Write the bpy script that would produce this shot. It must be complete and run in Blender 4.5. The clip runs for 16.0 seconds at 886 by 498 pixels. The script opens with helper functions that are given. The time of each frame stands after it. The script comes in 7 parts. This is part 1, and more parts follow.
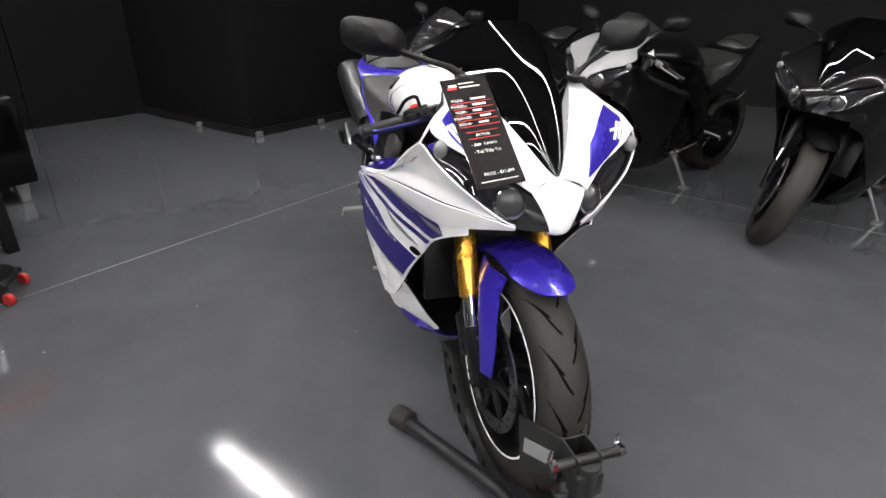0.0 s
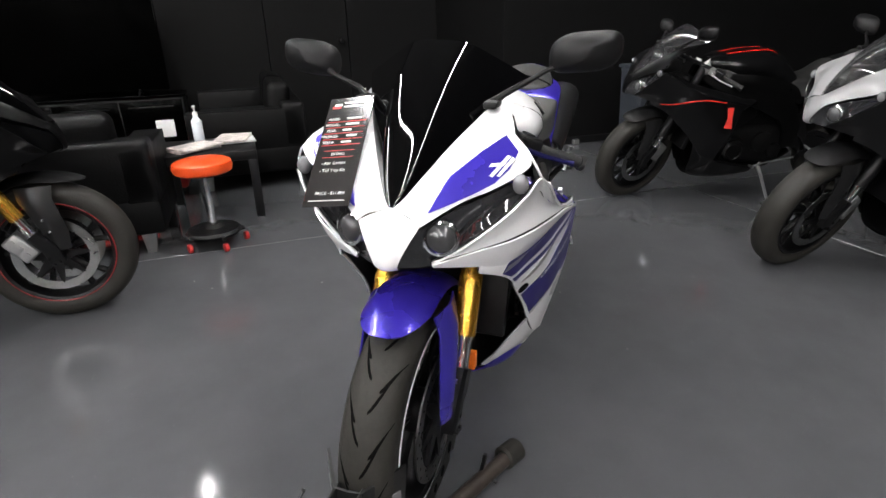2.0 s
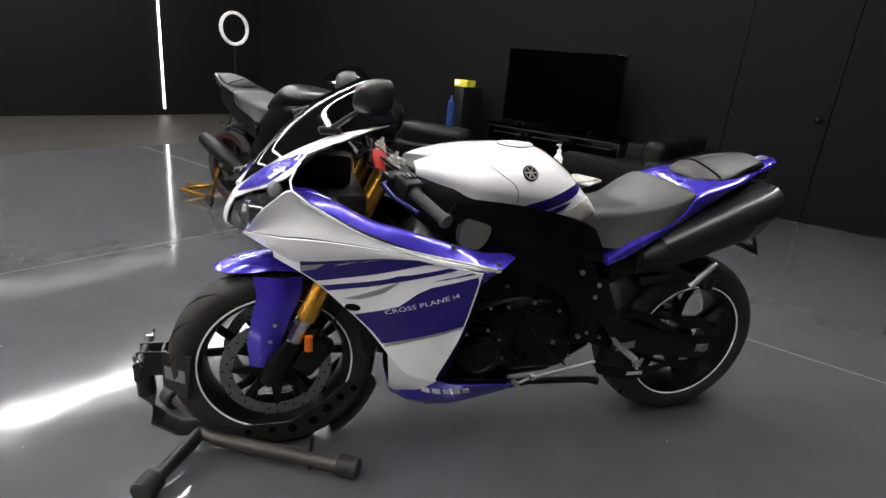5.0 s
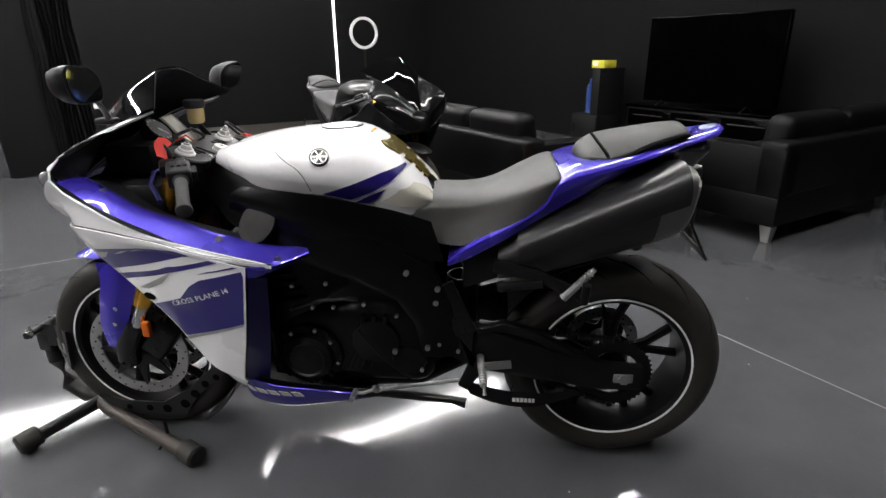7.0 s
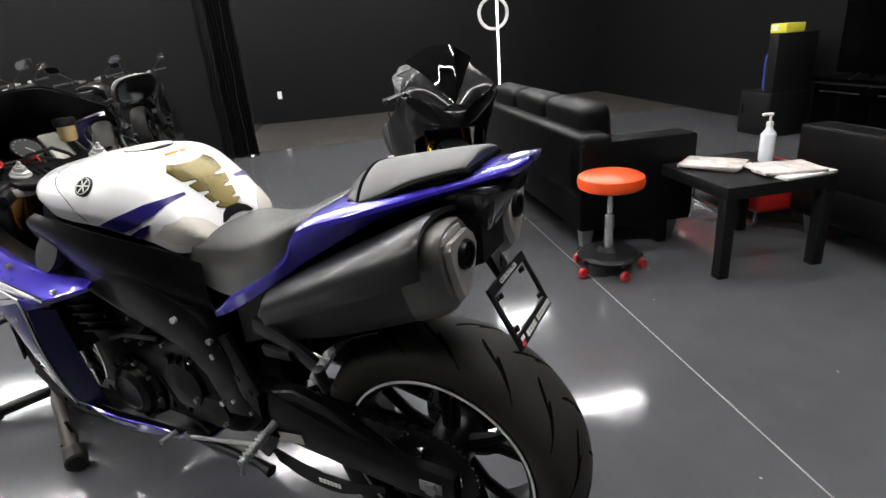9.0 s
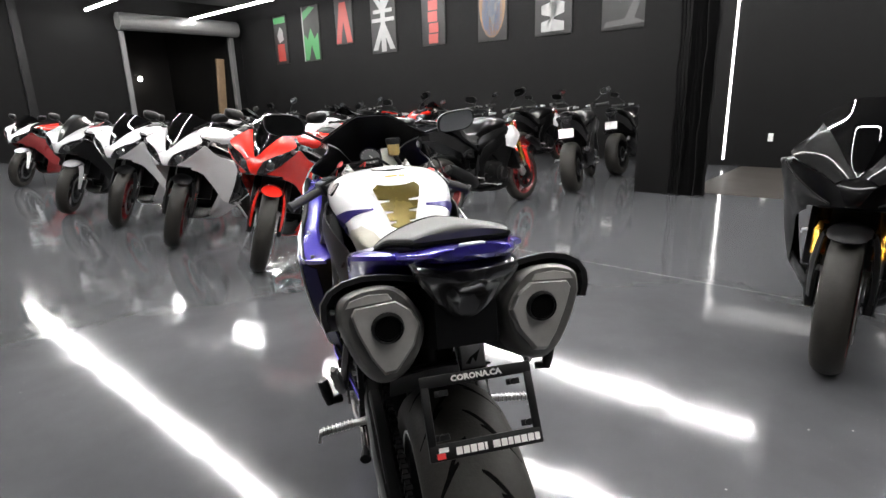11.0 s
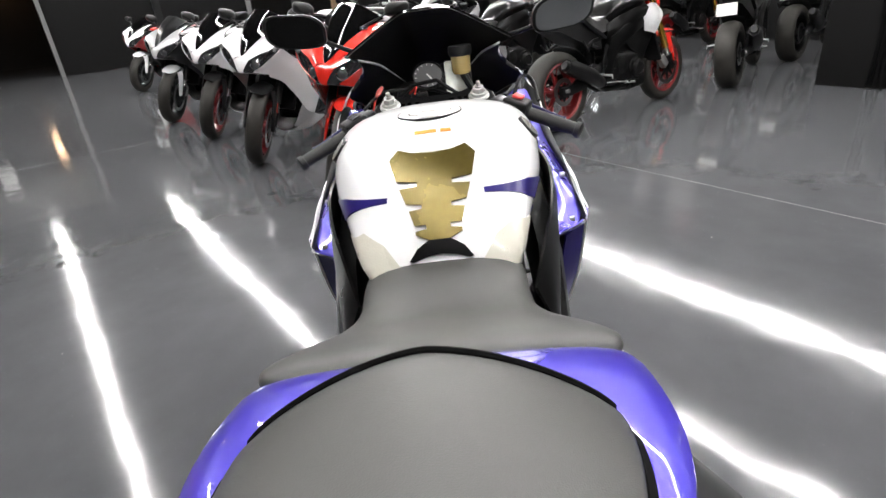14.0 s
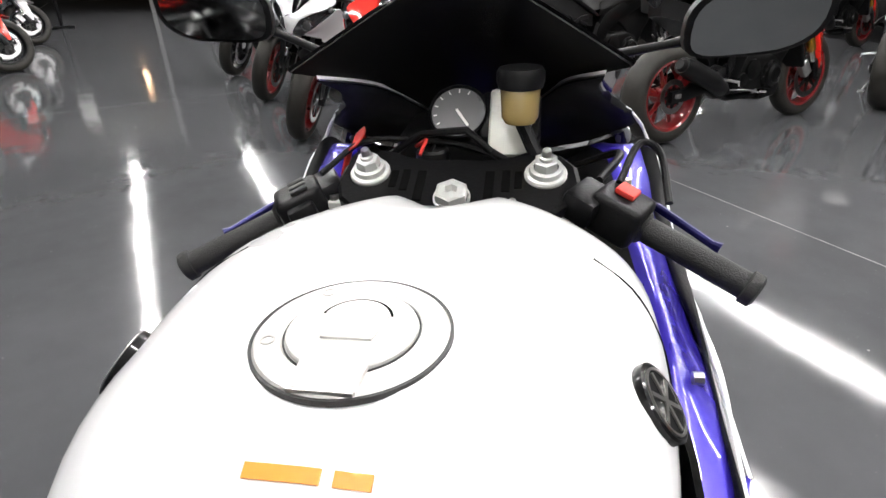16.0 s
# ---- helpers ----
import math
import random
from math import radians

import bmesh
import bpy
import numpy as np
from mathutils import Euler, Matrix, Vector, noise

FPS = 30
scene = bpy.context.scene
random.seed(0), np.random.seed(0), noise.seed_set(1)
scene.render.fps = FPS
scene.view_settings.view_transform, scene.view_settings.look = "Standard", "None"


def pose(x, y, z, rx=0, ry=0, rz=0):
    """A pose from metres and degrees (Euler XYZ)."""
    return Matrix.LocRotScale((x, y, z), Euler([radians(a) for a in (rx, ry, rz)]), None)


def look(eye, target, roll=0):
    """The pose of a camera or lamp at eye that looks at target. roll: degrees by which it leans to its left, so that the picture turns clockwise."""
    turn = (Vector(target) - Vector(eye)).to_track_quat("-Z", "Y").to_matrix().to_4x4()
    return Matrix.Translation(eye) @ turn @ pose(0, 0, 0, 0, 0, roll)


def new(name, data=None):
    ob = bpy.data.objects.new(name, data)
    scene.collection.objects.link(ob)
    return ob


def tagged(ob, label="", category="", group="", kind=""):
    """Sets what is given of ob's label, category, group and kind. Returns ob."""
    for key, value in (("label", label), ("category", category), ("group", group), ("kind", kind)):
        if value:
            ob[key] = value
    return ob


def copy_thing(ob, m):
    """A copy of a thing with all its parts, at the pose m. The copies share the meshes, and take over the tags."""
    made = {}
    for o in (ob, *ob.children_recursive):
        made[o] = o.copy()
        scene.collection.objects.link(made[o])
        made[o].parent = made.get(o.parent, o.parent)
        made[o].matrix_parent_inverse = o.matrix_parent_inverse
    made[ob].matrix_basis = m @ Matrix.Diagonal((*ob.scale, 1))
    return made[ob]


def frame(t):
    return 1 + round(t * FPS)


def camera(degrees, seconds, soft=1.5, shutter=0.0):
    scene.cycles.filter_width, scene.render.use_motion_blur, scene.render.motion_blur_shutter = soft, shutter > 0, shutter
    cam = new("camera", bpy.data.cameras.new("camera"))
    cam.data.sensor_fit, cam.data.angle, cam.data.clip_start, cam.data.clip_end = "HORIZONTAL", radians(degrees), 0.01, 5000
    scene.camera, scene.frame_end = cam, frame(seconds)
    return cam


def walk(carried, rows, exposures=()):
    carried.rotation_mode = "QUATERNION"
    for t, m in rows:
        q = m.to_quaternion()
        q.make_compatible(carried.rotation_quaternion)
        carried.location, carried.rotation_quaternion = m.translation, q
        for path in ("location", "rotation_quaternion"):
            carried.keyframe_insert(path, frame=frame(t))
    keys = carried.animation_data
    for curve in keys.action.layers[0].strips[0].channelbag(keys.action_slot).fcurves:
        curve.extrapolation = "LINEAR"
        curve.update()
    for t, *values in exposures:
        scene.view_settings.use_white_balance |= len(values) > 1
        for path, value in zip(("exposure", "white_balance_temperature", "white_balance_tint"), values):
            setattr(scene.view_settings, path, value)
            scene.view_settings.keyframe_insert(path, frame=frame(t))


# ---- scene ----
cam = camera(77.9, 16.0)

PATH = [
    (0, (2.5, -0.521, 1.177), (0.773, 0.057, 0.35), 0.9),
    (0.5, (2.558, -0.248, 1.168), (0.789, 0.148, 0.324), -2.2),
    (1, (2.598, -0.001, 1.168), (0.77, 0.052, 0.359), -1.2),
    (1.5, (2.57, 0.224, 1.19), (0.769, -0.109, 0.387), -2.1),
    (2, (2.445, 0.454, 1.166), (0.683, -0.111, 0.406), -1.5),
    (2.5, (2.363, 0.694, 1.171), (0.707, -0.205, 0.5), -0.9),
    (3, (2.273, 0.944, 1.174), (0.81, -0.226, 0.472), 0.2),
    (3.5, (2.073, 1.15, 1.162), (0.787, -0.201, 0.44), 1.9),
    (4, (1.873, 1.36, 1.168), (0.744, -0.163, 0.534), 2.1),
    (4.2, (1.799, 1.442, 1.193), (0.77, -0.152, 0.56), 2.9),
    (6.3, (0.732, 1.633, 1.161), (0.739, -0.263, 0.525), 2.2),
    (6.5, (0.63, 1.588, 1.172), (0.671, -0.3, 0.515), 0.3),
    (7, (0.345, 1.515, 1.166), (0.525, -0.358, 0.487), -0.6),
    (7.5, (0.081, 1.425, 1.171), (0.495, -0.405, 0.48), 0.3),
    (8, (-0.127, 1.256, 1.147), (0.531, -0.506, 0.466), -1.0),
    (8.2, (-0.205, 1.195, 1.172), (0.487, -0.544, 0.466), -2.4),
    (10.3, (-0.887, 0.504, 1.179), (0.776, -0.455, 0.62), -3.4),
    (10.5, (-0.928, 0.451, 1.189), (0.866, -0.244, 0.644), -3.4),
    (11, (-0.91, 0.258, 1.181), (0.976, -0.146, 0.653), -1.8),
    (11.5, (-0.84, 0.13, 1.173), (1.088, 0.04, 0.648), -0.8),
    (12, (-0.776, 0.068, 1.18), (1.155, 0.191, 0.676), -0.0),
    (12.5, (-0.74, 0.055, 1.174), (1.189, 0.039, 0.645), -0.1),
    (13, (-0.609, 0.055, 1.157), (1.278, 0.044, 0.494), -1.9),
    (13.5, (-0.382, 0.065, 1.162), (1.455, 0.057, 0.372), -4.2),
    (14, (-0.198, 0.03, 1.179), (1.604, 0.088, 0.312), -5.6),
    (14.5, (-0.033, 0.012, 1.173), (1.745, 0.162, 0.269), -3.6),
    (15, (0.177, 0.015, 1.16), (1.941, 0.207, 0.237), -2.9),
    (15.5, (0.35, -0.017, 1.162), (2.093, 0.188, 0.203), -0.4),
    (16, (0.52, -0.029, 1.166), (2.253, 0.265, 0.212), -1.0),
]
walk(cam, [(t, look(eye, target, roll)) for t, eye, target, roll in PATH], [(0, 1.77), (4, 1.78), (8, 1.79), (10.5, 2.05), (13, 2.11), (14.5, 2.0), (16, 1.91)])

# ---- world and large lights ----

world = bpy.data.worlds.new("night")
scene.world = world
world.use_nodes = True
world.node_tree.nodes["Background"].inputs[0].default_value = (0.012, 0.012, 0.014, 1)
world.node_tree.nodes["Background"].inputs[1].default_value = 0.3

# the hall's own axes: u along the rows of lamps, v across them
TURN = math.atan2(0.596, 0.803)
ROOM = Matrix.Rotation(TURN, 4, "Z")


# ---- materials ----
def nodes_of(name):
    m = bpy.data.materials.new(name)
    m.use_nodes = True
    nt = m.node_tree
    return m, nt, nt.nodes["Principled BSDF"]


def mat(name, col, rough=0.5, metal=0.0, coat=0.0, vary=0.12, scale=6.0, bump=0.0, bscale=220.0, rvary=0.1, spec=0.5, fine=90.0):
    """A surface with stains at one scale, grain at another, and relief."""
    m, nt, b = nodes_of(name)
    N, K = nt.nodes, nt.links
    tc = N.new("ShaderNodeTexCoord")
    n1, n2 = N.new("ShaderNodeTexNoise"), N.new("ShaderNodeTexNoise")
    n1.inputs["Scale"].default_value, n1.inputs["Detail"].default_value = scale, 5
    n2.inputs["Scale"].default_value, n2.inputs["Detail"].default_value = fine, 3
    for n in (n1, n2):
        K.new(tc.outputs["Object"], n.inputs["Vector"])
    mix = N.new("ShaderNodeMath")
    mix.operation = "MULTIPLY_ADD"
    K.new(n2.outputs["Fac"], mix.inputs[0])
    mix.inputs[1].default_value = 0.35
    K.new(n1.outputs["Fac"], mix.inputs[2])
    ramp = N.new("ShaderNodeMapRange")
    ramp.inputs["From Min"].default_value, ramp.inputs["From Max"].default_value = 0.35, 1.0
    ramp.inputs["To Min"].default_value, ramp.inputs["To Max"].default_value = 1 - vary, 1 + vary
    K.new(mix.outputs[0], ramp.inputs["Value"])
    hsv = N.new("ShaderNodeHueSaturation")
    hsv.inputs["Color"].default_value = (*col, 1)
    K.new(ramp.outputs[0], hsv.inputs["Value"])
    K.new(hsv.outputs[0], b.inputs["Base Color"])
    rr = N.new("ShaderNodeMapRange")
    rr.inputs["To Min"].default_value, rr.inputs["To Max"].default_value = max(0.02, rough - rvary), min(1, rough + rvary)
    K.new(n1.outputs["Fac"], rr.inputs["Value"])
    K.new(rr.outputs[0], b.inputs["Roughness"])
    b.inputs["Metallic"].default_value = metal
    b.inputs["Coat Weight"].default_value = coat
    b.inputs["Coat Roughness"].default_value = 0.03
    b.inputs["Specular IOR Level"].default_value = spec
    if bump:
        bp, n3 = N.new("ShaderNodeBump"), N.new("ShaderNodeTexNoise")
        n3.inputs["Scale"].default_value = bscale
        K.new(tc.outputs["Object"], n3.inputs["Vector"])
        K.new(n3.outputs["Fac"], bp.inputs["Height"])
        bp.inputs["Strength"].default_value, bp.inputs["Distance"].default_value = bump, 0.002
        K.new(bp.outputs[0], b.inputs["Normal"])
    return m


def glow(name, col, strength):
    m, nt, b = nodes_of(name)
    b.inputs["Base Color"].default_value = (0.8, 0.8, 0.8, 1)
    b.inputs["Emission Color"].default_value = (*col, 1)
    b.inputs["Emission Strength"].default_value = strength
    return m


def glassy(name, col, rough=0.02, alpha=1.0, transmission=0.0):
    m, nt, b = nodes_of(name)
    b.inputs["Base Color"].default_value = (*col, 1)
    b.inputs["Roughness"].default_value = rough
    b.inputs["Transmission Weight"].default_value = transmission
    b.inputs["Coat Weight"].default_value = 0.6
    b.inputs["Alpha"].default_value = alpha
    return m


WHITE = mat("white_paint", (0.82, 0.82, 0.83), 0.28, 0, 0.8, 0.04, 3, rvary=0.05)
PEARL = mat("pearl_white_paint", (0.56, 0.56, 0.57), 0.3, 0.1, 0.6, 0.05, 4, rvary=0.05)
SILVER_PAINT = mat("silver_white_paint", (0.45, 0.45, 0.46), 0.3, 0.2, 0.7, 0.05, 4, rvary=0.05)
BLUE = mat("blue_metallic_paint", (0.044, 0.026, 0.43), 0.28, 0.45, 1.0, 0.1, 4, rvary=0.06)
BLUEANO = mat("dark_blue_anodised", (0.014, 0.013, 0.085), 0.35, 0.6, 0, 0.1, 12)
NAVY = mat("dark_blue_decal", (0.017, 0.011, 0.13), 0.3, 0.0, 0.12, 0.1, 5, rvary=0.05, spec=0.3)
RED = mat("red_paint", (0.62, 0.02, 0.012), 0.25, 0.0, 1.0, 0.08, 4, rvary=0.05)
DARKRED = mat("dark_red_paint", (0.22, 0.01, 0.012), 0.3, 0.1, 0.8, 0.1, 4)
GLOSSBLACK = mat("gloss_black_paint", (0.003, 0.003, 0.0033), 0.3, 0.0, 0.6, 0.2, 4, rvary=0.06, spec=0.12)
RACEBLACK = mat("satin_black_paint", (0.0016, 0.0016, 0.0018), 0.4, 0.0, 0.35, 0.25, 5, rvary=0.08, spec=0.08)
FRAMEBLACK = mat("black_frame_paint", (0.002, 0.002, 0.0021), 0.32, 0.0, 0.06, 0.3, 9, 0.1, 300, spec=0.14)
SATIN = mat("satin_black_metal", (0.0055, 0.0055, 0.006), 0.34, 0.05, 0.0, 0.3, 9, 0.15, 300, spec=0.2)
PLASTIC = mat("black_plastic", (0.0075, 0.0075, 0.008), 0.42, 0, 0, 0.2, 8, 0.25, 500, spec=0.2)
GREYPLASTIC = mat("dark_grey_plastic", (0.015, 0.015, 0.0155), 0.5, 0, 0, 0.15, 8, 0.2, 400)
MESHGREY = mat("dull_grey_mesh", (0.045, 0.044, 0.042), 0.55, 0, 0, 0.2, 30, 0.5, 700, spec=0.25)
CARBON = mat("satin_carbon", (0.009, 0.009, 0.0095), 0.34, 0.0, 0.15, 0.25, 12, spec=0.35)
RUBBER = mat("tyre_rubber", (0.022, 0.0205, 0.018), 0.58, 0, 0, 0.3, 14, 0.3, 180, spec=0.28)
GROOVE = mat("tread_groove", (0.003, 0.003, 0.003), 0.9, 0, 0, 0.2, spec=0.05)
GRIP = mat("grip_rubber", (0.013, 0.013, 0.013), 0.6, 0, 0, 0.2, 20, 0.6, 600)
VINYL = mat("grey_seat_vinyl", (0.042, 0.042, 0.04), 0.45, 0, 0, 0.08, 7, 0.12, 900, spec=0.34)
PIPING = mat("seat_piping", (0.012, 0.012, 0.012), 0.5)
GOLD = mat("gold_anodised_fork", (0.75, 0.38, 0.05), 0.24, 0.9, 0.3, 0.08, 6)
CAPRING = mat("pale_cap_steel", (0.58, 0.57, 0.55), 0.36, 0.35, 0, 0.06, 20, 0.06, 300)
STEEL = mat("brushed_steel", (0.5, 0.49, 0.47), 0.33, 1.0, 0, 0.12, 16, 0.2, 260)
CAPSTEEL = mat("bead_blasted_steel", (0.16, 0.156, 0.148), 0.4, 0.5, 0, 0.25, 16, 0.25, 260)
FORKCAP = mat("silver_anodised_cap", (0.66, 0.66, 0.64), 0.38, 0.55, 0, 0.06, 20)
DULLSILVER = mat("dull_silver_paint", (0.2, 0.2, 0.205), 0.3, 0.3, 0.7, 0.06, 4, rvary=0.05)
CAPPLATE = mat("satin_steel_plate", (0.5, 0.488, 0.465), 0.42, 0.45, 0, 0.18, 20, 0.15, 300)
CHROME = mat("chrome", (0.75, 0.75, 0.75), 0.12, 1.0, 0, 0.05, 9)
ALU = mat("cast_aluminium", (0.42, 0.42, 0.42), 0.42, 0.9, 0, 0.15, 18, 0.3, 200)
DISC = mat("brake_disc_steel", (0.3, 0.3, 0.3), 0.3, 1.0, 0, 0.15, 30)
ENGINE = mat("dark_engine_casting", (0.0035, 0.0035, 0.0036), 0.36, 0.0, 0, 0.3, 14, 0.4, 160, spec=0.2)
STRIPE = mat("white_rim_tape", (0.85, 0.85, 0.85), 0.35, 0, 0, 0.03)
PADGOLD = mat("bronze_carbon_pad", (0.12, 0.088, 0.016), 0.27, 0.5, 0.0, 0.35, 10, 0.1, 900)
CLEARPAD = mat("ivory_grip_pad", (0.62, 0.6, 0.52), 0.3, 0, 0.4, 0.05, 8, 0.3, 500)
ORANGE = mat("orange_lens", (0.62, 0.13, 0.008), 0.4)
WARNORANGE = mat("orange_label", (0.78, 0.27, 0.025), 0.4)
LABEL = mat("off_white_label", (0.7, 0.7, 0.68), 0.45, 0, 0, 0.06, 30)
REDTAG = mat("red_ribbon", (0.7, 0.04, 0.03), 0.55, 0, 0, 0.15, 20)
AMBER = glassy("amber_fluid_cup", (0.46, 0.34, 0.13), 0.2)
NOSEWHITE = mat("dull_white_paint", (0.24, 0.24, 0.245), 0.3, 0.0, 0.4, 0.06, 4, rvary=0.05)
CLEARSCREEN = glassy("clear_grey_screen", (0.03, 0.03, 0.032), 0.04, 0.45)
SMOKE = glassy("dark_smoke_screen", (0.001, 0.001, 0.0012), 0.03)
LENS = glassy("headlight_lens", (0.02, 0.02, 0.022), 0.02)
LAMPGLASS = glassy("projector_glass", (0.04, 0.04, 0.042), 0.03)
FROSTED = glassy("marker_lens", (0.14, 0.14, 0.145), 0.12)
TAILLENS = glassy("smoked_tail_lens", (0.018, 0.018, 0.021), 0.2)
DIALGREY = mat("grey_dial", (0.11, 0.11, 0.112), 0.3, 0, 0.3, 0.08, 20)
# near white, since the lamps' reflection on the display is put into its colour
DIAL = mat("display_reflection_white", (0.72, 0.72, 0.66), 0.25)
MIRROR = mat("mirror_glass", (0.6, 0.62, 0.62), 0.04, 1.0, 0, 0.0, rvary=0.01)
CARD = mat("glossy_black_card", (0.02, 0.018, 0.018), 0.14, 0, 0.8, 0.15)
INK = mat("white_ink", (0.75, 0.74, 0.72), 0.5, 0, 0, 0.04)
REDINK = mat("red_ink", (0.6, 0.03, 0.03), 0.45, 0, 0, 0.05)
STANDBLACK = mat("worn_black_powder_coat", (0.012, 0.012, 0.012), 0.4, 0.1, 0, 0.4, 12, 0.3, 240)
RUSTBROWN = mat("scuffed_tube", (0.05, 0.04, 0.034), 0.45, 0.3, 0, 0.4, 14, 0.3, 240)
LEATHER = mat("black_leather", (0.0032, 0.0032, 0.0034), 0.44, 0, 0, 0.3, 6, 0.5, 90, spec=0.14)
JOINT = mat("dull_joint_filler", (0.26, 0.26, 0.25), 0.6, 0, 0, 0.3, 4)
WALLBLACK = mat("matte_black_wall", (0.0038, 0.0038, 0.004), 0.68, 0, 0, 0.25, 1.3, 0.3, 120, spec=0.12)
CEIL = mat("black_ceiling", (0.008, 0.008, 0.008), 0.9, 0, 0, 0.3, 1)
CURTAIN = mat("black_curtain_cloth", (0.0042, 0.0042, 0.0045), 0.9, 0, 0, 0.3, 8, 0.4, 400, spec=0.2)
BROWNFLOOR = mat("worn_brown_concrete", (0.04, 0.035, 0.031), 0.5, 0, 0, 0.3, 2.0, 0.2, 60)
# beige taken down almost to black: the door's dimness is in the colour
DIMBEIGE = mat("beige_door_dimmed", (0.024, 0.0225, 0.0195), 0.5, 0, 0, 0.08, 2)
GREYMETAL = mat("grey_roller_door", (0.13, 0.13, 0.13), 0.45, 0.3, 0, 0.12, 3, 0.2, 40)
TIMBER = mat("bare_timber", (0.16, 0.105, 0.06), 0.6, 0, 0, 0.2, 9)
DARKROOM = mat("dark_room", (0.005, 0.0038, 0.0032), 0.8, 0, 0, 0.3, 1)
SCREENBLACK = mat("television_screen", (0.0004, 0.0004, 0.0004), 0.16, 0, 0.0, 0.1, spec=0.04)
STOOLORANGE = mat("orange_red_vinyl", (0.8, 0.08, 0.012), 0.4, 0, 0.2, 0.1, 8)
CASTERRED = mat("red_caster", (0.4, 0.02, 0.02), 0.4)
PAPER = mat("magazine_paper", (0.55, 0.5, 0.47), 0.5, 0, 0, 0.5, 25, fine=60)
BOTTLE = glassy("clear_bottle", (0.75, 0.8, 0.85), 0.12)
WATERBLUE = glassy("blue_water_bottle", (0.03, 0.06, 0.2), 0.1)
BINGREY = mat("grey_blue_plastic", (0.035, 0.04, 0.05), 0.45, 0, 0, 0.12, 5, 0.1, 300)
YELLOW = mat("yellow_card", (0.65, 0.6, 0.05), 0.5)
GREEN = mat("green_print", (0.022, 0.14, 0.038), 0.5)
REDPRINT = mat("red_print", (0.2, 0.018, 0.012), 0.5)
WHITEPRINT = mat("white_print", (0.18, 0.18, 0.18), 0.5)
BLUEPRINT = mat("blue_print", (0.05, 0.09, 0.16), 0.5)
GOLDPRINT = mat("gold_print", (0.14, 0.08, 0.04), 0.5)
BANNER = mat("black_banner", (0.005, 0.005, 0.005), 0.6, 0, 0, 0.3, 5)
LED = glow("led_tube", (1.0, 0.98, 0.96), 34.0)
LEDSTRIP = glow("led_strip", (1.0, 0.98, 0.95), 2.0)
WARMLAMP = glow("warm_wall_lamp", (1.0, 0.62, 0.35), 14.0)
COOLLAMP = glow("far_lamp", (1.0, 0.95, 0.9), 14.0)


def floor_material():
    """Grey epoxy: mottled, glossy, with orange peel, flecks and scuffs."""
    m, nt, b = nodes_of("grey_epoxy_floor")
    N, K = nt.nodes, nt.links
    tc = N.new("ShaderNodeTexCoord")

    def tex(scale, detail=5, rough=0.55):
        n = N.new("ShaderNodeTexNoise")
        n.inputs["Scale"].default_value, n.inputs["Detail"].default_value, n.inputs["Roughness"].default_value = scale, detail, rough
        K.new(tc.outputs["Object"], n.inputs["Vector"])
        return n

    big, mid, fine, wave = tex(0.7), tex(5.0), tex(60, 3), tex(2.6, 2)
    add = N.new("ShaderNodeMath")
    add.operation = "MULTIPLY_ADD"
    K.new(mid.outputs["Fac"], add.inputs[0])
    add.inputs[1].default_value = 0.5
    K.new(big.outputs["Fac"], add.inputs[2])
    r = N.new("ShaderNodeValToRGB")
    r.color_ramp.elements[0].position, r.color_ramp.elements[0].color = 0.5, (0.062, 0.064, 0.068, 1)
    r.color_ramp.elements[1].position, r.color_ramp.elements[1].color = 1.0, (0.088, 0.09, 0.096, 1)
    K.new(add.outputs[0], r.inputs[0])
    # pale chips and drops in the coat
    vor = N.new("ShaderNodeTexVoronoi")
    vor.inputs["Scale"].default_value = 7.5
    K.new(tc.outputs["Object"], vor.inputs["Vector"])
    near = N.new("ShaderNodeMath")
    near.operation, near.inputs[1].default_value = "LESS_THAN", 0.03
    K.new(vor.outputs["Distance"], near.inputs[0])
    pick = N.new("ShaderNodeSeparateColor")
    K.new(vor.outputs["Color"], pick.inputs[0])
    some = N.new("ShaderNodeMath")
    some.operation, some.inputs[1].default_value = "GREATER_THAN", 0.6
    K.new(pick.outputs[0], some.inputs[0])
    chip = N.new("ShaderNodeMath")
    chip.operation = "MULTIPLY"
    K.new(near.outputs[0], chip.inputs[0])
    K.new(some.outputs[0], chip.inputs[1])
    mixc = N.new("ShaderNodeMix")
    mixc.data_type = "RGBA"
    K.new(chip.outputs[0], mixc.inputs[0])
    K.new(r.outputs[0], mixc.inputs[6])
    mixc.inputs[7].default_value = (0.32, 0.32, 0.31, 1)
    K.new(mixc.outputs[2], b.inputs["Base Color"])
    rr = N.new("ShaderNodeMapRange")
    rr.inputs["To Min"].default_value, rr.inputs["To Max"].default_value = 0.055, 0.12
    K.new(mid.outputs["Fac"], rr.inputs["Value"])
    pit, spot = tex(150, 2, 0.5), N.new("ShaderNodeMapRange")
    spot.inputs["From Min"].default_value, spot.inputs["From Max"].default_value = 0.62, 0.76
    spot.inputs["To Max"].default_value = 0.2
    K.new(pit.outputs["Fac"], spot.inputs["Value"])
    worn = N.new("ShaderNodeMath")
    K.new(rr.outputs[0], worn.inputs[0])
    K.new(spot.outputs[0], worn.inputs[1])
    K.new(worn.outputs[0], b.inputs["Roughness"])
    b.inputs["Specular IOR Level"].default_value = 0.45
    s = N.new("ShaderNodeMath")
    s.operation = "MULTIPLY_ADD"
    K.new(fine.outputs["Fac"], s.inputs[0])
    s.inputs[1].default_value = 0.05
    K.new(wave.outputs["Fac"], s.inputs[2])
    bp = N.new("ShaderNodeBump")
    bp.inputs["Strength"].default_value, bp.inputs["Distance"].default_value = 0.22, 0.012
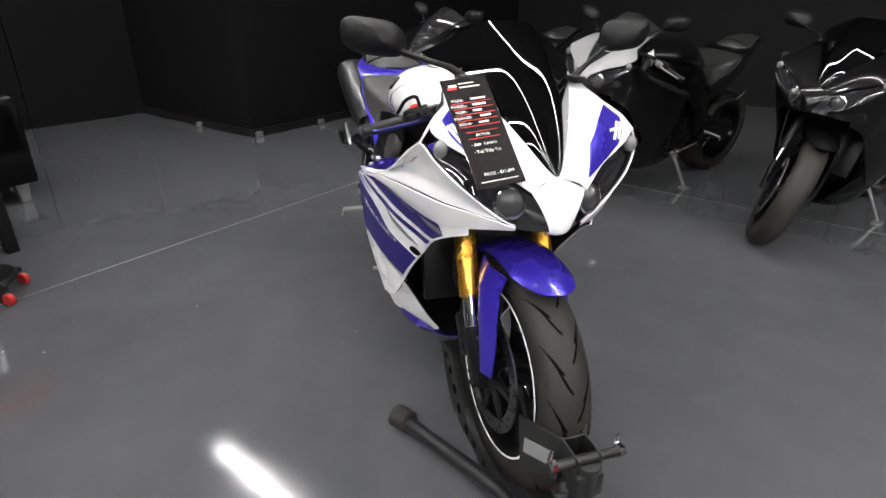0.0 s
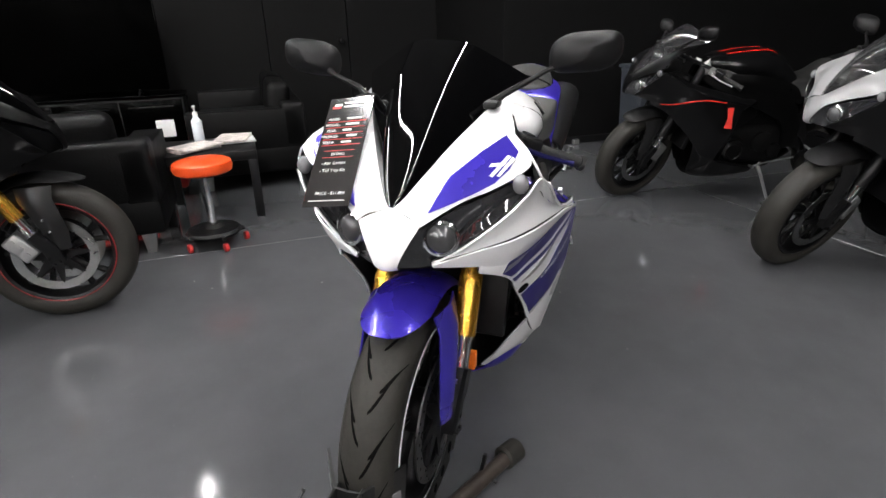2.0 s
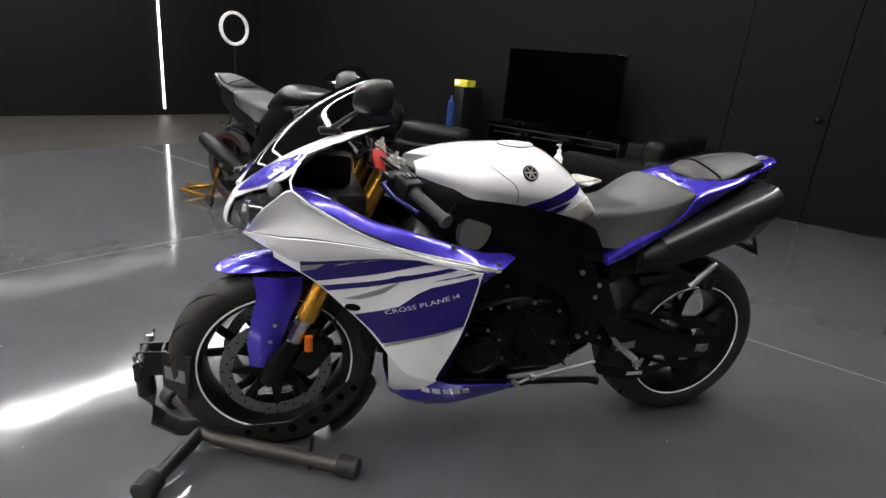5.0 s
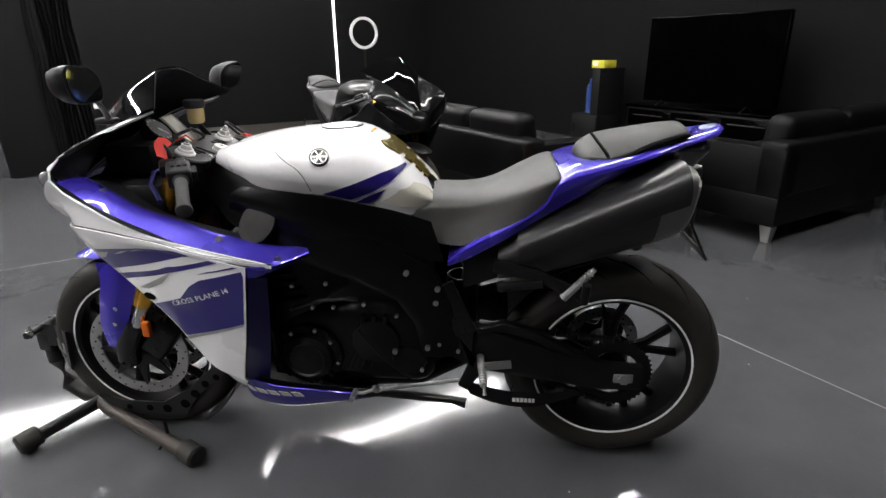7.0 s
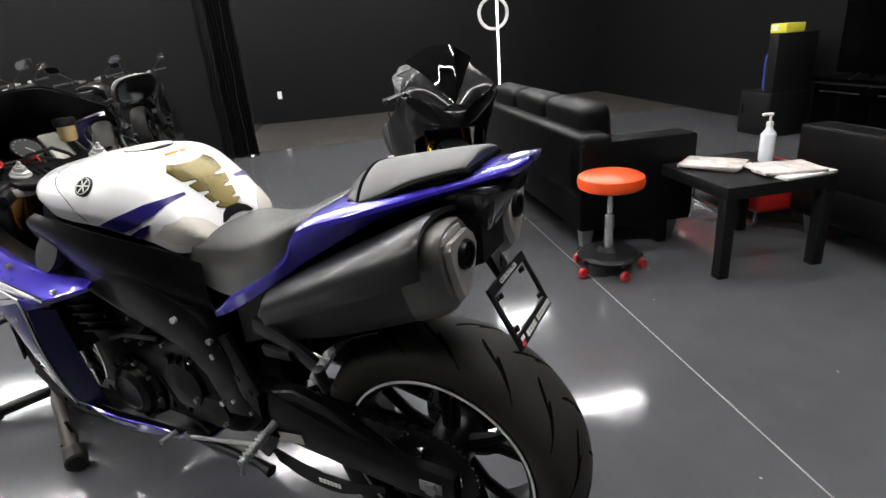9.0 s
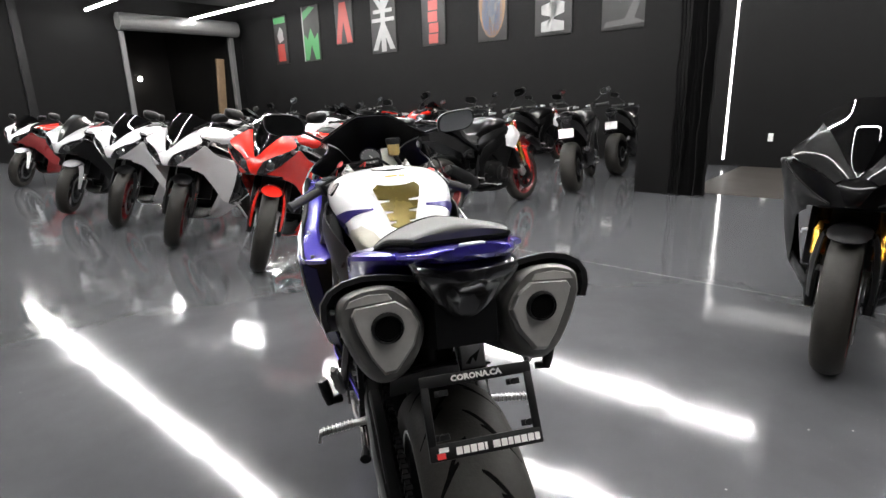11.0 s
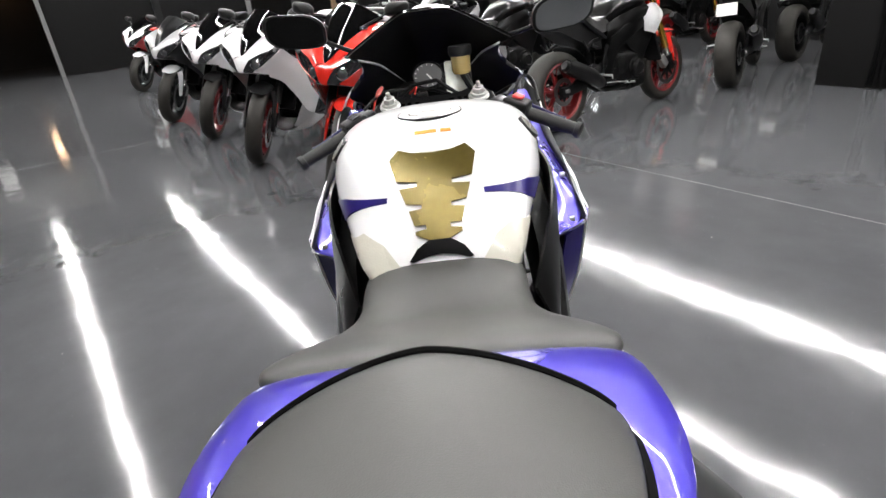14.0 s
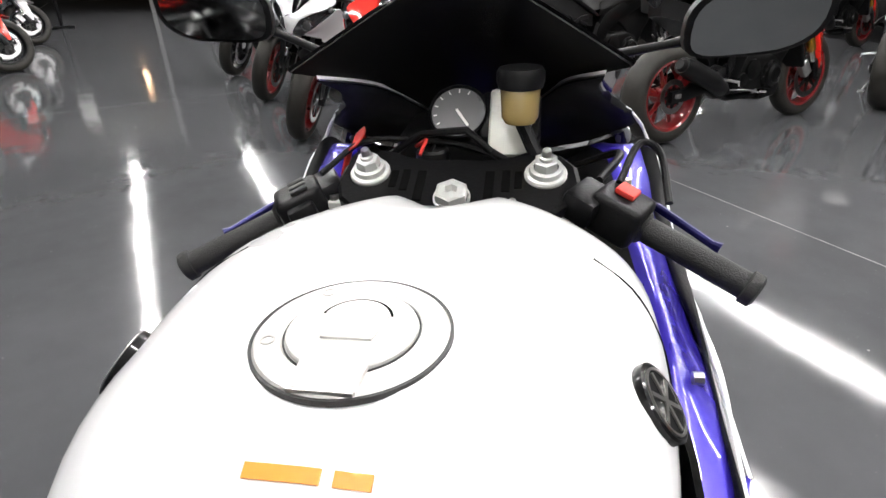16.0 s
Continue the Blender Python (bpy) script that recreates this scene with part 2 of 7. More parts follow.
    K.new(s.outputs[0], bp.inputs["Height"])
    K.new(bp.outputs[0], b.inputs["Normal"])
    return m


EPOXY = floor_material()


# ---- mesh tools ----
def part(name, bm, material, parent=None, label="", smooth=35.0, matrix=None):
    me = bpy.data.meshes.new(name)
    bmesh.ops.recalc_face_normals(bm, faces=bm.faces)
    bm.to_mesh(me)
    bm.free()
    me.materials.append(material)
    if smooth:
        me.polygons.foreach_set("use_smooth", [True] * len(me.polygons))
        me.set_sharp_from_angle(angle=radians(smooth))
    ob = new(name, me)
    if parent is not None:
        ob.parent = parent
    if matrix is not None:
        ob.matrix_local = matrix
    if label:
        tagged(ob, label)
    return ob


def base(name, matrix, label, category, group=""):
    ob = new(name)
    ob.empty_display_size = 0.1
    ob.matrix_world = matrix
    return tagged(ob, label, category, group)


def box(bm, a, b, bevel=0.0, m=None, seg=2):
    """A box between two corners, with rounded edges."""
    r = bmesh.ops.create_cube(bm, size=1.0)
    vs = r["verts"]
    c = [(p + q) / 2 for p, q in zip(a, b)]
    d = [max(1e-4, abs(q - p)) for p, q in zip(a, b)]
    bmesh.ops.scale(bm, vec=d, verts=vs)
    bmesh.ops.translate(bm, vec=c, verts=vs)
    if bevel:
        es = list({e for v in vs for e in v.link_edges})
        r = bmesh.ops.bevel(bm, geom=es, offset=bevel, segments=seg, affect="EDGES", profile=0.5)
        vs = list({v for f in r["faces"] for v in f.verts} | {v for v in vs if v.is_valid})
    if m is not None:
        bmesh.ops.transform(bm, matrix=m, verts=vs)
    return vs


def rings(bm, rows, close=True, cap=True, wrap=False):
    """Faces between rows of points; close: each row is a ring; wrap: the last row meets the first."""
    vv = [[bm.verts.new(p) for p in row] for row in rows]
    n = len(vv[0])
    pairs = list(zip(vv, vv[1:])) + ([(vv[-1], vv[0])] if wrap else [])
    for a, b in pairs:
        for i in range(n if close else n - 1):
            j = (i + 1) % n
            bm.faces.new((a[i], a[j], b[j], b[i]))
    if cap and close and not wrap:
        bm.faces.new(vv[0][::-1])
        bm.faces.new(vv[-1])
    return vv


def tube(bm, pts, r, seg=12, cap=True):
    """A bent tube through points; r: one radius or one a point."""
    pts = [Vector(p) for p in pts]
    rad = r if isinstance(r, (list, tuple)) else [r] * len(pts)
    rows, up = [], Vector((0, 0, 1))
    for i, p in enumerate(pts):
        d = (pts[min(i + 1, len(pts) - 1)] - pts[max(i - 1, 0)]).normalized()
        a = d.cross(up if abs(d.dot(up)) < 0.95 else Vector((1, 0, 0))).normalized()
        b = d.cross(a).normalized()
        rows.append([p + rad[i] * (math.cos(k) * a + math.sin(k) * b) for k in np.linspace(0, 2 * math.pi, seg, endpoint=False)])
    return rings(bm, rows, True, cap)


def lathe(bm, prof, c, seg=48, axis="y", a0=0.0, a1=360.0, closed=True):
    """Turns a profile of (along the axis, radius) about an axis through c."""
    full = a1 - a0 >= 359.9
    rows = []
    for k in np.linspace(radians(a0), radians(a1), seg, endpoint=not full):
        s, t = math.sin(k), math.cos(k)
        row = []
        for h, r in prof:
            d = {"y": (r * t, h, r * s), "z": (r * t, r * s, h), "x": (h, r * t, r * s)}[axis]
            row.append((c[0] + d[0], c[1] + d[1], c[2] + d[2]))
        rows.append(row)
    return rings(bm, rows, closed, not full, full)


def crv(p, t):
    """A smooth curve through the rows of p at t from 0 to 1."""
    p = np.asarray(p, float)
    n = len(p) - 1
    t = min(max(t, 0.0), 1.0) * n
    i = min(int(t), n - 1)
    f = t - i
    a, b, c, d = p[max(i - 1, 0)], p[i], p[i + 1], p[min(i + 2, n)]
    if i == 0:
        a = 2 * b - c
    if i + 1 == n:
        d = 2 * c - b
    return 0.5 * (2 * b + (c - a) * f + (2 * a - 5 * b + 4 * c - d) * f * f + (3 * b - a - 3 * c + d) * f ** 3)


def surf(rows, nu=24, nv=10):
    """A smooth grid of points through rows of control points."""
    out = []
    for j in range(nv + 1):
        col = [crv([r[k] for r in rows], j / nv) for k in range(len(rows[0]))]
        out.append([Vector(crv(col, i / nu)) for i in range(nu + 1)])
    return out


def sheet(bm, grid, thick=0.004, side=1):
    """A shell of some thickness on a grid of points, with closed rims."""
    nj, ni = len(grid), len(grid[0])
    low = []
    for j in range(nj):
        row = []
        for i in range(ni):
            du = grid[j][min(i + 1, ni - 1)] - grid[j][max(i - 1, 0)]
            dv = grid[min(j + 1, nj - 1)][i] - grid[max(j - 1, 0)][i]
            n = du.cross(dv)
            n = n.normalized() if n.length > 1e-12 else Vector((0, 0, 1))
            row.append(grid[j][i] + n * thick * side)
        low.append(row)
    a = [[bm.verts.new(p) for p in r] for r in grid]
    b = [[bm.verts.new(p) for p in r] for r in low]
    for j in range(nj - 1):
        for i in range(ni - 1):
            bm.faces.new((a[j][i], a[j][i + 1], a[j + 1][i + 1], a[j + 1][i]))
            bm.faces.new((b[j][i], b[j + 1][i], b[j + 1][i + 1], b[j][i + 1]))
    rim = [(0, i) for i in range(ni)] + [(j, ni - 1) for j in range(1, nj)] + [(nj - 1, i) for i in range(ni - 2, -1, -1)] + [(j, 0) for j in range(nj - 2, 0, -1)]
    for (j, i), (l, k) in zip(rim, rim[1:] + rim[:1]):
        bm.faces.new((a[j][i], b[j][i], b[l][k], a[l][k]))


def inset(grid, d):
    """The grid moved along its normals."""
    nj, ni = len(grid), len(grid[0])
    out = []
    for j in range(nj):
        row = []
        for i in range(ni):
            n = (grid[j][min(i + 1, ni - 1)] - grid[j][max(i - 1, 0)]).cross(grid[min(j + 1, nj - 1)][i] - grid[max(j - 1, 0)][i])
            row.append(grid[j][i] + (n.normalized() * d if n.length > 1e-12 else Vector((0, 0, 0))))
        out.append(row)
    return out


def flip(rows):
    return [[(x, -y, z) for x, y, z in r] for r in rows]


def loft(bm, secs, n=26, p=0.75, q=0.85, k=9, warp=None):
    """A body of mirrored sections (x, top, half width, its height, half width below, bottom)."""
    rows = []
    for i in range(n + 1):
        x, zt, wm, zm, wb, zb = crv(secs, i / n)
        half = [(wb * 0.5, zb - 0.002), (wb, zb)]
        half += [(wb + (wm - wb) * f, zb + (zm - zb) * f) for f in (0.33, 0.66)]
        for a in np.linspace(0, math.pi / 2, k):
            half.append((wm * max(0.0, math.cos(a)) ** p, zm + (zt - zm) * max(0.0, math.sin(a)) ** q))
        ring = [(0.0, zb - 0.002)] + half + [(-y, z) for y, z in half[-2::-1]]
        pts = [Vector((x, y, z)) for y, z in ring]
        if warp:
            pts = [Vector(warp(*v)) for v in pts]
        rows.append(pts)
    return rings(bm, rows)


def tree_of(bm):
    from mathutils.bvhtree import BVHTree
    bm.normal_update()
    return BVHTree.FromBMesh(bm)


def decal(bm, poly, tree, way, off=0.002, cuts=7):
    """A thin skin cut to an outline and laid on a surface; way: 'l' and 'r' from the sides (x, z), 't' from above (x, y)."""
    tmp = bmesh.new()
    tmp.faces.new([tmp.verts.new((a, b, 0)) for a, b in poly])
    bmesh.ops.triangulate(tmp, faces=tmp.faces[:])
    for _ in range(cuts):
        es = [e for e in tmp.edges if e.calc_length() > 0.009]
        if not es:
            break
        bmesh.ops.subdivide_edges(tmp, edges=es, cuts=1)
        bmesh.ops.triangulate(tmp, faces=tmp.faces[:])
    vmap = {}
    for v in tmp.verts:
        a, b = v.co.x, v.co.y
        o, d = {"l": ((a, 1.0, b), (0, -1, 0)), "r": ((a, -1.0, b), (0, 1, 0)), "t": ((a, b, 2.0), (0, 0, -1)), "b": ((-1.0, a, b), (1, 0, 0)), "f": ((3.0, a, b), (-1, 0, 0))}[way]
        hit = tree.ray_cast(Vector(o), Vector(d))
        if hit[0] is None:
            hit = tree.find_nearest(Vector((a, {"l": 0.25, "r": -0.25}.get(way, b), b if way in "lr" else 0.9)))
        n = hit[1] if hit[1].dot(Vector(d)) < 0 else -hit[1]
        vmap[v] = (bm.verts.new(hit[0] + n * off), bm.verts.new(hit[0] + n * off * 0.1))
    for f in tmp.faces:
        bm.faces.new([vmap[v][0] for v in f.verts])
    for e in tmp.edges:
        if e.is_boundary:
            p, q = e.verts
            bm.faces.new((vmap[p][0], vmap[q][0], vmap[q][1], vmap[p][1]))
    tmp.free()


def lettering(name, words, size, m, material, parent, deep=0.0008, bold=0.0):
    """Words in relief from the built-in font."""
    cu = bpy.data.curves.new(name, "FONT")
    cu.body, cu.size, cu.align_x, cu.align_y, cu.extrude, cu.resolution_u = words, size, "CENTER", "CENTER", deep, 2
    cu.offset = bold
    ob = bpy.data.objects.new(name, cu)
    scene.collection.objects.link(ob)
    me = bpy.data.meshes.new_from_object(ob)
    bpy.data.objects.remove(ob)
    me.materials.append(material)
    out = new(name, me)
    out.parent = parent
    out.matrix_local = m
    return out


def wrapped(name, words, size, wide, c, slope, s, tree, material, parent, off=0.002):
    """Words laid on the side of a body, through the place c = (x, z), rising towards the rear by slope."""
    cu = bpy.data.curves.new(name, "FONT")
    cu.body, cu.size, cu.align_x, cu.align_y, cu.resolution_u = words, size, "CENTER", "CENTER", 2
    ob = bpy.data.objects.new(name, cu)
    scene.collection.objects.link(ob)
    me = bpy.data.meshes.new_from_object(ob)
    bpy.data.objects.remove(ob)
    k = 1 / math.hypot(1, slope)
    for v in me.vertices:
        a, b = v.co.x * wide, v.co.y
        x, z = c[0] - s * a * k + b * slope * k, c[1] + s * a * slope * k + b * k
        h = tree.ray_cast(Vector((x, s, z)), Vector((0, -s, 0)))
        q = h[0] if h[0] is not None else tree.find_nearest(Vector((x, s * 0.3, z)))[0]
        v.co = q + Vector((0, s * off, 0))
    me.materials.append(material)
    out = new(name, me)
    out.parent = parent
    return out


def bars(name, rows, m, material, parent, deep=0.0006):
    """Plain bars (x0, x1, y0, y1) in place of writing."""
    bm = bmesh.new()
    for x0, x1, y0, y1 in rows:
        box(bm, (x0, y0, 0), (x1, y1, deep))
    return part(name, bm, material, parent, smooth=0, matrix=m)


# ---- the hall ----
def structure(name, bm, material, label="", smooth=0):
    ob = part(name, bm, material, None, "", smooth, ROOM)
    return tagged(ob, label, name.rstrip("_0123456789"), "", "structure")


def slab(name, a, b, material, label, bevel=0.0):
    bm = bmesh.new()
    box(bm, a, b, bevel)
    return structure(name, bm, material, label)


U0, U1, V0, V1, TOP = -4.52, 16.2, -9.0, 6.2, 4.1
floor_bm = bmesh.new()
# the epoxy field in bays, with narrow saw joints between them
us, vs = [U0 - 0.3, -0.93, 6.1, 11.6, 24.0], [-6.2, -2.83, 1.9, V1 + 0.3]
for ua, ub in zip(us, us[1:]):
    for va, vb in zip(vs, vs[1:]):
        box(floor_bm, (ua + 0.003, va + 0.003, -0.2), (ub - 0.003, vb - 0.003, 0.0), 0.0012, seg=1)
structure("floor", floor_bm, EPOXY, "glossy grey epoxy floor with saw joints and scuffs")
slab("floor_joints", (U0 - 0.3, -6.2, -0.2), (24, V1 + 0.3, -0.0012), JOINT, "pale filled saw joints in the grey floor")
slab("floor_bay", (U0 - 0.3, V0 - 0.3, -0.2), (1.6, -6.2, -0.002), BROWNFLOOR, "dull brown concrete floor of a side bay")
slab("floor_side", (1.6, V0 - 0.3, -0.2), (24, -6.2, -0.0005), EPOXY, "glossy grey epoxy floor under parked motorcycles")
slab("ceiling", (U0 - 0.3, V0 - 0.3, TOP), (24, V1 + 0.3, TOP + 0.15), CEIL, "black painted ceiling")
slab("wall_south", (U0 - 0.3, V0 - 0.3, 0), (24, V0, TOP), WALLBLACK, "tall matte black wall behind the motorcycles")
slab("wall_north", (-2.63, V1, 0), (24, V1 + 0.3, TOP), WALLBLACK, "tall matte black wall")

# west wall with a flush black door between two seams
for k, (va, vb) in enumerate(((V0, -0.785), (-0.775, 0.115), (0.125, 1.2))):
    slab("wall_west" if k != 1 else "door_1", (U0 - 0.2, va, 0.0), (U0, vb, TOP if k != 1 else 2.2), WALLBLACK,
         "matte black panelled wall" if k != 1 else "flush black door in the black wall")
slab("wall_west", (U0 - 0.2, -0.785, 2.21), (U0, 0.125, TOP), WALLBLACK, "matte black panel over a door")
slab("wall_back", (U0 - 0.3, V0, 0), (U0 - 0.215, 1.3, TOP), CEIL, "dark backing behind the panel seams")
bm = bmesh.new()
lathe(bm, [(0, 0.012), (0.03, 0.012), (0.035, 0.03), (0.06, 0.032), (0.075, 0.02), (0.078, 0.0)], (U0, 0.03, 1.02), 20, "x", closed=False)
ob = part("door_knob", bm, SATIN, None, matrix=ROOM)
tagged(ob, "black round knob of a flush black door", "knob")
# boxed-out partition and its base rail
slab("wall_partition", (U0 - 0.2, 1.2, 0), (-2.63, V1, TOP), WALLBLACK, "boxed-out matte black partition")
slab("baseboard_1", (U0, 1.172, 0), (-2.63, 1.2, 0.07), PLASTIC, "black base rail of the partition", 0.006)
slab("baseboard_2", (-2.63, 1.18, 0), (-2.602, V1, 0.07), PLASTIC, "black base rail of the partition", 0.006)
for k, (u, v) in enumerate(((-2.59, 1.24), (-2.58, 2.0), (-3.4, 1.16))):
    bm = bmesh.new()
    box(bm, (u - 0.02, v - 0.035, 0), (u + 0.02, v + 0.035, 0.05), 0.008)
    tagged(part("floor_bracket", bm, ALU, None, matrix=ROOM), "small pale metal bracket at the foot of a black wall", "bracket", "brackets along the wall foot")

# divider and curtain at the side bay
slab("wall_divider", (1.54, -6.5, 0), (2.08, -5.9, 2.6), WALLBLACK, "matte black dividing wall end")
bm = bmesh.new()
fold = [(1.26 + 0.42 * i / 80, -5.93 + 0.06 * math.sin(i * 0.95) + 0.02 * math.sin(i * 0.37)) for i in range(81)]
grid = [[Vector((u + 0.01 * math.sin(9 * z + u * 20), v + 0.012 * math.sin(3 * z), z)) for u, v in fold] for z in np.linspace(0.015, 2.58, 12)]
sheet(bm, grid, 0.006)
tagged(part("curtain", bm, CURTAIN, None, matrix=ROOM), "heavy black curtain hanging in folds beside a wall end", "curtain")

# east wall with the roller door opening and the sectional door opening
DL, DR, GR = -5.55, -8.63, -0.69
for k, (va, vb, za, zb) in enumerate(((V0, DR, 0, TOP), (DR, DL, 3.5, TOP), (DL, GR, 0, TOP), (GR, V1, 3.2, TOP), (4.6, V1, 0, 3.2))):
    slab("wall_east", (U1, va, za), (U1 + 0.25, vb, zb), WALLBLACK, "matte black end wall with two large door openings")
slab("trim_1", (U1 - 0.05, -3.28, 0), (U1, -3.1, TOP), SATIN, "dark vertical pilaster on the end wall")
slab("trim_2", (U1 - 0.06, DL - 0.02, 0), (U1 + 0.1, DL + 0.1, 3.2), GREYMETAL, "grey steel guide of a roller door")
slab("trim_3", (U1 - 0.06, DR - 0.1, 0), (U1 + 0.1, DR + 0.02, 3.2), GREYMETAL, "grey steel guide of a roller door")
slab("trim_4", (U1 - 0.05, GR - 0.09, 0), (U1 + 0.1, GR, 3.2), GREYMETAL, "grey steel jamb of a large door")
bm = bmesh.new()
lathe(bm, [(DR - 0.15, 0.0), (DR - 0.15, 0.22), (DL + 0.15, 0.22), (DL + 0.15, 0.0)], (U1 - 0.2, 0, 3.42), 28, "y", closed=False)
for i in range(14):
    a = radians(i * 360 / 14)
    box(bm, (U1 - 0.2 + 0.217 * math.cos(a), DR - 0.14, 3.42 + 0.217 * math.sin(a) - 0.004), (U1 - 0.2 + 0.226 * math.cos(a), DL + 0.14, 3.42 + 0.217 * math.sin(a) + 0.004))
tagged(part("roller_door", bm, GREYMETAL, None, matrix=ROOM), "grey steel roller door rolled up over its opening", "roller door")
# panels carry their shade in the darkened beige, close to the tube ends
door = base("sectional_door", ROOM, "beige sectional garage door, raised part of the way", "garage door")
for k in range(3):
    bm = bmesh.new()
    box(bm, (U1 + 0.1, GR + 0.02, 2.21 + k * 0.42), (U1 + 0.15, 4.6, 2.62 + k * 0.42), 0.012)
    part("door_panel", bm, DIMBEIGE, door)
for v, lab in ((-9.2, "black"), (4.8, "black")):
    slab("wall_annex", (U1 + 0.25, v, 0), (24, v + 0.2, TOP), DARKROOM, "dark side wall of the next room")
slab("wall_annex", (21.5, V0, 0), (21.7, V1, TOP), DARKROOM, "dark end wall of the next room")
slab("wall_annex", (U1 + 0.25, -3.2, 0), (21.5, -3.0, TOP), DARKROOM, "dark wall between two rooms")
for u, v, z, m_, nm in ((20.9, -0.2, 2.35, WARMLAMP, "warm"), (21.0, -7.7, 2.2, COOLLAMP, "white")):
    lamp = base("wall_lamp", ROOM @ Matrix.Translation((u, v, z)), f"small {nm} lamp glowing in the dark next room", "lamp")
    bm = bmesh.new()
    bmesh.ops.create_uvsphere(bm, u_segments=16, v_segments=10, radius=0.075)
    part("bulb", bm, m_, lamp)
    bm = bmesh.new()
    tube(bm, [(0, 0, 0.06), (0.05, 0, 0.14), (0.59 if u < 21 else 0.49, 0, 0.14)], 0.012, 8)
    part("bracket", bm, SATIN, lamp)
bm = bmesh.new()
box(bm, (-0.05, -0.12, 0), (0.05, 0.12, 2.6), 0.005)
ob = part("timber_plank", bm, TIMBER, None, matrix=ROOM @ pose(U1 + 0.3, DR + 0.42, 0, 4, 0, 0))
tagged(ob, "bare timber planks leaning in a doorway", "plank")

# ceiling lamps: four long lines of tubes
for v in (0.55, -2.1, -4.66, -7.35):
    lamp = base("ceiling_light", ROOM @ Matrix.Translation((0, v, 3.6)), "long thin white ceiling light line", "ceiling light", "rows of ceiling lights")
    for k in range(8):
        a = -3.2 + k * 2.385
        bm = bmesh.new()
        box(bm, (a, -0.028, -0.02), (a + 2.375, 0.028, 0.02), 0.008)
        part("diffuser", bm, LED, lamp)
        bm = bmesh.new()
        box(bm, (a, -0.035, 0.02), (a + 2.38, 0.035, 0.06), 0.006)
        part("housing", bm, SATIN, lamp)
        for e in (0.3, 2.0):
            bm = bmesh.new()
            tube(bm, [(a + e, 0, 0.06), (a + e, 0, TOP - 3.6)], 0.004, 6)
            part("hanger", bm, SATIN, lamp)

# lit frame on the back wall of the bay
strip = base("led_frame", ROOM @ Matrix.Translation((0, V0, 0)), "thin white light strip framing the back wall of the bay", "light strip")
for a, b in (((1.86, 0.0, 0.1), (1.89, 0.02, 2.52)), ((-2.66, 0.0, 0.1), (-2.63, 0.02, 2.52)), ((-2.63, 0.0, 2.49), (1.86, 0.02, 2.52))):
    bm = bmesh.new()
    box(bm, a, b, 0.004)
    part("strip", bm, LEDSTRIP, strip)
bm = bmesh.new()
box(bm, (1.55, V0, 0.28), (1.62, V0 + 0.012, 0.4), 0.004)
# wall socket beside the strip
tagged(part("wall_socket", bm, LABEL, None, matrix=ROOM @ Matrix.Translation((-0.35, 0, 0.12))), "small white wall socket on the black wall", "socket")


# ---- banners on the long wall ----
def banner(u, w, z0, h, shapes, label):
    ob = base("wall_banner", ROOM @ Matrix.Translation((u, V0, z0)), label, "banner", "banners on the black wall")
    bm = bmesh.new()
    box(bm, (-w / 2, 0.004, 0), (w / 2, 0.03, h), 0.004)
    part("backing", bm, BANNER, ob)
    for m_, polys in shapes:
        bm = bmesh.new()
        for k, poly in enumerate(polys):
            y = 0.0315 + 0.0006 * k
            top = [bm.verts.new((x * w, y + 0.003, z * h)) for x, z in poly]
            low = [bm.verts.new((x * w, y, z * h)) for x, z in poly]
            bm.faces.new(top)
            for i in range(len(poly)):
                j = (i + 1) % len(poly)
                bm.faces.new((low[i], low[j], top[j], top[i]))
        part("print", bm, m_, ob, smooth=0)


def rect(a, b, c, d):
    return [(a, c), (b, c), (b, d), (a, d)]


# u runs to the viewer's left on this wall, so shapes are given as seen from the hall with x reversed
banner(13.95, 0.62, 2.3, 1.3, [(REDPRINT, [rect(-0.28, 0.28, 0.06, 0.42)]), (WHITEPRINT, [[(-0.25, 0.5), (0.1, 0.44), (0.25, 0.6), (0, 0.78), (-0.2, 0.7)]]), (GREEN, [rect(-0.45, 0.45, 0.85, 0.97)])], "narrow banner with red, white and green print")
banner(12.5, 0.75, 2.3, 1.4, [(GREEN, [[(-0.42, 0.02), (-0.2, 0.02), (0.0, 0.3), (0.2, 0.02), (0.42, 0.02), (0.42, 0.5), (0.2, 0.4), (0, 0.6), (-0.2, 0.4), (-0.42, 0.5)], [(-0.3, 0.95), (0.42, 0.75), (0.42, 0.9), (0.0, 0.99)]]), (WHITEPRINT, [rect(0.43, 0.49, 0.0, 1.0)])], "banner with angular green print and a white edge")
banner(11.1, 0.68, 2.62, 1.1, [(REDPRINT, [[(-0.45, 0.02), (-0.15, 0.02), (0.02, 0.5), (0.2, 0.02), (0.48, 0.02), (0.2, 0.9), (-0.15, 0.9)]])], "banner with a bold red chevron shape")
banner(9.65, 0.85, 2.3, 1.4, [(WHITEPRINT, [[(-0.1, 0.02), (0.1, 0.02), (0.08, 0.98), (-0.08, 0.98)], [(-0.45, 0.05), (-0.25, 0.05), (0.06, 0.45), (-0.06, 0.5)], [(0.25, 0.05), (0.45, 0.05), (0.06, 0.5), (-0.06, 0.45)], rect(-0.45, 0.45, 0.5, 0.56), rect(-0.38, 0.38, 0.64, 0.7), [(-0.45, 0.95), (-0.3, 0.98), (0.05, 0.7), (-0.05, 0.65)], [(0.45, 0.95), (0.3, 0.98), (-0.05, 0.7), (0.05, 0.65)]])], "banner with a white starburst of crossing bars")
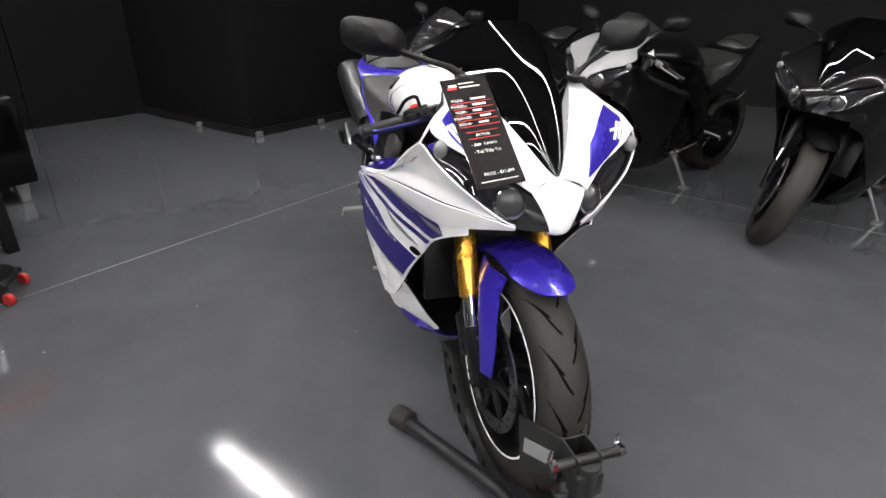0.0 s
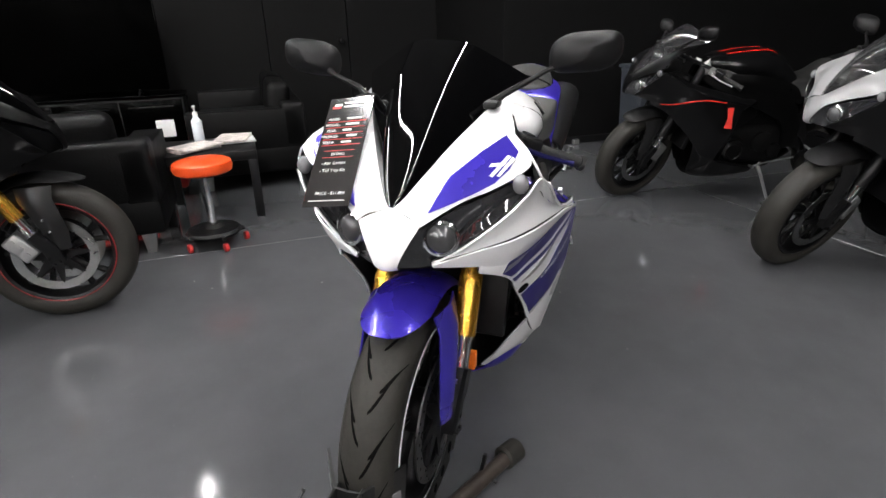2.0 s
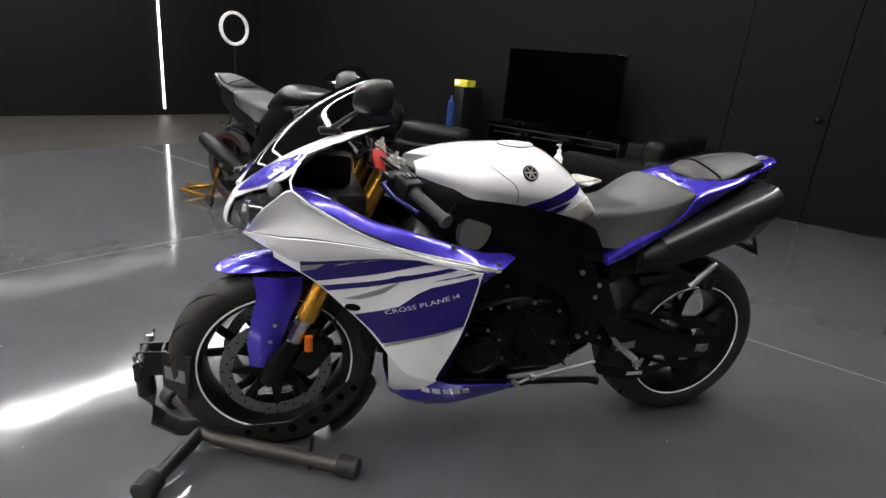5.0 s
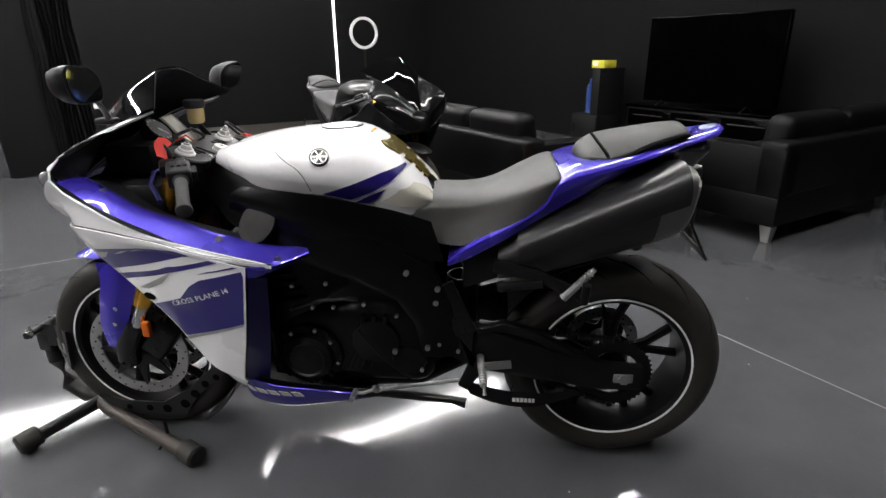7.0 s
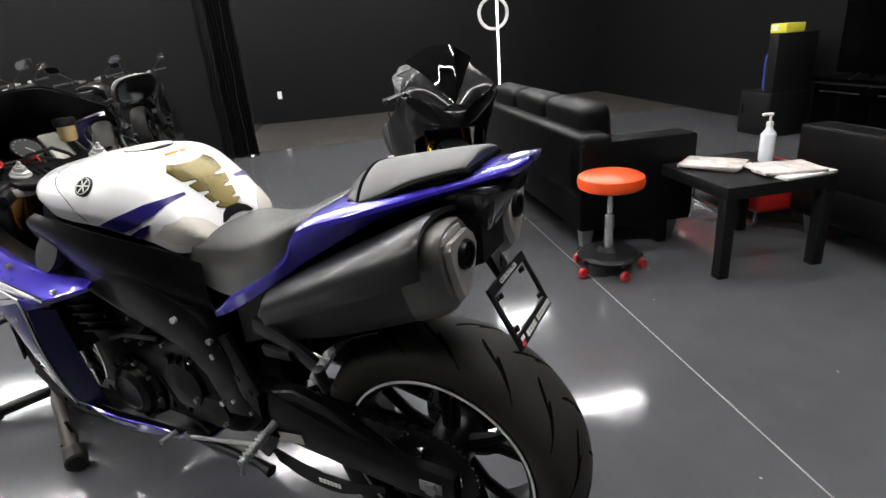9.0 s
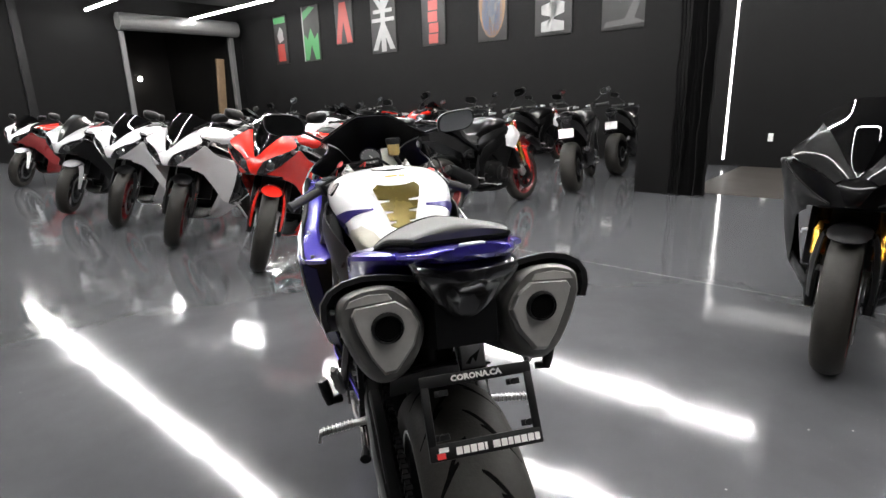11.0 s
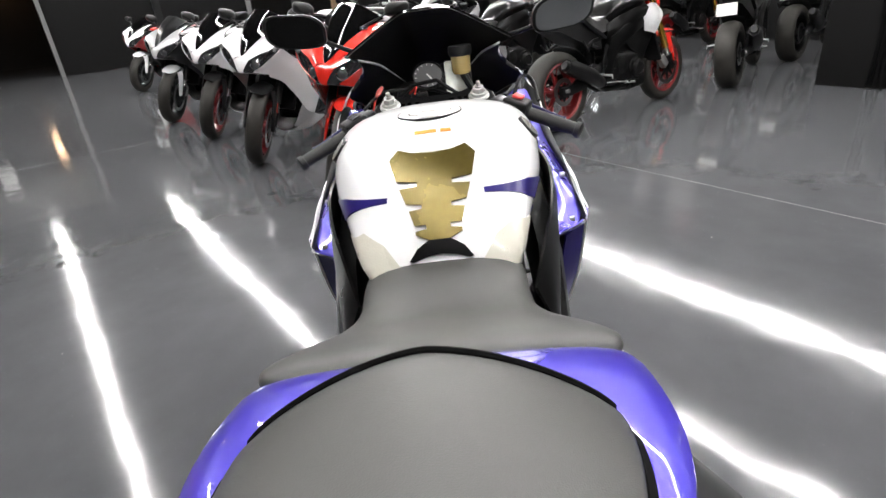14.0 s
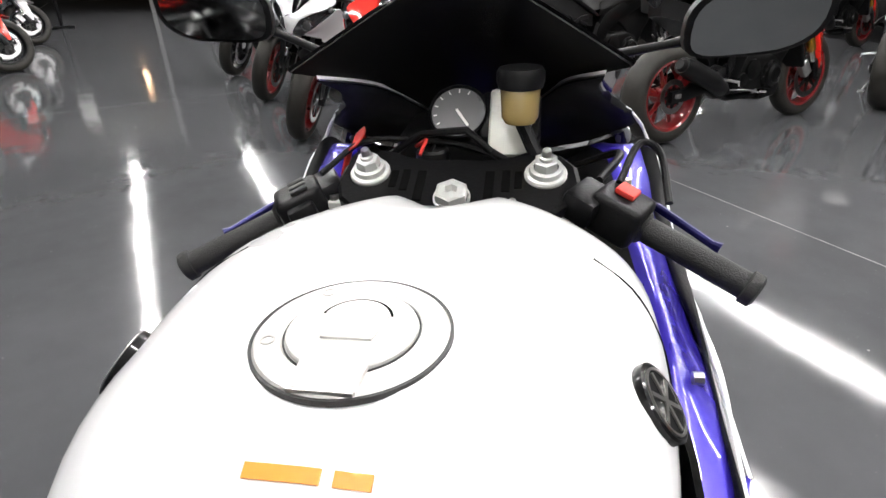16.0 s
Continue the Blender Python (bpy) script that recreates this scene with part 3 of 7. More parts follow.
banner(8.05, 0.68, 2.34, 1.4, [(REDPRINT, [rect(-0.2, 0.2, 0.03, 0.17), rect(-0.22, 0.18, 0.19, 0.33), rect(-0.18, 0.22, 0.35, 0.5), rect(-0.2, 0.2, 0.52, 0.66), rect(-0.2, 0.2, 0.68, 0.82), rect(-0.2, 0.2, 0.84, 0.97)])], "black banner with a column of red bars")
banner(6.45, 0.72, 2.3, 1.4, [(GOLDPRINT, [[(0.45 * math.cos(a), 0.5 + 0.46 * math.sin(a)) for a in np.linspace(0, 6.2, 20)]]), (BLUEPRINT, [[(0.36 * math.cos(a), 0.4 + 0.34 * math.sin(a)) for a in np.linspace(0, 6.2, 18)]]), (WHITEPRINT, [[(-0.02, 0.1), (0.06, 0.35), (0.3, 0.3), (0.1, 0.55), (0.02, 0.9), (-0.08, 0.5), (-0.3, 0.55), (-0.1, 0.35)]])], "banner with a round gold and blue badge")
banner(5.05, 0.78, 2.28, 1.4, [(WHITEPRINT, [[(-0.3, 0.05), (0.32, 0.05), (0.32, 0.17), (-0.05, 0.22), (0.32, 0.27), (0.32, 0.38), (-0.05, 0.43), (0.32, 0.48), (0.32, 0.6), (-0.3, 0.6), (-0.3, 0.5), (0.08, 0.44), (-0.3, 0.4), (-0.3, 0.27), (0.08, 0.21), (-0.3, 0.16)]]), (REDPRINT, [rect(-0.32, 0.1, 0.66, 0.74)])], "black banner with a white zigzag print")
banner(3.65, 0.85, 2.25, 1.4, [(GREYPLASTIC, [[(-0.45, 0.06), (0.45, 0.03), (0.4, 0.1), (0.0, 0.12), (-0.3, 0.5), (-0.4, 0.9), (-0.3, 0.3), (-0.2, 0.12)], [(0.1, 0.3), (0.4, 0.6), (0.2, 0.95), (0.25, 0.6)]])], "black banner with a dark curved emblem")


# ---- seating corner ----
def sofa(m, w, d, label):
    """Faces +y of its own frame; the back stands along y = 0."""
    s = base("sofa", m, label, "sofa")
    for x in (0.06, w - 0.14):
        for y in (0.04, d - 0.12):
            bm = bmesh.new()
            rings(bm, [[(x + 0.012, y + 0.012, 0), (x + 0.058, y + 0.012, 0), (x + 0.058, y + 0.058, 0), (x + 0.012, y + 0.058, 0)],
                       [(x, y, 0.13), (x + 0.08, y, 0.13), (x + 0.08, y + 0.08, 0.13), (x, y + 0.08, 0.13)]])
            part("leg", bm, ALU, s, "pale metal leg")
    bm = bmesh.new()
    box(bm, (0, 0, 0.12), (w, d, 0.32), 0.02)
    part("frame", bm, LEATHER, s)
    bm = bmesh.new()
    box(bm, (0, 0, 0.3), (w, 0.18, 0.64), 0.03, seg=3)
    part("backrest", bm, LEATHER, s)
    for x in (0, w - 0.16):
        bm = bmesh.new()
        box(bm, (x, 0.0, 0.3), (x + 0.16, d, 0.6), 0.014, seg=3)
        arm = part("armrest", bm, LEATHER, s)
        for e in (0.004, 0.156):
            bm = bmesh.new()
            tube(bm, [(x + e, 0.02, 0.597), (x + e, d - 0.02, 0.597)], 0.0045, 6)
            part("piping", bm, LEATHER, arm)
    n = max(1, round((w - 0.32) / 0.65))
    for k in range(n):
        a = 0.16 + k * (w - 0.32) / n
        b = a + (w - 0.32) / n - 0.01
        bm = bmesh.new()
        box(bm, (a, 0.17, 0.32), (b, d + 0.01, 0.45), 0.04, seg=4)
        part("seat_cushion", bm, LEATHER, s)
        bm = bmesh.new()
        box(bm, (a, 0.1, 0.44), (b, 0.28, 0.74), 0.06, pose(0, 0.05, 0.02, 6), seg=4)
        part("back_cushion", bm, LEATHER, s)
    return s


sofa(ROOM @ pose(-1.0, -3.78, 0, 0, 0, 90), 2.16, 0.66, "long black leather sofa, its back to the motorcycles")
sofa(ROOM @ pose(-2.2, -0.68, 0, 0, 0, 180), 1.75, 0.86, "black leather sofa with pale metal feet beside a low table")

tb = base("coffee_table", ROOM @ pose(-2.02, -1.68, 0), "small square black table with magazines on it", "table")
bm = bmesh.new()
box(bm, (0, 0, 0.39), (0.56, 0.6, 0.45), 0.006)
part("tabletop", bm, PLASTIC, tb)
for x in (0.0, 0.5):
    for y in (0.0, 0.54):
        bm = bmesh.new()
        box(bm, (x + 0.002, y + 0.002, 0), (x + 0.058, y + 0.058, 0.4), 0.004)
        part("leg", bm, PLASTIC, tb)
for k, (u, v, z, r, m_) in enumerate(((-1.66, -1.47, 0.45, 34, PAPER), (-1.64, -1.45, 0.464, 42, PAPER), (-1.88, -1.19, 0.45, 96, LABEL), (-1.85, -1.22, 0.464, 80, PAPER))):
    bm = bmesh.new()
    box(bm, (-0.105, -0.145, 0), (0.105, 0.145, 0.014), 0.003)
    tagged(part("magazine", bm, m_, None, matrix=ROOM @ pose(u, v, z, 0, 0, r)), "printed magazine lying on a small black table", "magazine", "magazines on the table")
bt = base("sanitiser_bottle", ROOM @ pose(-1.93, -1.44, 0.45), "clear pump bottle standing on a small black table", "bottle")
bm = bmesh.new()
lathe(bm, [(0, 0.0), (0, 0.033), (0.01, 0.036), (0.14, 0.036), (0.165, 0.018), (0.18, 0.015), (0.18, 0)], (0, 0, 0), 20, "z", closed=False)
part("body", bm, BOTTLE, bt)
bm = bmesh.new()
lathe(bm, [(0.18, 0.0), (0.18, 0.018), (0.2, 0.016), (0.2, 0.006), (0.235, 0.006), (0.235, 0.0)], (0, 0, 0), 14, "z", closed=False)
box(bm, (-0.01, -0.01, 0.232), (0.045, 0.01, 0.245), 0.003)
part("pump", bm, LABEL, bt)
cr = base("red_bench", ROOM @ pose(-2.64, -2.34, 0), "low red padded bench on bright steel sled legs", "bench")
bm = bmesh.new()
box(bm, (0, 0, 0.1), (0.6, 0.76, 0.26), 0.03, seg=3)
part("seat", bm, mat("red_vinyl", (0.6, 0.022, 0.016), 0.42, 0, 0.2, 0.1, 9), cr)
for x in (0.06, 0.54):
    bm = bmesh.new()
    tube(bm, [(x, 0.08, 0.11), (x, 0.08, 0.02), (x, 0.1, 0.011), (x, 0.66, 0.011), (x, 0.68, 0.02), (x, 0.68, 0.11)], 0.011, 10)
    part("leg", bm, CHROME, cr, "bright steel sled leg")

# round stool on castors
st = base("workshop_stool", ROOM @ pose(-1.05, -1.38, 0, 0, 0, 20), "round orange-red stool on a black wheeled base", "stool")
bm = bmesh.new()
lathe(bm, [(0.43, 0.0), (0.43, 0.138), (0.44, 0.155), (0.465, 0.161), (0.49, 0.155), (0.5, 0.138), (0.502, 0.0)], (0, 0, 0), 40, "z", closed=False)
part("seat", bm, STOOLORANGE, st)
bm = bmesh.new()
tube(bm, [(0, 0, 0.09), (0, 0, 0.3)], 0.024, 14)
tube(bm, [(0, 0, 0.3), (0, 0, 0.43)], 0.014, 14)
part("gas_lift", bm, CHROME, st)
bm = bmesh.new()
lathe(bm, [(0.07, 0.0), (0.07, 0.14), (0.085, 0.155), (0.1, 0.14), (0.11, 0.06), (0.13, 0.04), (0.13, 0)], (0, 0, 0), 30, "z", closed=False)
part("tray", bm, PLASTIC, st, "black round tool tray")
for k in range(5):
    a = radians(72 * k)
    c, s_ = math.cos(a), math.sin(a)
    bm = bmesh.new()
    tube(bm, [(0.05 * c, 0.05 * s_, 0.09), (0.17 * c, 0.17 * s_, 0.075)], [0.018, 0.012], 8)
    leg = part("leg", bm, PLASTIC, st)
    bm = bmesh.new()
    lathe(bm, [(-0.012, 0), (-0.012, 0.022), (-0.008, 0.026), (0.008, 0.026), (0.012, 0.022), (0.012, 0)], (0.17 * c, 0.17 * s_, 0.0265), 18, "y", closed=False)
    part("castor", bm, CASTERRED, leg, "red castor wheel")

# television on its low cabinet
tvc = base("media_cabinet", ROOM @ pose(-4.45, -3.45, 0), "low black cabinet under a television", "cabinet")
bm = bmesh.new()
box(bm, (0, 0, 0.06), (0.42, 1.75, 0.55), 0.006)
part("body", bm, PLASTIC, tvc)
bm = bmesh.new()
box(bm, (-0.005, -0.02, 0.55), (0.44, 1.77, 0.58), 0.004)
part("worktop", bm, SCREENBLACK, tvc)
for k in range(3):
    bm = bmesh.new()
    box(bm, (0.42, 0.02 + k * 0.575, 0.1), (0.436, 0.585 + k * 0.575, 0.53), 0.004)
    dd = part("door", bm, SCREENBLACK, tvc)
    bm = bmesh.new()
    tube(bm, [(0.45, 0.1 + k * 0.575, 0.47), (0.45, 0.5 + k * 0.575, 0.47)], 0.006, 8)
    part("handle", bm, SATIN, dd)
for y in (0.08, 1.6):
    for x in (0.04, 0.33):
        bm = bmesh.new()
        box(bm, (x, y, 0), (x + 0.05, y + 0.05, 0.06))
        part("foot", bm, PLASTIC, tvc)
tv = base("television", ROOM @ pose(-4.05, -3.27, 0.58), "large flat black television, switched off", "television")
bm = bmesh.new()
box(bm, (-0.05, 0, 0.05), (0.0, 1.47, 0.9), 0.008)
part("case", bm, SCREENBLACK, tv)
bm = bmesh.new()
box(bm, (0.0005, 0.012, 0.065), (0.0035, 1.458, 0.888))
part("screen", bm, SCREENBLACK, tv)
for y in (0.25, 1.2):
    bm = bmesh.new()
    tube(bm, [(-0.12, y, 0.008), (-0.025, y, 0.07), (0.1, y, 0.008)], 0.008, 8)
    part("foot", bm, SATIN, tv)
bm = bmesh.new()
box(bm, (0, 0, 0), (0.004, 0.17, 0.17), 0.001)
tagged(part("paper_card", bm, LABEL, None, matrix=ROOM @ pose(-4.012, -1.99, 0.165)), "small white paper card stuck on a black cabinet", "card")
cab = base("drinks_stand", ROOM @ pose(-4.3, -4.2, 0), "black drinks stand with shelves against the wall", "stand")
for nm, a, b in (("cupboard", (0, 0, 0.0), (0.42, 0.42, 0.42)), ("back_panel", (0, 0, 0.4205), (0.04, 0.2995, 0.96)), ("side_tower", (0, 0.30, 0.4205), (0.42, 0.42, 0.96))):
    bm = bmesh.new()
    box(bm, a, b, 0.005)
    part(nm, bm, PLASTIC, cab)
bm = bmesh.new()
box(bm, (0.4205, 0.01, 0.03), (0.432, 0.41, 0.41), 0.004)
dd = part("door", bm, PLASTIC, cab)
bm = bmesh.new()
tube(bm, [(0.44, 0.06, 0.2), (0.44, 0.06, 0.3)], 0.006, 8)
part("handle", bm, SATIN, dd)
for y in (0.08, 0.2):
    bm = bmesh.new()
    lathe(bm, [(0.42, 0), (0.42, 0.05), (0.5, 0.053), (0.56, 0.048), (0.62, 0.053), (0.74, 0.05), (0.78, 0.02), (0.83, 0.018), (0.83, 0)], (0.2, y, 0), 20, "z", closed=False)
    tagged(part("water_bottle", bm, WATERBLUE, None, matrix=ROOM @ pose(-4.3, -4.2, 0)), "dark blue water bottle on a black stand", "bottle", "bottles on the stand")
bm = bmesh.new()
box(bm, (0.14, 0.2, 0.962), (0.34, 0.4, 1.045), 0.004)
ob = part("carton", bm, YELLOW, None, matrix=ROOM @ pose(-4.3, -4.2, 0))
tagged(ob, "yellow and white carton on top of a black stand", "carton")
bm = bmesh.new()
box(bm, (0.3402, 0.22, 0.985), (0.3432, 0.3, 1.035))
part("label", bm, LABEL, ob, smooth=0)

# ring lamp on a tripod
rl = base("ring_lamp", ROOM @ pose(-1.54, -5.2, 0), "ring lamp, switched off, on a black tripod", "ring lamp")
bm = bmesh.new()
lathe(bm, [(-0.011, 0.142), (-0.014, 0.155), (-0.011, 0.172), (0.011, 0.172), (0.014, 0.155), (0.011, 0.142)], (0, 0, 1.37), 40, "y")
part("ring", bm, LABEL, rl, "pale ring diffuser")
bm = bmesh.new()
tube(bm, [(0, 0, 0.45), (0, 0, 1.2)], 0.011, 10)
part("pole", bm, SATIN, rl)
for k in range(3):
    a = radians(120 * k + 30)
    bm = bmesh.new()
    tube(bm, [(0, 0, 0.62), (0.34 * math.cos(a), 0.34 * math.sin(a), 0.012)], 0.011, 8)
    part("leg", bm, SATIN, rl)
bm = bmesh.new()
rings(bm, [[(k * x, k * y, z) for x, y in ((-.13, -.15), (.13, -.15), (.15, -.13), (.15, .13), (.13, .15), (-.13, .15), (-.15, .13), (-.15, -.13))] for z, k in ((0.0, 0.8), (0.02, 0.84), (0.74, 1.0), (0.76, 1.04), (0.77, 1.0))])
ob = part("bin", bm, BINGREY, None, matrix=ROOM @ pose(-1.93, 2.24, 0))
tagged(ob, "grey-blue plastic bin with a lid near the black partition", "bin")
bm = bmesh.new()
box(bm, (-0.165, -0.165, 0.771), (0.165, 0.165, 0.8), 0.012)
part("lid", bm, BINGREY, ob)
sg = base("floor_sign", ROOM @ pose(13.6, 0.95, 0), "white sign card on a slim black post", "sign")
bm = bmesh.new()
tube(bm, [(0, 0, 0.02), (0, 0, 1.5)], 0.03, 10)
lathe(bm, [(0, 0), (0, 0.2), (0.02, 0.2), (0.03, 0.03), (0.03, 0)], (0, 0, 0), 24, "z", closed=False)
part("post", bm, SATIN, sg)
bm = bmesh.new()
box(bm, (-0.05, -0.13, 1.35), (-0.032, 0.13, 1.8), 0.004)
part("card", bm, LABEL, sg)


# ---- motorcycles ----
# own frame of each: x ahead, y to its left, z up, the rear axle over the origin
FA, RA = Vector((1.435, 0, 0.302)), Vector((0.0, 0, 0.312))


def beam(bm, path):
    """A box-section bar through (x, y, z, height, width)."""
    rows = []
    for i, (x, y, z, h, w) in enumerate(path):
        a, b = path[max(i - 1, 0)], path[min(i + 1, len(path) - 1)]
        d = Vector((b[0] - a[0], 0, b[2] - a[2])).normalized()
        up = Vector((-d.z, 0, d.x)) * (1 if d.x >= 0 else -1)
        c, s = Vector((x, y, z)), Vector((0, 1, 0))
        k = 0.3
        rows.append([c + up * h / 2 * p + s * w / 2 * q for p, q in ((1, -1 + k), (1, 1 - k), (1 - k, 1), (-1 + k, 1), (-1, 1 - k), (-1, -1 + k), (-1 + k, -1), (1 - k, -1))])
    rings(bm, rows)


def wheel(bike, name, c, R, W, rim, tape, discs, spokes=5, hero=False, groove=False):
    r0, h = 0.222, W / 2
    bm = bmesh.new()
    lathe(bm, [(-h * 0.86, r0 + 0.004), (-h * 0.9, r0 - 0.004), (-h * 0.8, r0 - 0.016), (-h * 0.4, r0 - 0.024), (h * 0.4, r0 - 0.024), (h * 0.8, r0 - 0.016), (h * 0.9, r0 - 0.004), (h * 0.86, r0 + 0.004)], c, 56)
    w = part(name, bm, rim, bike)
    bm = bmesh.new()
    lathe(bm, [(-h * 0.75, 0.0), (-h * 0.75, 0.045), (-h * 0.4, 0.055), (h * 0.4, 0.055), (h * 0.75, 0.045), (h * 0.75, 0.0)], c, 24, closed=False)
    part("hub", bm, rim, w)
    for k in range(spokes):
        bm = bmesh.new()
        for side in (-1, 1):
            a, b = radians(360 / spokes * k + 20), radians(360 / spokes * k + 20 + side * 13)
            p = [Vector(c) + Vector((math.cos(t) * r, 0, math.sin(t) * r)) for t, r in ((a, 0.04), ((a + b) / 2, 0.12), (b, r0 - 0.018))]
            tube(bm, p, [0.02, 0.013, 0.014], 8)
        part("spoke", bm, rim, w)
    bm = bmesh.new()
    prof = [(-h * 0.84, r0), (-h * 0.95, r0 + 0.012), (-h * 0.99, r0 + 0.03)]
    for t in np.linspace(-0.98, 0.98, 15):
        prof.append((h * t, R - (R - r0 - 0.035) * (1 - math.sqrt(max(0.0, 1 - t * t))) * 0.95))
    prof += [(h * 0.99, r0 + 0.03), (h * 0.95, r0 + 0.012), (h * 0.84, r0)]
    lathe(bm, prof, c, 72 if hero else 48)
    ty = part("tyre", bm, RUBBER, w)
    if groove:
        bm = bmesh.new()
        for k in range(15):
            for side in (-1, 1):
                for t0, t1, d0, d1 in ((0.06, 0.72, 0.0, 17.0), (0.3, 0.9, 8.0, 22.0)):
                    rows = []
                    for f in np.linspace(0, 1, 7):
                        t = t0 + (t1 - t0) * f
                        a = radians(24 * k + (12 if side > 0 else 0) + d0 + (d1 - d0) * f ** 1.3)
                        rr = R - (R - r0 - 0.035) * (1 - math.sqrt(max(0.0, 1 - t * t))) * 0.95 + 0.0007
                        da = radians(1.25 * math.sin(math.pi * min(0.93, f + 0.12)) + 0.1)
                        rows.append([Vector(c) + Vector((rr * math.cos(a + q), side * h * t, rr * math.sin(a + q))) for q in (-da, da)])
                    rings(bm, rows, False, False)
        part("tread_groove", bm, GROOVE, ty)
    if tape is not None:
        for s in (-1, 1):
            bm = bmesh.new()
            lathe(bm, [(s * h * 0.9, r0 + 0.001), (s * h * 0.93, r0 + 0.001), (s * h * 0.93, r0 - 0.004), (s * h * 0.9, r0 - 0.004)], c, 64)
            part("rim_tape", bm, tape, w)
    for y, r, m_ in discs:
        bm = bmesh.new()
        lathe(bm, [(y - 0.0025, r), (y + 0.0025, r), (y + 0.0025, r - 0.035), (y - 0.0025, r - 0.035)], c, 56)
        d = part("brake_disc", bm, m_, w)
        bm = bmesh.new()
        star = []
        for k in range(8):
            for da, q in ((-0.2, 0.055), (-0.1, r - 0.04), (0.0, r - 0.028), (0.1, r - 0.04), (0.2, 0.055)):
                a = radians(45 * k) + da * (0.07 / q if q > 0.06 else 1.6)
                star.append((c[0] + q * math.cos(a), c[2] + q * math.sin(a)))
        rings(bm, [[(x, y + e, z) for x, z in star] for e in (-0.004, 0.004)])
        part("disc_carrier", bm, SATIN, d, "", 20)
        if hero:
            bm = bmesh.new()
            for k in range(36):
                a, q = radians(10 * k), r - 0.012 - 0.011 * (k % 3 - 0.5)
                p = Vector(c) + Vector((q * math.cos(a), y, q * math.sin(a)))
                tube(bm, [p - Vector((0, 0.0029, 0)), p + Vector((0, 0.0029, 0))], 0.0035, 6)
            tagged(part("drilled_hole", bm, GROOVE, d), kind="stuff")
    return w


def both(bike, name, rows, m_, thick=0.004, nu=26, nv=8, label="", keep=None, shift=0.0):
    """A body panel and its mirror image."""
    for s in (1, -1):
        bm = bmesh.new()
        sheet(bm, inset(surf(rows if s > 0 else flip(rows), nu, nv), -s * shift), thick, -s)
        if keep is not None:
            keep[s] = tree_of(bm)
        part(name, bm, m_, bike, label, 50)


TANK = [(0.5, 0.812, 0.102, 0.802, 0.09, 0.782), (0.523, 0.848, 0.12, 0.82, 0.105, 0.78), (0.58, 0.912, 0.138, 0.842, 0.125, 0.775), (0.64, 0.956, 0.156, 0.857, 0.138, 0.80), (0.70, 0.984, 0.174, 0.868, 0.155, 0.82),
        (0.77, 0.984, 0.186, 0.878, 0.166, 0.838), (0.86, 0.977, 0.192, 0.89, 0.174, 0.848), (0.93, 0.967, 0.186, 0.898, 0.17, 0.86), (0.985, 0.957, 0.16, 0.903, 0.145, 0.875), (1.035, 0.946, 0.122, 0.905, 0.112, 0.885), (1.07, 0.935, 0.092, 0.902, 0.084, 0.886)]
SEAT = [(0.572, 0.79, 0.105, 0.77, 0.11, 0.74), (0.545, 0.812, 0.117, 0.77, 0.125, 0.73), (0.50, 0.823, 0.12, 0.768, 0.136, 0.71), (0.42, 0.824, 0.118, 0.77, 0.15, 0.705), (0.35, 0.833, 0.13, 0.803, 0.158, 0.725),
        (0.27, 0.866, 0.162, 0.838, 0.165, 0.775), (0.215, 0.888, 0.168, 0.868, 0.16, 0.81), (0.185, 0.892, 0.155, 0.876, 0.14, 0.835), (0.172, 0.872, 0.12, 0.86, 0.11, 0.84)]
PILLION = [(0.145, 0.918, 0.07, 0.914, 0.065, 0.902), (0.135, 0.938, 0.094, 0.922, 0.088, 0.9), (0.108, 0.959, 0.113, 0.922, 0.106, 0.898), (0.08, 0.969, 0.121, 0.927, 0.114, 0.9), (0.03, 0.978, 0.119, 0.937, 0.113, 0.91), (-0.02, 0.985, 0.107, 0.958, 0.102, 0.932), (-0.07, 0.992, 0.091, 0.971, 0.087, 0.95), (-0.108, 0.995, 0.079, 0.979, 0.076, 0.962), (-0.12, 0.99, 0.074, 0.979, 0.072, 0.966)]
TAIL = [(-0.212, 0.988, 0.036, 0.983, 0.028, 0.976), (-0.195, 0.984, 0.058, 0.972, 0.046, 0.963), (-0.15, 0.974, 0.075, 0.958, 0.062, 0.949), (-0.08, 0.958, 0.1, 0.941, 0.09, 0.931), (0.0, 0.942, 0.142, 0.922, 0.125, 0.909), (0.07, 0.926, 0.162, 0.904, 0.142, 0.876), (0.15, 0.908, 0.168, 0.88, 0.15, 0.832),
        (0.195, 0.885, 0.168, 0.856, 0.154, 0.806), (0.225, 0.835, 0.168, 0.812, 0.156, 0.786), (0.30, 0.775, 0.168, 0.76, 0.162, 0.738), (0.40, 0.722, 0.17, 0.702, 0.166, 0.68), (0.458, 0.676, 0.168, 0.664, 0.165, 0.654)]
COWL = [[(1.515, .08, .735), (1.50, .13, .765), (1.473, .20, .822), (1.438, .243, .866), (1.402, .264, .895), (1.36, .279, .866), (1.268, .285, .811), (1.12, .298, .757), (.88, .296, .702)],
        [(1.513, .078, .732), (1.46, .155, .752), (1.415, .207, .762), (1.37, .242, .772), (1.31, .263, .772), (1.23, .28, .765), (1.13, .294, .751), (1.03, .307, .728), (.87, .292, .697)],
        [(1.51, .08, .727), (1.45, .148, .712), (1.39, .196, .697), (1.33, .228, .70), (1.27, .253, .712), (1.20, .276, .728), (1.13, .292, .732), (1.03, .306, .72), (.87, .29, .692)]]
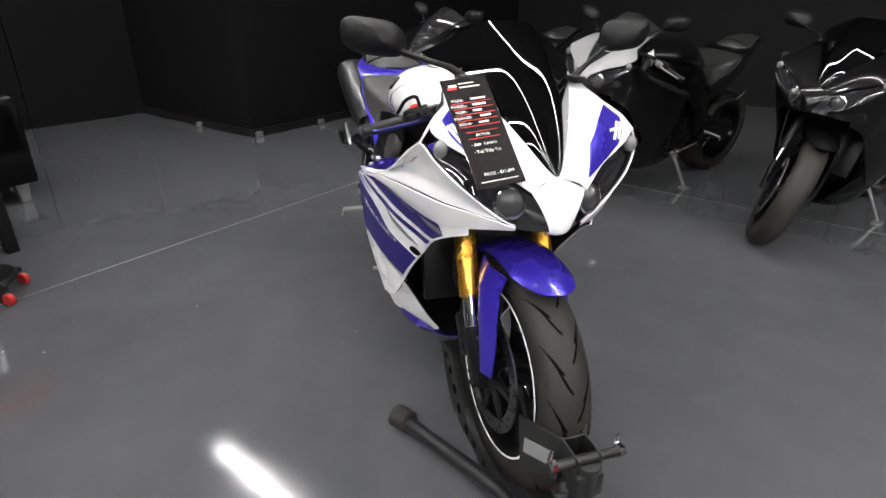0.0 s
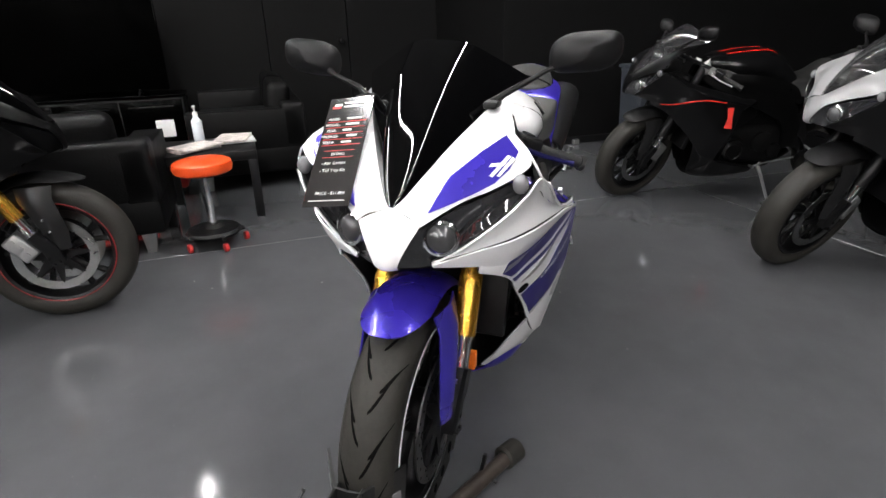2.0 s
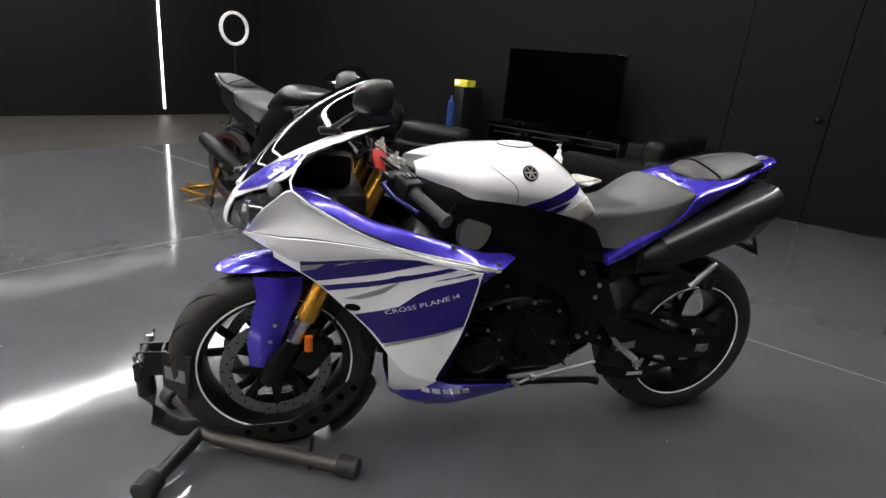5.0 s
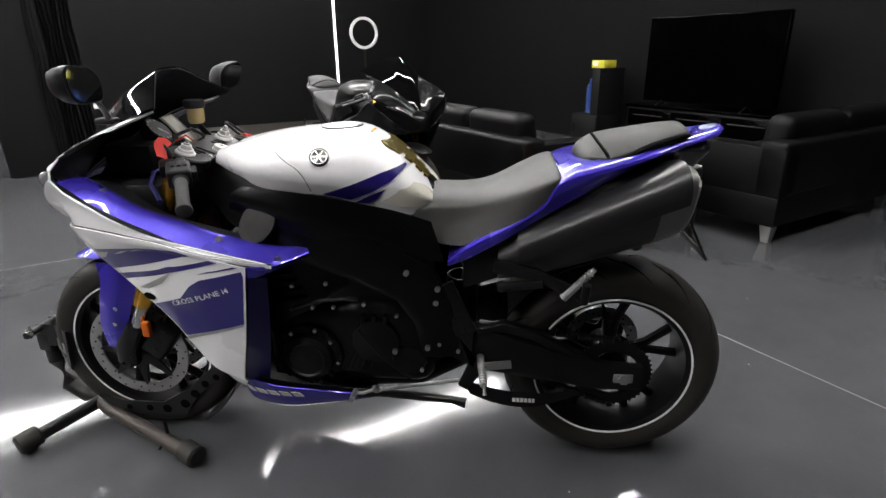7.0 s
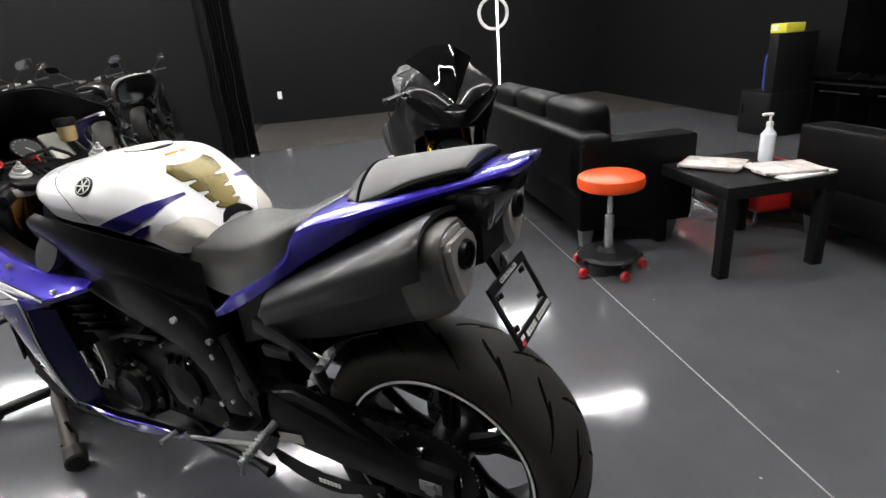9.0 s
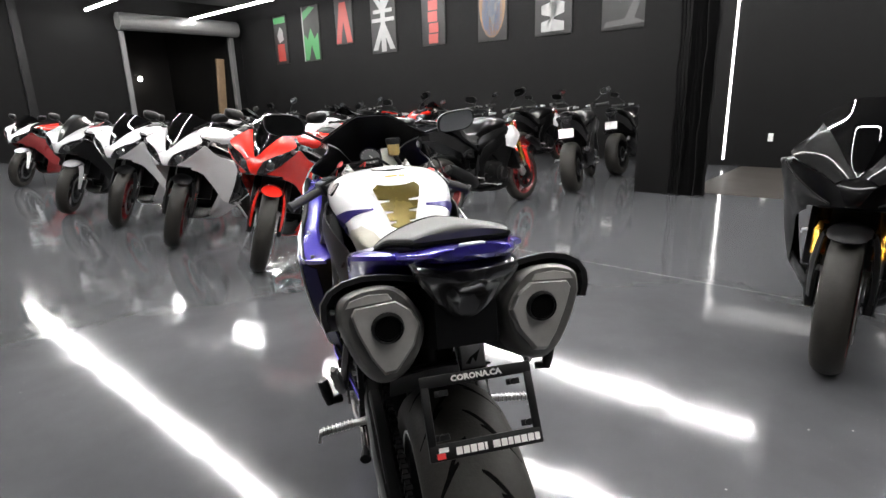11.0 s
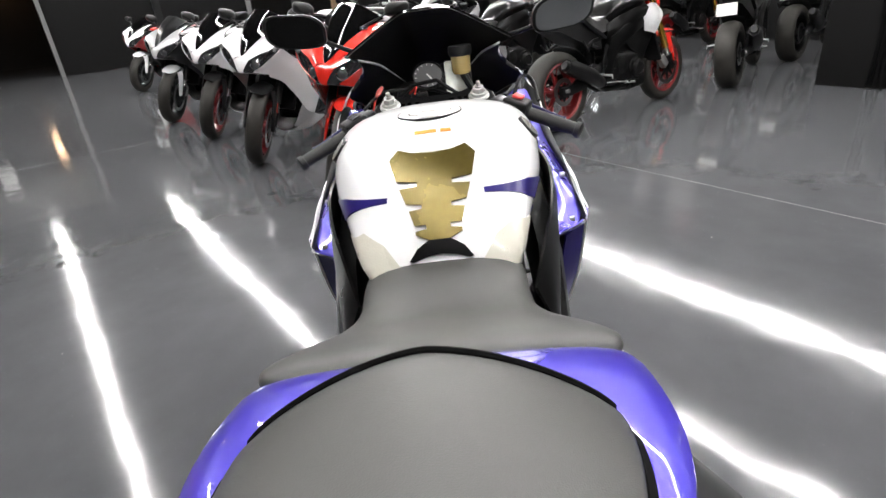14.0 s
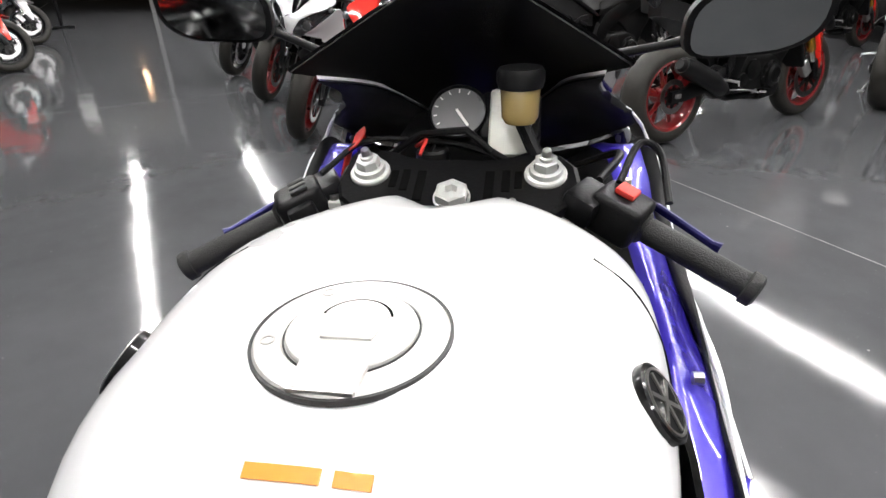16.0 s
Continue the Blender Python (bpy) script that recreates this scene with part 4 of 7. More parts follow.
CREST = [[(1.522, .0, .838), (1.47, .036, .885), (1.40, .076, .94), (1.32, .112, .988), (1.26, .133, 1.014), (1.165, .168, 1.04)],
         [(1.536, .04, .833), (1.497, .082, .868), (1.443, .127, .914), (1.388, .165, .948), (1.33, .174, .982), (1.245, .172, 1.01)],
         [(1.538, .064, .816), (1.487, .128, .855), (1.457, .18, .876), (1.432, .226, .902), (1.402, .245, .926), (1.362, .202, .965)]]
SIDE = [[(1.44, .158, .712), (1.39, .197, .70), (1.33, .229, .702), (1.27, .254, .714), (1.20, .277, .73), (1.12, .293, .733), (1.03, .306, .722), (.925, .31, .70)],
        [(1.44, .158, .702), (1.388, .192, .685), (1.331, .217, .67), (1.272, .23, .648), (1.199, .249, .615), (1.128, .264, .578), (1.046, .28, .538), (.957, .293, .52)],
        [(1.44, .157, .692), (1.385, .185, .668), (1.331, .203, .635), (1.274, .209, .58), (1.201, .218, .508), (1.14, .228, .428), (1.088, .237, .369), (1.007, .247, .339)]]
CORNER = [[(.928, .309, .70), (.87, .285, .698), (.80, .222, .708)], [(.925, .305, .67), (.895, .285, .675), (.81, .219, .695)]]
CHEEK = [[(.924, .304, .672), (.955, .29, .52), (1.003, .246, .343)], [(.915, .285, .66), (.94, .262, .5), (.985, .222, .318)], [(.9, .258, .65), (.922, .236, .485), (.962, .2, .295)]]
DUCT = [[(1.425, .236, .875), (1.396, .252, .885), (1.355, .267, .858), (1.265, .274, .804), (1.12, .287, .75), (1.0, .297, .726), (.88, .285, .698), (.80, .222, .708)],
        [(1.41, .2, .885), (1.37, .22, .888), (1.31, .23, .865), (1.22, .24, .82), (1.1, .252, .785), (1.0, .255, .757), (.9, .235, .725), (.81, .2, .712)],
        [(1.4, .18, .882), (1.355, .198, .884), (1.3, .208, .86), (1.21, .218, .815), (1.095, .23, .783), (1.0, .235, .755), (.9, .215, .722), (.81, .19, .711)]]
SHELF = [DUCT[2], [(1.36, .11, .85), (1.31, .14, .85), (1.25, .16, .82), (1.18, .17, .785), (1.08, .18, .76), (.99, .185, .74), (.9, .18, .715), (.81, .175, .705)]]
LOWER = [[(1.142, .227, .43), (1.126, .178, .35), (1.114, .14, .285), (1.106, .1, .232)], [(1.07, .241, .38), (1.078, .2, .315), (1.087, .153, .265), (1.097, .105, .226)], [(1.0, .249, .338), (1.03, .207, .288), (1.055, .158, .252), (1.086, .11, .221)]]
BELLY = [[(1.04, .2, .31), (1.0, .235, .33), (.92, .225, .302), (.80, .19, .268), (.69, .165, .243)], [(1.085, .1, .205), (1.03, .15, .2), (.93, .16, .19), (.80, .14, .195), (.69, .12, .205)], [(1.085, 0, .178), (1.04, 0, .168), (.93, 0, .17), (.80, 0, .18), (.69, 0, .195)]]
def screen_grid(nu=30, nv=44):
    """A flat-topped screen with two soft ridges, from its tip to its rear edge."""
    out = []
    for j in range(nv + 1):
        row = []
        for i in range(nu + 1):
            f = 0.004 + 0.996 * i / nu
            edge, ridge, w = .194 * f ** 0.8, .058 * f ** 0.42, 0.008 * f ** 0.5
            # points crowd towards the ridges
            t = 2 * j / nv - 1
            y = edge * (abs(t) + 0.09 * math.sin(2 * math.pi * abs(t)))
            bend = [w * math.log(1 + math.exp((q - ridge) / w)) for q in (0.0, y, edge)]
            g = 0.93 * (bend[1] - bend[0]) / (bend[2] - bend[0]) + 0.07 * (y / edge) ** 2
            arch = math.sin(math.pi * f ** 0.85)
            a, b = Vector((1.522 - .312 * f, 0, .84 + .291 * f + .05 * arch)), Vector((1.522 - .376 * f, 0, .84 + .212 * f + .036 * arch))
            p = a.lerp(b, g)
            row.append(Vector((p.x, math.copysign(y, -t), p.z)))
        out.append(row)
    return out


# the hero's cheek: a hollow upper face and a proud lower fin, with a crease between
CHEEK_TOP = [COWL[0], [((a[0] + b[0]) / 2 - 0.006, (a[1] + b[1]) / 2 - 0.014 * math.sin(math.pi * k / 8), (a[2] + b[2]) / 2) for k, (a, b) in enumerate(zip(COWL[0], COWL[1]))], COWL[1]]
CHEEK_FIN = [[(x + 0.004, y + 0.009 * math.sin(math.pi * min(1, (k + 0.6) / 8)), z + 0.001) for k, (x, y, z) in enumerate(COWL[1])], [((a[0] + b[0]) / 2 + 0.002, (a[1] + b[1]) / 2 + 0.009 * math.sin(math.pi * min(1, (k + 0.4) / 8)), (a[2] + b[2]) / 2) for k, (a, b) in enumerate(zip(COWL[1], COWL[2]))], COWL[2]]
LIN = -0.0045


def pillion_warp(x, y, z):
    t = min(1.0, abs(y) / 0.115)
    if x > 0.03:
        x -= (x - 0.03) / 0.12 * 0.045 * t ** 1.8
    return x, y, z


def tank_warp(x, y, z):
    if x > 0.88:
        x -= max(0.0, 0.058 - abs(y)) * 0.95 * max(0.0, (x - 0.97) / 0.1)
    return x, y, z


def bolts(bm, pts, r=0.006, out=0.006):
    for x, y, z in pts:
        s = 1 if y > 0 else -1
        tube(bm, [(x, y - s * 0.004, z), (x, y + s * out, z)], r, 8)


def screws(name, pts, r, out, m_, parent):
    for p in pts:
        bm = bmesh.new()
        bolts(bm, [p], r, out)
        part(name, bm, m_, parent)


def motorcycle(m, label, body, wheel_m=SATIN, fork=SATIN, accent=None, tailm=None, seat_m=PIPING, screen=SMOKE, tankm=None, lamps=True, naked=False, under=False, hero=False, tape=None, lower=None, mirrors=True, group="parked motorcycles", duct=None, can=SATIN, front=None):
    accent, tailm, tankm, lower = accent or body, tailm or body, tankm or body, lower or body
    bk = base("motorcycle", m, label, "motorcycle", group)
    F, Rr = tuple(FA), tuple(RA)
    wheel(bk, "front_wheel", F, 0.302, 0.12, wheel_m, tape, [(0.068, 0.158, DISC), (-0.068, 0.158, DISC)], hero=hero, groove=hero)
    rw = wheel(bk, "rear_wheel", Rr, 0.312, 0.19, wheel_m, tape, [(-0.085, 0.11, DISC)], hero=hero, groove=hero)
    bm = bmesh.new()
    lathe(bm, [(0.098, 0.104), (0.104, 0.104), (0.104, 0.07), (0.098, 0.07)], Rr, 44)
    for k in range(44):
        a = radians(k * 360 / 44)
        p = RA + Vector((0.105 * math.cos(a), 0.101, 0.105 * math.sin(a)))
        box(bm, p - Vector((0.003, 0.003, 0.003)), p + Vector((0.003, 0.003, 0.003)))
    part("sprocket", bm, SATIN, rw)
    for dz, ez in ((0.105, 0.03), (-0.105, -0.03)):
        bm = bmesh.new()
        a, b = RA + Vector((0, 0.101, dz)), Vector((0.52, 0.101, 0.43 + ez))
        for i in range(34):
            p = a.lerp(b, i / 33)
            box(bm, p - Vector((0.006, 0.006 if i % 2 else 0.009, 0.006)), p + Vector((0.009, 0.006 if i % 2 else 0.009, 0.006)))
        part("chain_run", bm, SATIN, bk)
    # forks
    top, low = Vector((1.137, 0, 0.955)), Vector((1.437, 0, 0.31))
    for s in (1, -1):
        o = Vector((0, s * 0.107, 0))
        bm = bmesh.new()
        tube(bm, [top.lerp(low, 0.07) + o, top.lerp(low, 0.52) + o, top.lerp(low, 0.53) + o, top.lerp(low, 0.73) + o], [0.027, 0.027, 0.0285, 0.0285], 20)
        fl = part("fork_leg", bm, fork, bk)
        bm = bmesh.new()
        tube(bm, [top.lerp(low, 0.72) + o, top.lerp(low, 0.86) + o], 0.0215, 18)
        part("stanchion", bm, CHROME, fl, "bright steel fork tube")
        bm = bmesh.new()
        beam(bm, [(*(top.lerp(low, 0.84) + o), 0.05, 0.05), (*(low + o * 0.97 + Vector((0.0, 0, 0.03))), 0.06, 0.045), (*(low + o * 0.95 + Vector((0.012, 0, -0.03))), 0.06, 0.035)])
        bolts(bm, [(1.458, s * 0.122, 0.283), (1.435, s * 0.122, 0.275), (1.425, s * 0.12, 0.305)], 0.007, 0.005)
        part("axle_clamp", bm, SATIN, fl)
        bm = bmesh.new()
        box(bm, (-0.06, -0.028, -0.038), (0.06, 0.028, 0.038), 0.012, pose(1.335, s * 0.088, 0.36, 0, 52, 0), 3)
        bolts(bm, [(1.31, s * 0.112, 0.39), (1.35, s * 0.112, 0.33), (1.335, s * 0.112, 0.36)], 0.012, 0.006)
        part("brake_caliper", bm, ALU if not hero else SATIN, fl)
        bm = bmesh.new()
        tube(bm, [(1.33, s * 0.09, 0.4), (1.26, s * 0.12, 0.5), (1.2, s * 0.1, 0.62), (1.17, s * 0.05, 0.75)], 0.004, 6)
        part("brake_hose", bm, PLASTIC, bk)
    # front fender: an arched shell and two legs over the forks
    fm = tailm if hero else front or accent
    bm = bmesh.new()
    g = []
    for u in np.linspace(0, 1, 24):
        row = []
        for t in np.linspace(-1, 1, 19):
            a0 = radians(61 + 17 * abs(t) ** 2.4)
            a, r = a0 + u * (radians(138) - a0), 0.312 + 0.032 * math.cos(t * 1.5)
            row.append(Vector((FA.x + r * math.cos(a), 0.075 * math.sin(1.3 * t) / math.sin(1.3), FA.z + r * math.sin(a))))
        g.append(row)
    sheet(bm, g, 0.004, -1)
    fd = part("front_fender", bm, fm, bk, "", 50)
    for s in (1, -1):
        bm = bmesh.new()
        g = [[Vector((FA.x + dx + w * k, s * (0.078 + b * (1 - abs(2 * k - 0.9)) + e), z)) for k in np.linspace(0, 1, 7)]
             for dx, w, z, b, e in ((-0.07, 0.13, 0.60, 0.012, 0.0), (-0.065, 0.115, 0.55, 0.02, 0.01), (-0.035, 0.1, 0.48, 0.02, 0.017), (-0.01, 0.088, 0.41, 0.018, 0.02), (0.012, 0.06, 0.335, 0.014, 0.02))]
        sheet(bm, g, 0.004, s)
        lg = part("fender_leg", bm, fm, fd, "", 50)
        screws("bolt", [(1.44, s * 0.113, 0.47), (1.452, s * 0.115, 0.42)], 0.006, 0.006, CHROME, lg)
    # frame, engine, radiator
    for s in (1, -1):
        bm = bmesh.new()
        beam(bm, [(1.10, s * 0.06, 0.87, 0.1, 0.05), (1.0, s * 0.14, 0.82, 0.13, 0.05), (0.86, s * 0.178, 0.755, 0.14, 0.05), (0.7, s * 0.18, 0.69, 0.13, 0.05), (0.55, s * 0.165, 0.61, 0.13, 0.05), (0.49, s * 0.15, 0.5, 0.12, 0.05), (0.48, s * 0.14, 0.38, 0.1, 0.045)])
        part("frame", bm, FRAMEBLACK, bk)
        bm = bmesh.new()
        beam(bm, [(0.50, s * 0.125, 0.44, 0.09, 0.05), (0.36, s * 0.14, 0.40, 0.12, 0.045), (0.2, s * 0.138, 0.36, 0.095, 0.04), (0.03, s * 0.128, 0.32, 0.08, 0.036), (-0.07, s * 0.126, 0.318, 0.07, 0.034)])
        beam(bm, [(0.52, s * 0.132, 0.405, 0.03, 0.03), (0.42, s * 0.134, 0.437, 0.03, 0.03), (0.31, s * 0.134, 0.468, 0.03, 0.03), (0.22, s * 0.13, 0.44, 0.03, 0.03), (0.08, s * 0.126, 0.36, 0.03, 0.03)])
        sa = part("swingarm", bm, SATIN, bk)
        bm = bmesh.new()
        tube(bm, [(-0.02, s * 0.14, 0.322), (-0.02, s * 0.154, 0.322)], 0.016, 6)
        box(bm, (-0.045, s * 0.145 - 0.003, 0.308), (0.008, s * 0.145 + 0.003, 0.336), 0.003)
        part("axle_nut", bm, DULLSILVER, sa)
        bm = bmesh.new()
        tube(bm, [(0.372, s * 0.15, 0.384), (0.37, s * 0.19, 0.383), (0.36, s * 0.282, 0.377)], [0.012, 0.009, 0.0085], 10)
        tube(bm, [(0.36, s * 0.279, 0.378), (0.357, s * 0.284, 0.358), (0.357, s * 0.285, 0.352)], [0.0045, 0.004, 0.006], 8)
        fp = part("foot_peg", bm, ALU, bk)
        if hero:
            for k in range(8):
                bm = bmesh.new()
                box(bm, (-0.0095, -0.002, -0.0092), (0.0095, 0.002, 0.0092), 0.001, pose(0.369 - 0.0012 * k, s * (0.198 + 0.0105 * k), 0.3825 - 0.0006 * k), 1)
                part("rib", bm, ALU, fp)
        bm = bmesh.new()
        beam(bm, [(0.47, s * 0.16, 0.6, 0.05, 0.018), (0.41, s * 0.165, 0.46, 0.06, 0.018), (0.38, s * 0.165, 0.36, 0.05, 0.018), (0.42, s * 0.165, 0.29, 0.03, 0.016)])
        bolts(bm, [(0.47, s * 0.17, 0.58), (0.41, s * 0.174, 0.47), (0.38, s * 0.174, 0.37), (0.44, s * 0.17, 0.5)], 0.008, 0.005)
        part("peg_bracket", bm, SATIN, bk)
        bm = bmesh.new()
        beam(bm, [(0.34, s * 0.17, 0.66, 0.035, 0.016), (0.24, s * 0.19, 0.65, 0.03, 0.016), (0.15, s * 0.205, 0.612, 0.03, 0.016)])
        beam(bm, [(0.33, s * 0.17, 0.60, 0.025, 0.014), (0.22, s * 0.205, 0.63, 0.02, 0.014)])
        pb = part("pillion_bracket", bm, SATIN, bk)
        bm = bmesh.new()
        tube(bm, [(0.168, s * 0.209, 0.595), (0.134, s * 0.216, 0.638), (0.1, s * 0.222, 0.68)], [0.011, 0.0075, 0.006], 10)
        if hero:
            bx = bmesh.new()
            tube(bx, [(0.13, s * 0.212, 0.598), (0.122, s * 0.235, 0.6)], 0.009, 10)
            tube(bx, [(0.12, s * 0.235, 0.595), (0.12, s * 0.24, 0.62), (0.12, s * 0.246, 0.65)], [0.009, 0.0115, 0.0105], 12)
            part("peg_rubber", bx, SATIN, pb, "black rubber peg end")
        pp = part("pillion_peg", bm, ALU if hero else SATIN, pb, "folded ribbed alloy pillion peg" if hero else "folded pillion peg")
        if hero:
            for k in range(9):
                p = Vector((0.158, s * 0.2105, 0.607)).lerp(Vector((0.106, s * 0.2205, 0.672)), (k + 0.5) / 9)
                bm = bmesh.new()
                box(bm, (-0.008, -0.009, -0.002), (0.008, 0.009, 0.002), 0.001, Matrix.Translation(p) @ Vector((-0.052, s * 0.01, 0.065)).to_track_quat("Z", "Y").to_matrix().to_4x4(), 1)
                part("rib", bm, ALU, pp)
        bm = bmesh.new()
        tube(bm, [(0.43, s * 0.17, 0.312), (0.545, s * 0.188, 0.303), (0.664, s * 0.19, 0.281)], 0.0055, 8)
        tube(bm, [(0.655, s * 0.175, 0.27), (0.66, s * 0.19, 0.283), (0.665, s * 0.196, 0.296)], [0.006, 0.011, 0.006], 8)
        tube(bm, [(0.664, s * 0.185, 0.28), (0.7, s * 0.19, 0.268), (0.722, s * 0.195, 0.272)], 0.005, 8)
        tube(bm, [(0.722, s * 0.185, 0.272), (0.722, s * 0.23, 0.274)], 0.008, 8)
        part("foot_lever", bm, ALU, bk)
    bm = bmesh.new()
    box(bm, (0.5, -0.15, 0.27), (0.98, 0.15, 0.53), 0.05, seg=3)
    box(bm, (-0.16, -0.15, -0.13), (0.14, 0.15, 0.15), 0.02, pose(0.92, 0, 0.6, 0, 38, 0))
    box(bm, (0.52, -0.12, 0.5), (0.92, 0.12, 0.735), 0.03)
    en = part("engine", bm, ENGINE, bk)
    for s in (1, -1):
        bm = bmesh.new()
        q = Vector((0.852, 0, 0.37))
        lathe(bm, [(s * 0.14, 0.098), (s * 0.162, 0.093), (s * 0.168, 0.074), (s * 0.186, 0.069), (s * 0.196, 0.052), (s * 0.19, 0.047), (s * 0.193, 0.0)], q, 36, closed=False)
        bolts(bm, [(0.852 + 0.086 * math.cos(a), s * 0.164, 0.37 + 0.086 * math.sin(a)) for a in np.linspace(0, 5.5, 8)], 0.008, 0.008)
        part("crank_cover", bm, ENGINE, en)
        bm = bmesh.new()
        lathe(bm, [(s * 0.14, 0.07), (s * 0.165, 0.065), (s * 0.172, 0.03), (s * 0.175, 0.0)], (0.66, 0, 0.42), 28, closed=False)
        part("gear_cover", bm, ENGINE, en)
        bm = bmesh.new()
        lathe(bm, [(s * 0.14, 0.05), (s * 0.162, 0.045), (s * 0.165, 0.0)], (0.57, 0, 0.36), 24, closed=False)
        part("sprocket_cover", bm, ENGINE, en)
        if hero:
            screws("engine_bolt", [(0.895, s * 0.168, 0.44), (0.827, s * 0.168, 0.452), (0.786, s * 0.168, 0.417), (0.768, s * 0.168, 0.352), (0.942, s * 0.168, 0.328), (0.827, s * 0.168, 0.284), (0.826, s * 0.165, 0.523), (0.769, s * 0.165, 0.525), (0.877, s * 0.165, 0.586), (0.784, s * 0.165, 0.595), (0.685, s * 0.165, 0.536), (0.597, s * 0.168, 0.507), (0.532, s * 0.17, 0.341), (0.483, s * 0.165, 0.422), (0.432, s * 0.165, 0.402)], 0.0052, 0.006, STEEL, en)
            screws("frame_bolt", [(0.561, s * 0.196, 0.646), (0.484, s * 0.18, 0.596), (0.489, s * 0.178, 0.555), (0.604, s * 0.175, 0.401), (0.515, s * 0.17, 0.413)], 0.0075, 0.007, STEEL, en)
            bm = bmesh.new()
            tube(bm, [crv(((0.885, s * 0.168, 0.515), (0.872, s * 0.176, 0.526), (0.801, s * 0.182, 0.551), (0.733, s * 0.18, 0.558), (0.7, s * 0.165, 0.55)), k / 12) for k in range(13)], 0.006, 8)
            part("hose", bm, GREYPLASTIC, en)
            # case ribs and a flat cover plate
            for k in range(3):
                bm = bmesh.new()
                beam(bm, [(0.74 - 0.03 * k, s * 0.152, 0.33, 0.012, 0.02), (0.7 - 0.03 * k, s * 0.158, 0.42, 0.012, 0.02), (0.69 - 0.03 * k, s * 0.155, 0.5, 0.012, 0.02)])
                part("case_rib", bm, ENGINE, en)
            bm = bmesh.new()
            tube(bm, [(0.7, s * 0.19, 0.47), (0.64, s * 0.2, 0.4), (0.56, s * 0.2, 0.33)], 0.004, 6)
            part("wire", bm, SATIN, en)
            for k in range(5):
                bm = bmesh.new()
                box(bm, (-0.09, s * 0.15 - 0.01, -0.003), (0.09, s * 0.15 + 0.014, 0.003), 0.002, pose(0.93 + 0.012 * k, 0, 0.53 + 0.024 * k, 0, 12, 0))
                part("cylinder_fin", bm, ENGINE, en)
        bm = bmesh.new()
        tube(bm, [(0.98, s * 0.06, 0.6), (1.02, s * 0.09, 0.45), (0.97, s * 0.09, 0.28), (0.8, s * 0.07, 0.235), (0.55, s * 0.05, 0.24), (0.4, s * 0.04, 0.32)], 0.024, 12)
        part("header_pipe", bm, ENGINE, bk)
    bm = bmesh.new()
    box(bm, (-0.014, -0.175, -0.16), (0.014, 0.175, 0.16), 0.006, pose(1.13, 0, 0.54, 0, -20, 0))
    part("radiator", bm, SATIN, bk)
    bm = bmesh.new()
    tube(bm, [(0.40, 0.0, 0.62), (0.44, 0, 0.36)], 0.022, 12)
    lathe(bm, [(0.4, 0.04), (0.4, 0.045), (0.56, 0.045), (0.56, 0.04)], (0.43, 0, 0.0), 16, "z")
    part("shock_absorber", bm, SATIN, bk)
    bm = bmesh.new()
    if hero or not lamps:
        tube(bm, [(0.72, 0.15, 0.24), (0.66, 0.165, 0.255), (0.45, 0.17, 0.245), (0.41, 0.175, 0.24)], [0.016, 0.012, 0.011, 0.016], 10)
    else:
        tube(bm, [(0.64, 0.13, 0.26), (0.62, 0.17, 0.2), (0.585, 0.262, 0.045)], [0.016, 0.011, 0.009], 10)
        box(bm, (0.55, 0.24, 0.028), (0.62, 0.29, 0.04), 0.004)
    part("side_stand", bm, SATIN if hero or not lamps else ALU, bk)
    # rear hugger
    bm = bmesh.new()
    g = [[Vector((RA.x + 0.345 * math.cos(a), 0.1 * t, RA.z + (0.345 + 0.012 * (1 - t * t)) * math.sin(a))) for t in np.linspace(-1, 1, 9)] for a in np.linspace(radians(30), radians(75), 14)]
    sheet(bm, g, 0.004, -1)
    part("rear_hugger", bm, PLASTIC, bk, "", 50)
    # tank, seats, tail
    bm = bmesh.new()
    loft(bm, TANK, 34, 0.8, 0.8, 12, tank_warp)
    tt = tree_of(bm)
    tank = part("tank", bm, tankm, bk, "", 40)
    bm = bmesh.new()
    loft(bm, SEAT, 36, 0.7, 0.6, 9)
    part("seat", bm, seat_m, bk, "", 60)
    bm = bmesh.new()
    loft(bm, PILLION, 24, 1.35, 1.45, 13, pillion_warp)
    ps = part("pillion_seat", bm, seat_m, bk, "", 60)
    # a welt over the hump and another round the foot of the cushion
    cushion = [crv(PILLION, k / 60) for k in range(61)]
    foot = [pillion_warp(x, wm + 0.0015, zm - 0.008) for x, zt, wm, zm, wb, zb in cushion[6:]]
    loop = foot + [(x, -y, z) for x, y, z in foot[::-1]]
    x, zt, wm, zm, wb, zb = crv(PILLION, 0.3)
    hump = [pillion_warp(x, math.copysign(wm * abs(math.cos(a)) ** 1.35, math.cos(a)), zm + (zt - zm) * max(0.0, math.sin(a)) ** 1.45) for a in np.linspace(0.0, math.pi, 41)]
    for path, r in ((loop, 0.0045), (hump, 0.0036)):
        bm = bmesh.new()
        tube(bm, path, r, 8)
        part("piping", bm, GROOVE, ps)
    bm = bmesh.new()
    loft(bm, TAIL, 40, 0.7, 0.6, 9)
    tail = part("tail", bm, tailm, bk, "", 40)
    bm = bmesh.new()
    half = [(0, 0.957), (0.04, 0.956), (0.07, 0.949), (0.079, 0.936), (0.073, 0.917), (0.06, 0.895), (0.046, 0.873), (0.032, 0.853), (0.018, 0.839), (0, 0.834)]
    half = [tuple(crv(half, k / 24)) for k in range(25)]
    sec = half + [(-y, z) for y, z in half[-2:0:-1]]
